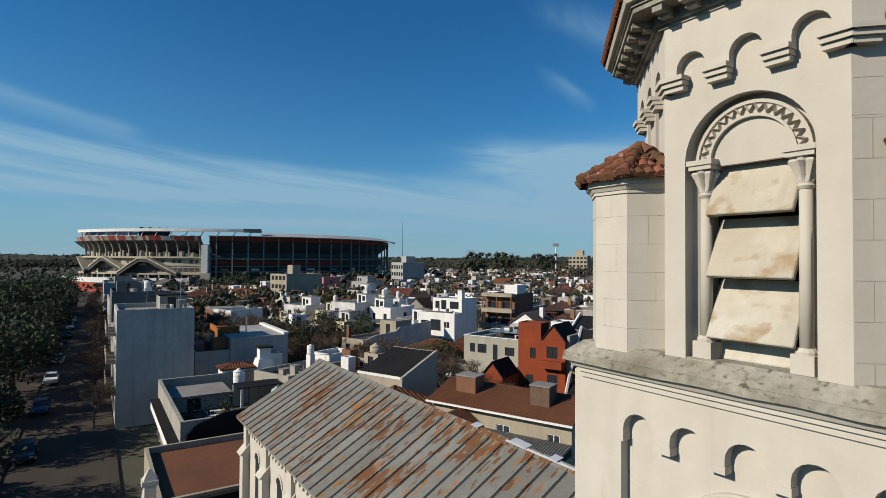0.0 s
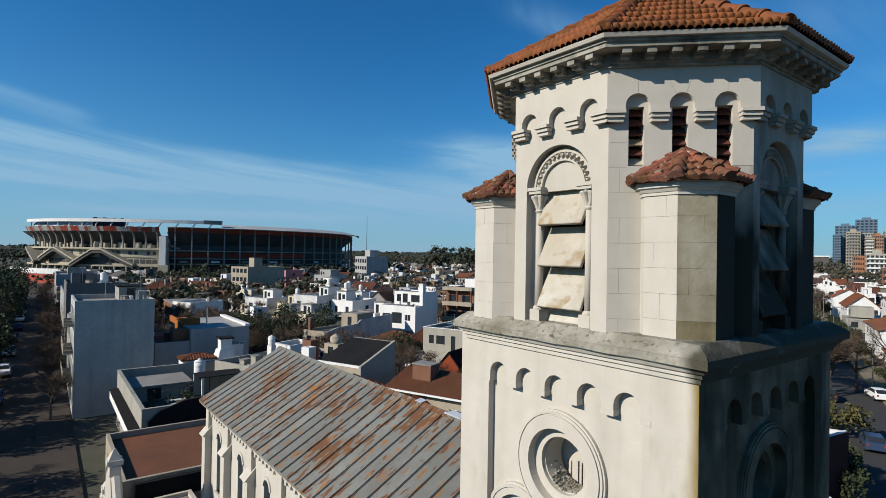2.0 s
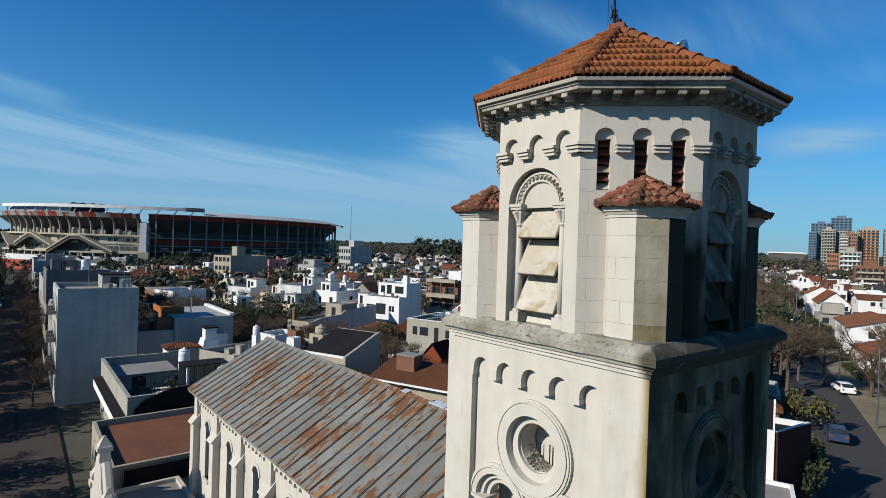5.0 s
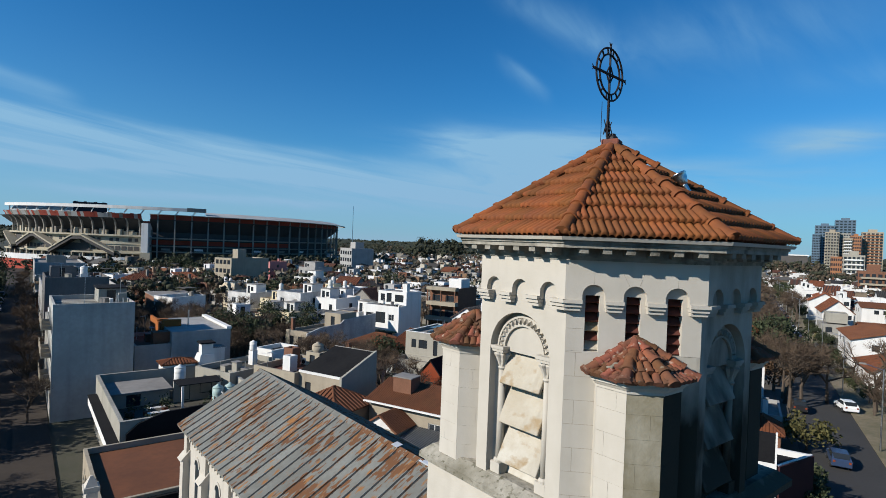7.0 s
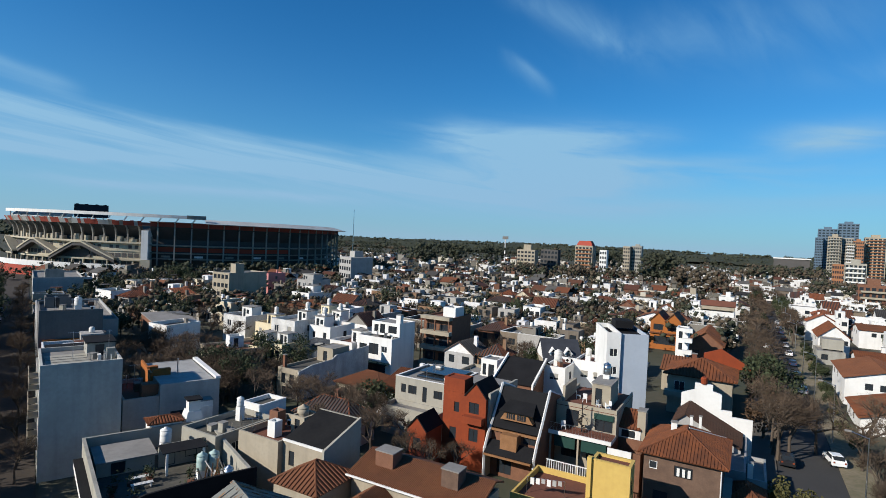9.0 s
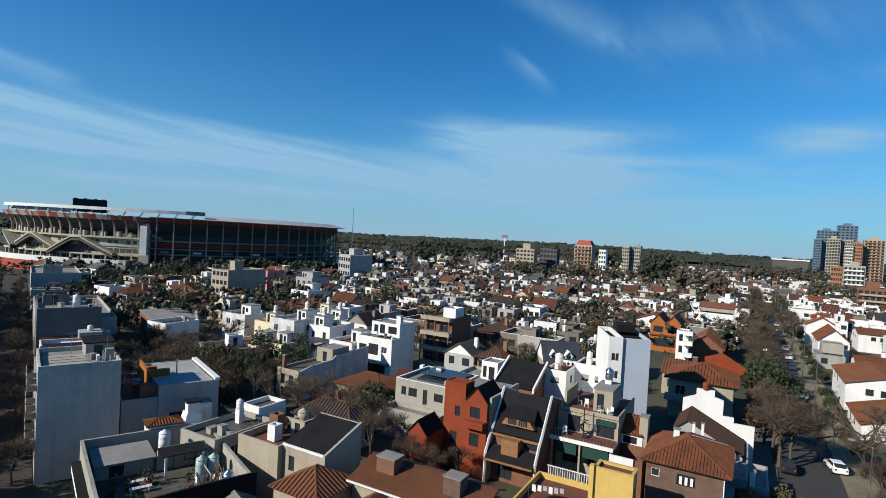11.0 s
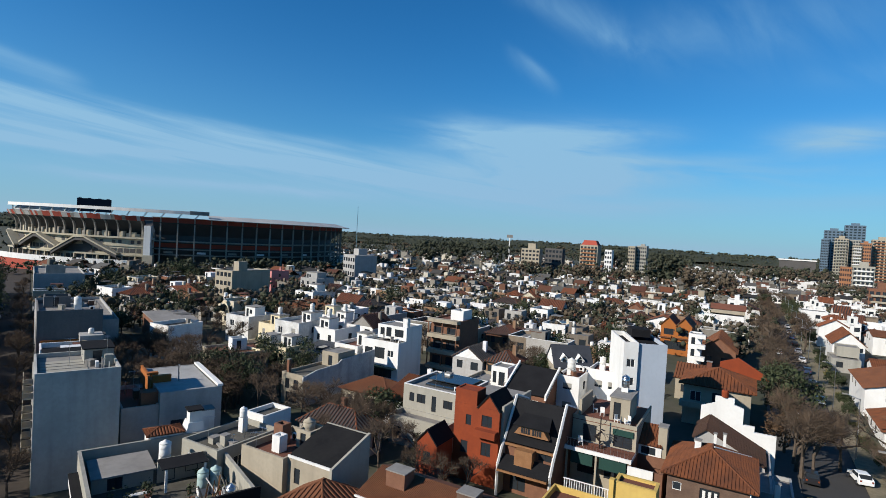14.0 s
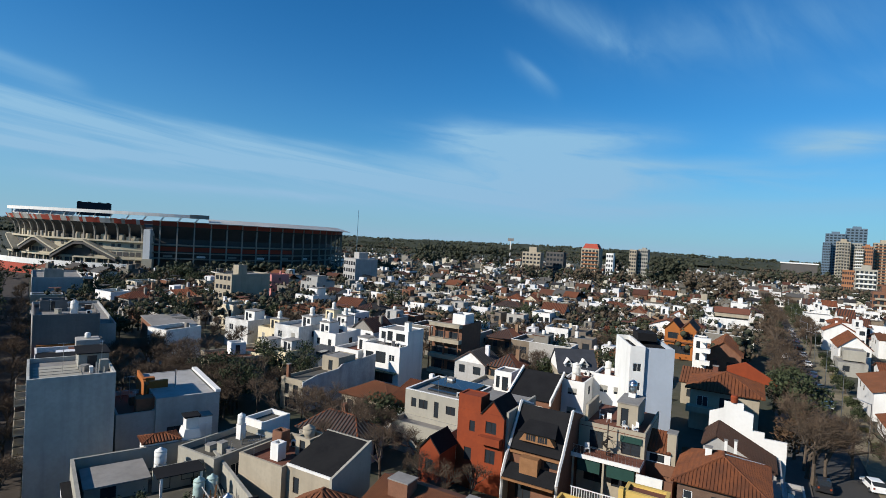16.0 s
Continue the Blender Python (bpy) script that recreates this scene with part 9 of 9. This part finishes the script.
def lathe_open(bm, r0, z0, r1, z1, thick, n):
    rings = []
    for r, z in ((r0, z0), (r1, z1), (r1 - thick, z1), (r0 - thick, z0)):
        rings.append([bm.verts.new((r * math.cos(2 * math.pi * i / n), r * math.sin(2 * math.pi * i / n), z)) for i in range(n)])
    for k in range(4):
        for i in range(n):
            bm.faces.new((rings[k][i], rings[k][(i + 1) % n], rings[(k + 1) % 4][(i + 1) % n], rings[(k + 1) % 4][i]))


def sring(name, mat, *a, **k):
    bm = bmesh.new()
    ring_wall(bm, *a, **k)
    return part(name, bm, mat, stadium)


# lit copy of the concrete: the sun on that half is in the colour
SCON_LIT = material("stadium_cream_lit", (0.44, 0.39, 0.29), 0.9, (0.33, 0.29, 0.21), 0.08, 0.8, 0.8, streaks=0.3, bump=0.1)
SROOF = material("stadium_roof_sheet", (0.42, 0.42, 0.40), 0.7, (0.30, 0.30, 0.29), 0.08, 0.8, 0.8, bump=0.1)
L0, L1, R1 = -122.0, -67.0, 16.0
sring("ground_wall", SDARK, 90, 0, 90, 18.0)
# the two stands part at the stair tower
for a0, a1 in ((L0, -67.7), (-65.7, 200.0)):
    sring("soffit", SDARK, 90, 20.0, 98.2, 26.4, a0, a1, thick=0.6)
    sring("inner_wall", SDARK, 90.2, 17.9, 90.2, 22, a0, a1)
sring("middle_slab", SCON_LIT, 96.4, 17.5, 96.4, 18.3, L0, L1, thick=6)
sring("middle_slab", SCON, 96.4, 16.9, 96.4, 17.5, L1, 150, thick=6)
# lit half, its sunlight put into a paler colour: cream walls with windows
sring("upper_cream_wall", SCON_LIT, 94.6, 13.6, 94.6, 17.49, L0, L1)
sring("lower_cream_wall", SCON_LIT, 94.2, 1.0, 94.2, 13.59, L0, L1)
sring("first_slab", SCON_LIT, 96.0, 9.0, 96.0, 9.7, L0, L1, thick=1.7)
n = 30
for i in range(n):
    m = pose(0, 0, 0, 0, 0, L0 + 1.2 + (L1 - L0 - 2) * i / n)
    if i % 3:
        part("window", mesh_of(box, 94.62, 94.7, -0.8, 0.8, 15.0, 16.6, m), SDARK, stadium)
    part("window", mesh_of(box, 94.22, 94.3, -1.1, 1.1, 10.6, 12.6, m), SDARK, stadium)
    part("gate_opening", mesh_of(box, 94.22, 94.3, -1.2, 1.2, 4.8, 8.6, m), SDARK, stadium)
    if i % 2 == 0:
        part("pillar", mesh_of(box, 94.7, 95.8, -0.3, 0.3, 1.0, 8.99, pose(0, 0, 0, 0, 0, L0 + 2.2 + (L1 - L0 - 2) * i / n)), SCON_LIT, stadium)
srg = random.Random(8)
# stand back of red, white and grey boards under an open white truss
TIP = -116.0
n = 50
for i in range(n):
    a0, a1 = TIP + (-67.7 - TIP) * i / n, TIP + (-67.7 - TIP) * (i + 0.97) / n
    sring("board", srg.choice((SEAT_RED, SEAT_RED, SROOF, SROOF, SEAT_RED, SCON)), 98.2, 26.4, 99.4, 28.7 + srg.uniform(-0.2, 0.3), a0, a1, thick=0.4, n=1)
for i in range(13):
    a0, a1 = -113.0 + 26.0 * i / 13, -113.0 + 26.0 * (i + 0.9) / 13
    sring("canopy_sheet", srg.choice((SROOF, SROOF, BLUEWALL)), 98.6, 28.8, 96.5, 31.2, a0, a1, thick=0.2, n=1)
sring("white_rim", WHITE, 100.4, 30.9, 100.4, 32.4, -113.0, -56.0, thick=2.0)
sring("rim_end_box", SCON, 100.7, 30.8, 100.7, 32.7, -56.0, -51.0, thick=2.6)
for i in range(14):
    a, b = radians(-112.0 + 4.4 * i), radians(-110.9 + 4.4 * i)
    part("truss_post", mesh_of(rod, (98.8 * math.cos(a), 98.8 * math.sin(a), 28.4), (99.6 * math.cos(b), 99.6 * math.sin(b), 30.95), 0.26, 5), WHITE, stadium)
for i in range(15):
    a = TIP + 1.5 + (-68.6 - TIP - 1.5) * i / 14
    m = pose(0, 0, 0, 0, 0, a)
    bm = bmesh.new()
    prism(bm, [(94.9, 18.3), (95.8, 18.3), (95.9, 22.0), (96.8, 24.6), (98.6, 26.5), (97.6, 26.5), (95.8, 25.0), (95.0, 22.5)], -0.28, 0.28, m @ Matrix(((1, 0, 0, 0), (0, 0, -1, 0), (0, 1, 0, 0), (0, 0, 0, 1))))
    part("curved_column", bm, SCON, stadium)
    for _ in range(2):
        part("booth", mesh_of(box, 92.5, 94.2, 1.0 + srg.uniform(0, 1.0), 3.4 + srg.uniform(0, 1.2), 18.31, srg.uniform(19.6, 21.4), pose(0, 0, 0, 0, 0, a + srg.uniform(0, 2.2))), srg.choice((SCON_LIT, SCON_LIT, SCON)), stadium)
# shaded half, its shade put into darker colours: dark tiers behind thin columns, pale sheet roof
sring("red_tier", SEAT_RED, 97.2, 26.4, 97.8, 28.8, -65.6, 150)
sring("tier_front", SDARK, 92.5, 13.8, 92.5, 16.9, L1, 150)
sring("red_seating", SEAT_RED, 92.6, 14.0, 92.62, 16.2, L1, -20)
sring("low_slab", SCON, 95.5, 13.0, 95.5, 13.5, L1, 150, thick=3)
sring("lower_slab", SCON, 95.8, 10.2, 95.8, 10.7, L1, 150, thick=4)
n = 62
for i in range(n):
    a0, a1 = -51.0 + 67.0 * i / n, -51.0 + 67.0 * (i + 0.93) / n
    sring("roof_sheet", SROOF, 102.4, 28.9, 94.0, 31.0, a0, a1, thick=0.3, n=1)
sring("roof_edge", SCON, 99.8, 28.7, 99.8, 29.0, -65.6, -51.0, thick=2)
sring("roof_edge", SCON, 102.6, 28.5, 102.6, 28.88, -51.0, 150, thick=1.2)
for i in range(19):
    a = L1 + 3.4 + 4.5 * i
    m = pose(0, 0, 0, 0, 0, a)
    part("column", mesh_of(box, 97.0, 97.7, -0.3, 0.3, 0, 28.6, m), SCON, stadium)
    if i % 2 == 0:
        part("barrier", mesh_of(box, 95.52, 95.7, 1.5, 5.6, 11.2, 12.2, m), WHITE if i % 4 else SCON, stadium)


def ramp(a0, z0, a1, z1, r=99.0):
    bm = bmesh.new()
    n = 8
    for k in range(n):
        b0, b1 = radians(a0 + (a1 - a0) * k / n), radians(a0 + (a1 - a0) * (k + 1) / n)
        y0, y1 = z0 + (z1 - z0) * k / n - 0.75, z0 + (z1 - z0) * (k + 1) / n - 0.75
        vs = [bm.verts.new((rr * math.cos(b), rr * math.sin(b), z)) for rr in (r, r - 4.2) for b, z in ((b0, y0), (b1, y1), (b1, y1 + 0.75), (b0, y0 + 0.75))]
        for f in ((0, 1, 2, 3), (7, 6, 5, 4), (3, 2, 6, 7), (0, 4, 5, 1)):
            bm.faces.new([vs[i] for i in f])
    bmesh.ops.remove_doubles(bm, verts=bm.verts, dist=0.01)
    ob = part("ramp", bm, SCON_LIT, stadium)
    # a dark band below the ramp, put in for its underside shade
    bm = bmesh.new()
    for k in range(n):
        b0, b1 = radians(a0 + (a1 - a0) * k / n), radians(a0 + (a1 - a0) * (k + 1) / n)
        y0, y1 = z0 + (z1 - z0) * k / n - 2.3, z0 + (z1 - z0) * (k + 1) / n - 2.3
        vs = [bm.verts.new((rr * math.cos(b), rr * math.sin(b), z)) for rr in (r - 0.35, r - 3.8) for b, z in ((b0, y0), (b1, y1), (b1, y1 + 1.54), (b0, y0 + 1.54))]
        for f in ((0, 1, 2, 3), (7, 6, 5, 4), (0, 4, 5, 1)):
            bm.faces.new([vs[i] for i in f])
    bmesh.ops.remove_doubles(bm, verts=bm.verts, dist=0.01)
    part("ramp_soffit", bm, SDARK, ob)


for a0, z0, a1, z1 in ((-116.3, 18.2, -110.4, 11.3), (-107.7, 13.0, -101.2, 18.2), (-101.2, 18.2, -99.8, 18.2), (-99.8, 18.2, -92.6, 12.6), (-94.2, 10.4, -86.6, 17.8), (-86.6, 17.8, -83.8, 17.9), (-83.8, 17.9, -74.6, 10.2)):
    ramp(a0, z0, a1, z1)
# dark panels put in for the shadowed hollows under the ramps
for a0, a1, ap in ((-93.2, -82.6, -85.6), (-114.5, -109.0, -112.0)):
    ks = [(a0, 9.9), (a1, 9.9), (ap + 1.6, 17.0), (ap - 0.6, 17.0)]
    bm = bmesh.new()
    pts = [[(r * math.cos(radians(a)), r * math.sin(radians(a)), z) for a, z in ks] for r in (94.66, 94.8)]
    vs = [[bm.verts.new(p) for p in row] for row in pts]
    bm.faces.new(vs[1])
    for i in range(4):
        bm.faces.new((vs[0][i], vs[0][(i + 1) % 4], vs[1][(i + 1) % 4], vs[1][i]))
    part("stairwell", bm, SDARK, stadium)
# perimeter wall in white and red
bm = bmesh.new()
ring_wall(bm, 103.5, 4.9, 103.5, 7.5, L0, L1 - 1)
part("white_band", bm, WHITE, stadium)
bm = bmesh.new()
ring_wall(bm, 103.3, 0, 103.3, 4.9, L0, L1 - 1)
part("red_base", bm, SEAT_RED, stadium)
part("stair_tower", mesh_of(box, 92, 99.2, -1.5, 1.5, 0, 24.3, pose(0, 0, 0, 0, 0, -66.7)), WHITE, stadium)
part("stair_tower_foot", mesh_of(box, 96, 99.6, -2.2, 2.2, 0, 10.0, pose(0, 0, 0, 0, 0, -66.4)), SCON_LIT, stadium)
# scoreboard
BLACKED = material("unlit_screen", (0.012, 0.012, 0.02), 0.6, (0.02, 0.018, 0.028), 0.3, 2, 0.5, bump=0.0)
board = thing("scoreboard", pose(-300.4, 329.6, 0, 0, 0, 42.4), "black scoreboard over the far stadium stand", "screen")
part("screen", mesh_of(box, -10.0, 10.0, -0.7, 0.7, 30.2, 39.1), BLACKED, board)
for x in (-8.4, -3.0, 3.0, 7.8):
    part("crown_box", mesh_of(box, x - 0.9, x + 1.1, -0.6, 0.6, 39.102, 39.5), BLACKED, board)
for x in (-7, -2.3, 2.3, 7):
    part("support", mesh_of(box, x - 0.3, x + 0.3, 0.72, 1.3, 0, 36.0), SCON, board)

# ---- far blocks ----


def block(az, dist, w, d, h, mat, floors, rz, label, bands=None, roof=None, cols=5, cap=3.0):
    x, y = math.sin(radians(az)) * dist, math.cos(radians(az)) * dist
    b = thing("apartment_block", pose(x, y, 0, 0, 0, rz), label, "building", "far apartment blocks")
    part("wall", mesh_of(box, -w / 2, w / 2, 0, d, 0, h), mat, b)
    win = bmesh.new()
    fh = (h - 2.5) / floors
    for k in range(floors):
        z = 1.8 + fh * k
        for i in range(cols):
            u = -w / 2 + w * (i + 0.18) / cols
            box(win, u, u + w / cols * 0.64, -0.06, -0.01, z + fh * 0.28, z + fh * 0.8)
            v = d * (i + 0.2) / cols
            box(win, -w / 2 - 0.06, -w / 2 - 0.01, v, v + d / cols * 0.6, z + fh * 0.28, z + fh * 0.8)
        if bands:
            part("balcony", mesh_of(box, -w * 0.42, w * 0.42, -1.1, -0.065, z, z + fh * 0.3), bands, b)
    tagged(part("window", win, GLASS, b), kind="stuff")
    if cap:
        part("lift_house", mesh_of(box, -w * 0.2, w * 0.22, d * 0.3, d * 0.7, h, h + cap), roof or mat, b)
    return b


TERRACOTTA = material("terracotta_brick", (0.30, 0.135, 0.065), 0.9, (0.22, 0.10, 0.05), 0.1, 1.0, 0.6)
WATER = material("river_water", (0.13, 0.15, 0.17), 0.5, (0.11, 0.13, 0.15), 0.002, 0.02, 0.5, bump=0.0, spec=0.3)
GLASSY = material("blue_curtain_wall", (0.10, 0.14, 0.18), 0.25, (0.07, 0.10, 0.14), 0.05, 0.5, 0.5, bump=0.0, spec=0.5)
block(-19.2, 268, 12, 12, 16, BLUEWALL, 4, -43, "pale blue block with stepped roof")
block(-0.47, 450, 15.5, 8, 21.2, BEIGE, 6, -20, "cream stepped apartment block among trees", cap=4.2)
block(1.9, 470, 15, 8, 22.0, SDARK, 5, -20, "dark shaded slab block among trees", cap=0)
b = block(5.37, 450, 14.0, 12, 26.8, BEIGE, 8, -20, "cream block with red roof storey", TERRACOTTA, cap=0)
part("roof_storey", mesh_of(prism, [(-6.5, 1), (6.5, 1), (6.5, 11), (-6.5, 11)], 26.8, 30.6, None, [(-4.5, 2.5), (4.5, 2.5), (4.5, 9.5), (-4.5, 9.5)]), SEAT_RED, b)
block(7.3, 440, 5.5, 6, 24.0, WHITE, 6, -20, "small white block among trees", cols=3, cap=0)
block(9.47, 520, 6.0, 8, 27.8, BEIGE, 8, -20, "narrow cream slab block among trees", cols=3, cap=0)
block(10.4, 524, 8.5, 10, 28.6, GREYWALL, 8, -20, "grey concrete slab apartment block", cap=1.5)
block(25.3, 905, 9, 10, 52.5, GLASSY, 14, -24, "dark blue glass tower beyond trees", cap=0)
block(25.86, 915, 22, 18, 65, GLASSY, 17, -24, "dark blue glass tower on the skyline", cap=3)
block(27.3, 920, 23, 20, 73, GLASSY, 19, -24, "tall dark blue glass tower", cap=3)
block(26.45, 760, 13, 14, 50, BEIGE, 14, -24, "grey beige residential tower on the skyline", LGREY)
block(27.3, 768, 12, 14, 49, GREYWALL, 14, -24, "grey residential tower on the skyline", cap=0)
block(27.55, 720, 8, 10, 42, BEIGE, 12, -24, "pale balcony tower on the skyline", WHITE, cap=0)
block(28.1, 722, 9, 12, 45, TERRACOTTA, 12, -24, "orange brick apartment tower on skyline", cap=2)
block(29.2, 735, 18, 16, 49.5, BEIGE, 15, -24, "beige tower with terracotta balconies", TERRACOTTA)
block(30.8, 735, 14, 16, 50, BEIGE, 15, -24, "beige tower on the skyline", WHITE)
block(28.1, 500, 13, 10, 23.0, LGREY, 6, -24, "low grey balcony block among trees", WHITE)
block(26.9, 520, 7, 9, 21.5, TERRACOTTA, 5, -24, "low orange apartment block among trees", cap=0)
block(29.6, 330, 12, 10, 14.5, BRICK, 4, -24, "pink brick apartment block among trees", BEIGE)
shed = thing("market_hall", pose(math.sin(radians(23.4)) * 800, math.cos(radians(23.4)) * 800, 0, 0, 0, -23), "long low hall with white roof", "building")
part("wall", mesh_of(box, -19, 19, 0, 20, 0, 21.6), SDARK, shed)
part("roof", mesh_of(box, -20, 20, -1, 21, 21.61, 23.0), WHITE, shed)
strip("water", Matrix.Identity(4), -1500, 2600, 1900, 3900, 0.4, WATER, "pale blue-grey river beyond the trees", "water")
mast = thing("radio_mast", pose(-135, 400, 0), "tall thin steel radio mast", "mast")
part("shaft", mesh_of(rod, (0, 0, 0), (0, 0, 46), 0.35, 5, 0.2), STEEL, mast)
mast = thing("floodlight_mast", pose(-22, 470, 0), "tall white floodlight mast among trees", "mast")
part("shaft", mesh_of(rod, (0, 0, 0), (0, 0, 30), 0.6, 6, 0.4), WHITE, mast)
part("head", mesh_of(box, -2.5, 2.5, -0.4, 0.4, 29, 31.5), CONCRETE, mast)

# ---- far woods and roofs ----
frg = random.Random(3)
woods = bmesh.new()
tw = bmesh.new()


LUMP = bmesh.new()
bmesh.ops.create_icosphere(LUMP, subdivisions=1, radius=0.72)
LV, LF = [v.co.copy() for v in LUMP.verts], [[v.index for v in f.verts] for f in LUMP.faces]
LUMP.free()


def clump(bm, c, r, n):
    """A ragged knot of crown: an uneven core with loose leaf sprays round it."""
    ph = [frg.uniform(0, 6.28) for _ in range(3)]
    vs = []
    for v in LV:
        k = 0.80 + 0.13 * math.sin(5 * v.x + ph[0]) + 0.13 * math.sin(6 * v.y + ph[1]) + 0.1 * math.sin(7 * v.z + ph[2]) + frg.uniform(-0.09, 0.09)
        vs.append(bm.verts.new(c + Vector((v.x * r * k, v.y * r * k, v.z * r * 0.85 * k))))
    for f in LF:
        bm.faces.new([vs[i] for i in f])
    for _ in range(n):
        v = Vector((frg.gauss(0, 1), frg.gauss(0, 1), frg.gauss(0.2, 0.8))).normalized()
        p = c + Vector((v.x * r, v.y * r, v.z * r * 0.85)) * frg.uniform(0.6, 1.2)
        ax = v.cross(Vector((frg.gauss(0, 1), frg.gauss(0, 1), frg.gauss(0, 1)))).normalized() * r * 0.22
        bx = (v + 0.5 * Vector((frg.gauss(0, 1), frg.gauss(0, 1), frg.gauss(0, 1)))).cross(ax).normalized() * r * 0.16
        bm.faces.new([bm.verts.new(x) for x in (p - ax, p + bx, p + ax, p - bx)])


for x, y, dist in sorted(YARDS, key=lambda v: v[2])[215:]:
    p = TOWN @ Vector((x, y, 0))
    tall = frg.uniform(4.5, 8.0)
    for k in range(7):
        r = tall * frg.uniform(0.13, 0.22)
        clump(tw if frg.random() < 0.68 else woods, Vector((p.x + frg.gauss(0, tall * 0.2), p.y + frg.gauss(0, tall * 0.2), tall - r * frg.uniform(0.8, 3.2))), r, 9)
for _ in range(170):
    b = radians(frg.uniform(-128, 20))
    rr = frg.uniform(108, 132)
    tall = frg.uniform(3.5, 6.5) if b < radians(-62) else frg.uniform(7.5, 13.0)
    for k in range(8):
        r = tall * frg.uniform(0.13, 0.22)
        clump(woods, SC + Vector((rr * math.cos(b) + frg.gauss(0, tall * 0.25), rr * math.sin(b) + frg.gauss(0, tall * 0.25), tall - r * frg.uniform(0.9, 3.6))), r, 10)
for az, dist, tall in ((12.2, 380, 26), (12.9, 385, 27), (13.6, 378, 25), (16.8, 320, 19), (18.4, 310, 19), (15.2, 340, 20), (-4.0, 430, 25), (-8.0, 440, 26), (-11.0, 420, 27), (7.9, 470, 27)):
    c0 = Vector((math.sin(radians(az)) * dist, math.cos(radians(az)) * dist, 0))
    for k in range(40):
        r = tall * frg.uniform(0.07, 0.13)
        clump(woods if az < 15 else tw, c0 + Vector((frg.gauss(0, tall * 0.2), frg.gauss(0, tall * 0.2), tall * frg.uniform(0.40, 0.92) - r * 0.5)), r, 18)
for az0, az1, d0, d1, t0, t1, n_ in ((-4, 13, 370, 425, 10, 15, 70), (20, 26, 560, 690, 14, 17.5, 40), (25, 32, 380, 450, 9, 14, 50)):
    for _ in range(n_):
        az, dist, tall = radians(frg.uniform(az0, az1)), frg.uniform(d0, d1), frg.uniform(t0, t1)
        bm = woods if frg.random() < 0.5 else tw
        for k in range(9):
            r = tall * frg.uniform(0.11, 0.2)
            clump(bm, Vector((math.sin(az) * dist + frg.gauss(0, tall * 0.25), math.cos(az) * dist + frg.gauss(0, tall * 0.25), tall - r * frg.uniform(0.8, 4.0))), r, 8)
for i in range(4300):
    az = radians(frg.uniform(-60, 42))
    dist = 345 + 885 * frg.random() ** 1.15 if i > 2900 else frg.uniform(115, 345)
    x, y = math.sin(az) * dist, math.cos(az) * dist
    if (Vector((x, y, 0)) - SC).length < 106 or (dist < 345 and az < radians(-46)):
        continue
    q = TOWN.inverted() @ Vector((x, y, 0))
    if dist < 345 and (i % 3 == 0 or dist < 150 or 4 < q.x < 60):
        continue
    deg = math.degrees(az)
    if 345 < dist < 560 and frg.random() < (0.30 if deg < -12 else 0.45):
        continue
    top = 20 if deg < -3 else 18 if deg < 12 else 16
    tall = frg.uniform(5.5, 9.5) if dist < 345 else frg.uniform(5, 10) if dist < 560 else frg.uniform(8, top - 3) if frg.random() < 0.92 else frg.uniform(top - 3, top + 4)
    bm = woods if frg.random() < (0.8 if dist > 560 else 0.45) else tw
    for k in range(6 if dist < 345 else 7):
        r = tall * frg.uniform(0.12, 0.21)
        clump(bm, Vector((x + frg.gauss(0, tall * 0.26), y + frg.gauss(0, tall * 0.26), tall - r * frg.uniform(0.8, 3.6))), r, 7 if dist > 345 else 10)

# the wooded rise that closes the view: an uneven sheet of crowns
cols, depths = 520, (1180, 1260, 1350, 1450, 1560)
grid = []
for j, dist in enumerate(depths):
    row = []
    for i in range(cols + 1):
        az = radians(-60 + 106 * i / cols)
        p = Vector((math.sin(az) * dist, math.cos(az) * dist, 0))
        rough = noise.noise(p * 0.06) * 3.4 + noise.noise(p * 0.016) * 4.2
        z = (4, 13, 19, 22.5, 2)[j] + 2.5 * math.sin(az * 9 + 1.0) * (j > 1) + (rough if j < 4 else 0)
        row.append(woods.verts.new((p.x, p.y, max(0.0, z))))
    grid.append(row)
for r0, r1 in zip(grid, grid[1:]):
    for i in range(cols):
        woods.faces.new((r0[i], r0[i + 1], r1[i + 1], r1[i]))
for _ in range(1500):
    az, dist = radians(frg.uniform(-60, 46)), frg.choice((1245, 1340, 1440)) + frg.uniform(-25, 25)
    hill = {12: 13, 13: 19, 14: 22.5}[int(dist / 100) if dist < 1400 else 14] + 2.0 * math.sin(az * 9 + 1.0)
    r = frg.uniform(3.0, 5.5)
    for k in range(2):
        clump(woods, Vector((math.sin(az) * dist + frg.gauss(0, 4), math.cos(az) * dist + frg.gauss(0, 4), hill + r * frg.uniform(-0.6, 0.25))), r, 5)

tagged(new("far_woods", finish(woods, "far_woods", FAR_LEAVES, True)), "distant belt of dark green trees", "woods", kind="stuff")
tagged(new("far_winter_trees", finish(tw, "far_winter_trees", FAR_TWIGS, True)), "distant belt of leafless brown trees", "woods", kind="stuff")
# far houses between the trees
FAR = []
for i in range(640):
    az = radians(frg.uniform(-30, 38) if i % 4 else frg.uniform(14, 38))
    dist = 335 + 430 * frg.random() ** 1.2
    x, y = math.sin(az) * dist, math.cos(az) * dist
    if (Vector((x, y, 0)) - SC).length > 112:
        FAR.append((pose(x, y, 0, 0, 0, frg.choice((-20, 70)) + frg.uniform(-5, 5)), frg.uniform(5, 8)))
far_roofs(FAR, "far_suburb", "scattered far houses among trees", frg)
